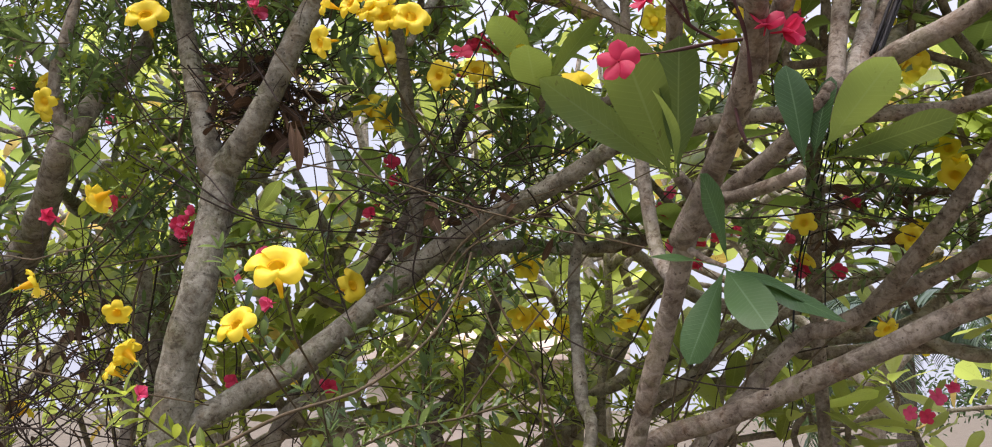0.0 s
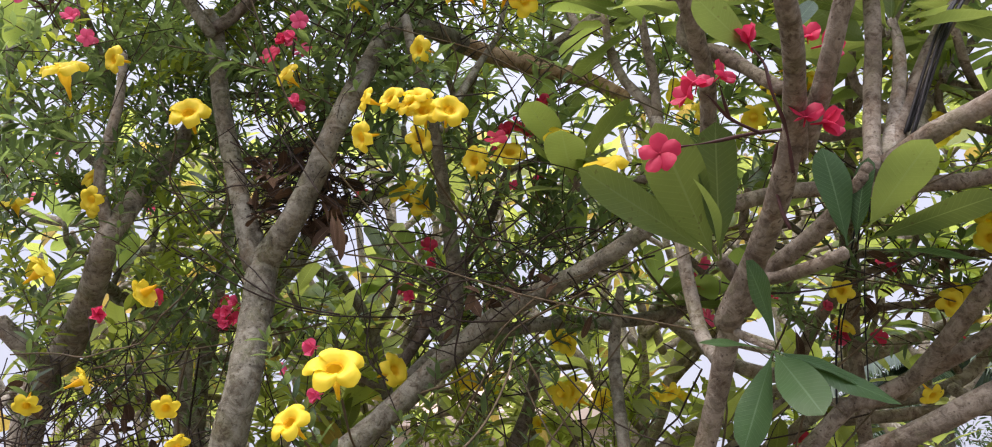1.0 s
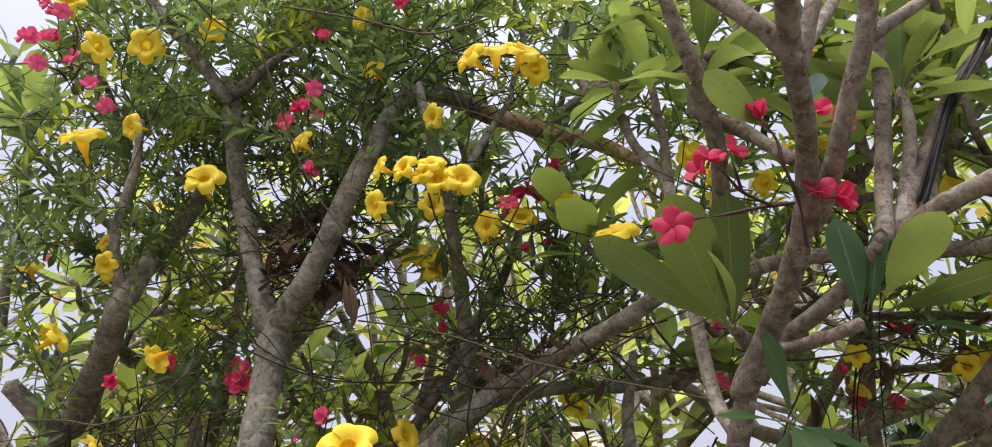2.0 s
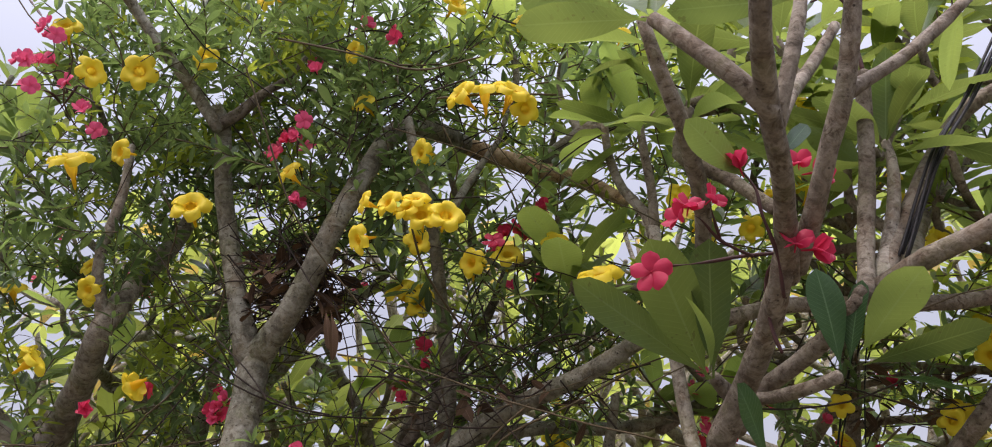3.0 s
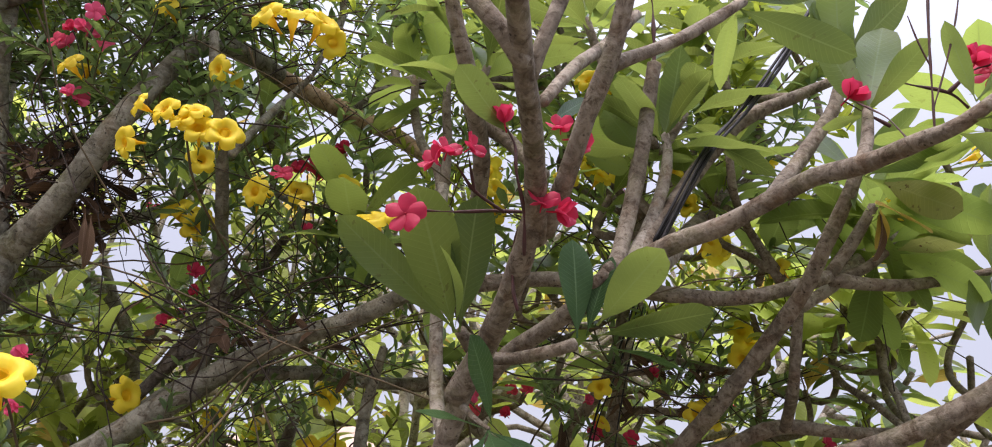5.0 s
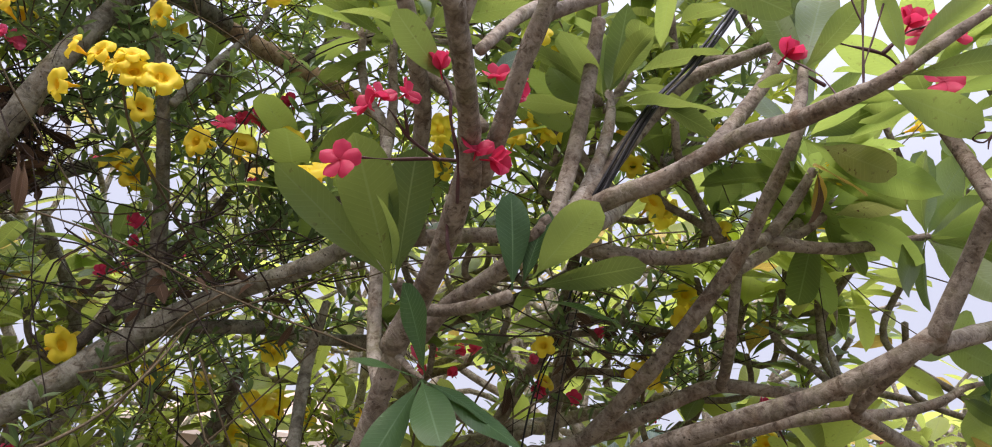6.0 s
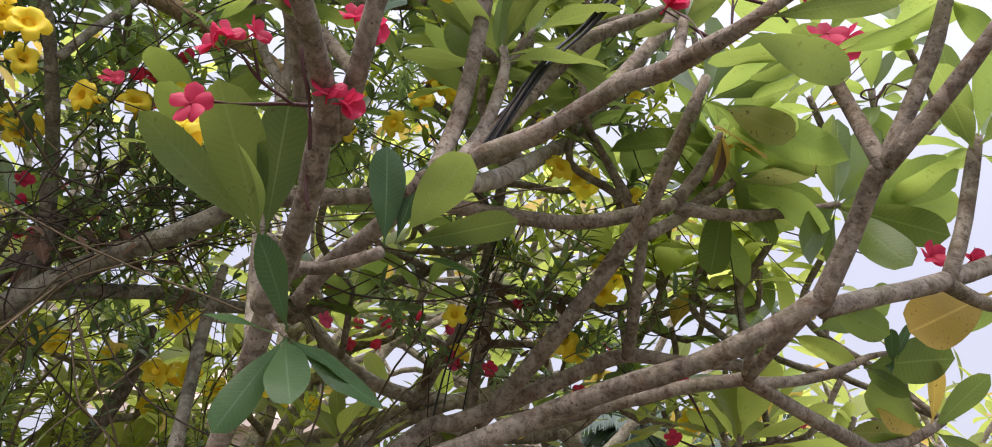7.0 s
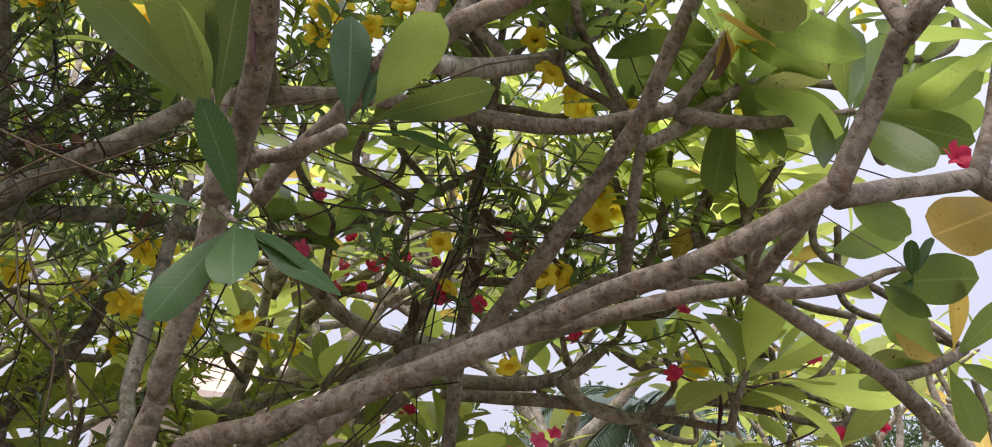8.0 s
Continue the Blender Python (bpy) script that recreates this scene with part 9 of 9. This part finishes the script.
# ---- far trees ----
def far_tree(place, height, width, seed, label):
    rng = random.Random(seed)
    tree = thing("tree", place, label, "tree", "far trees")
    base = Vector(place)
    trunk = tube([(*base, 0.16), (*(base + Vector((0.1, 0, height * 0.5))), 0.12), (*(base + Vector((0, 0, height * 0.85))), 0.05)], 8, 0.3, 0.05, seed)
    part("trunk", to_mesh("trunk", *trunk, BARK_DARK), tree)
    h, wood = Heap(), Heap()
    for _ in range(150):
        a, b = rng.random() * 6.28, rng.random() ** 0.5
        z = height * (0.35 + 0.65 * rng.random())
        w = width * b * (1.15 - 0.75 * z / height)
        c = base + Vector((math.cos(a) * w, math.sin(a) * w, z))
        root = base + Vector((0, 0, z * 0.75))
        if rng.random() < 0.25:
            wood.add(*tube([(*root, 0.03), (*root.lerp(c, 0.6), 0.02), (*c, 0.008)], 4, 0.3, 0.0))
        for _ in range(26):
            p = c + Vector((rng.gauss(0, 0.22), rng.gauss(0, 0.22), rng.gauss(0, 0.2)))
            way = Vector((rng.gauss(0, 1), rng.gauss(0, 1), rng.gauss(0.3, 0.8))).normalized()
            h.placed(VINE_BLADES[0], leaf_pose(p, p + way * rng.uniform(0.1, 0.2), (rng.gauss(0, 1), rng.gauss(0, 1), 1), 1.2))
    part("branchwork", wood.mesh("branchwork", BARK_DARK), tree, kind="stuff")
    part("crown", h.mesh("crown", FAR_LEAF), tree, "dull green crown", kind="stuff")


far_tree((9.0, 17.0, 0), 4.3, 2.4, 1, "rounded dull green tree in the distance")
far_tree((12.5, 18.0, 0), 3.9, 2.6, 2, "low dull green tree in the distance")
far_tree((5.6, 18.5, 0), 3.6, 2.2, 3, "low dull green tree beside the house")


def palm(place, height, seed):
    rng = random.Random(seed)
    tree = thing("palm", place, "coconut palm with dark feathery fronds in the distance", "palm")
    base = Vector(place)
    top = base + Vector((0.2, 0, height))
    part("trunk", to_mesh("trunk", *tube([(*base, 0.16), (*base.lerp(top, 0.5), 0.12), (*top, 0.10)], 10, 0.2, 0.04, seed, 0.15), BARK_DARK), tree)
    leaflet = blade(4, 3, 0.09, 0.4, 0.25, 0.3, 0.0, 0.02)
    for k in range(15):
        ang = k * 2.4
        lift = 0.9 - 1.4 * k / 15
        h = Heap()
        rows = []
        for i in range(9):
            t = i / 8
            rows.append((*(top + Vector((math.cos(ang), math.sin(ang), 0)) * (1.9 * t) + Vector((0, 0, lift * 1.5 * t - 1.5 * t * t))), 0.02 * (1.1 - t)))
        h.add(*tube(rows, 4, 0.2, 0.0))
        for i in range(4, 60):
            t = i / 60 * 7.99
            a, b = Vector(rows[int(t)][:3]), Vector(rows[int(t) + 1][:3])
            p, along = a.lerp(b, t % 1), (b - a).normalized()
            side = along.cross(Vector((0, 0, 1))).normalized()
            for s in (-1, 1):
                way = (side * s + along * 0.5 + Vector((0, 0, -0.35))).normalized()
                h.placed(leaflet, leaf_pose(p, p + way * rng.uniform(0.4, 0.6) * (1.1 - 0.5 * i / 60), (0, 0, 1)))
        part("frond", h.mesh("frond", FROND), tree)


palm((4.6, 12.0, 0), 2.9, 6)
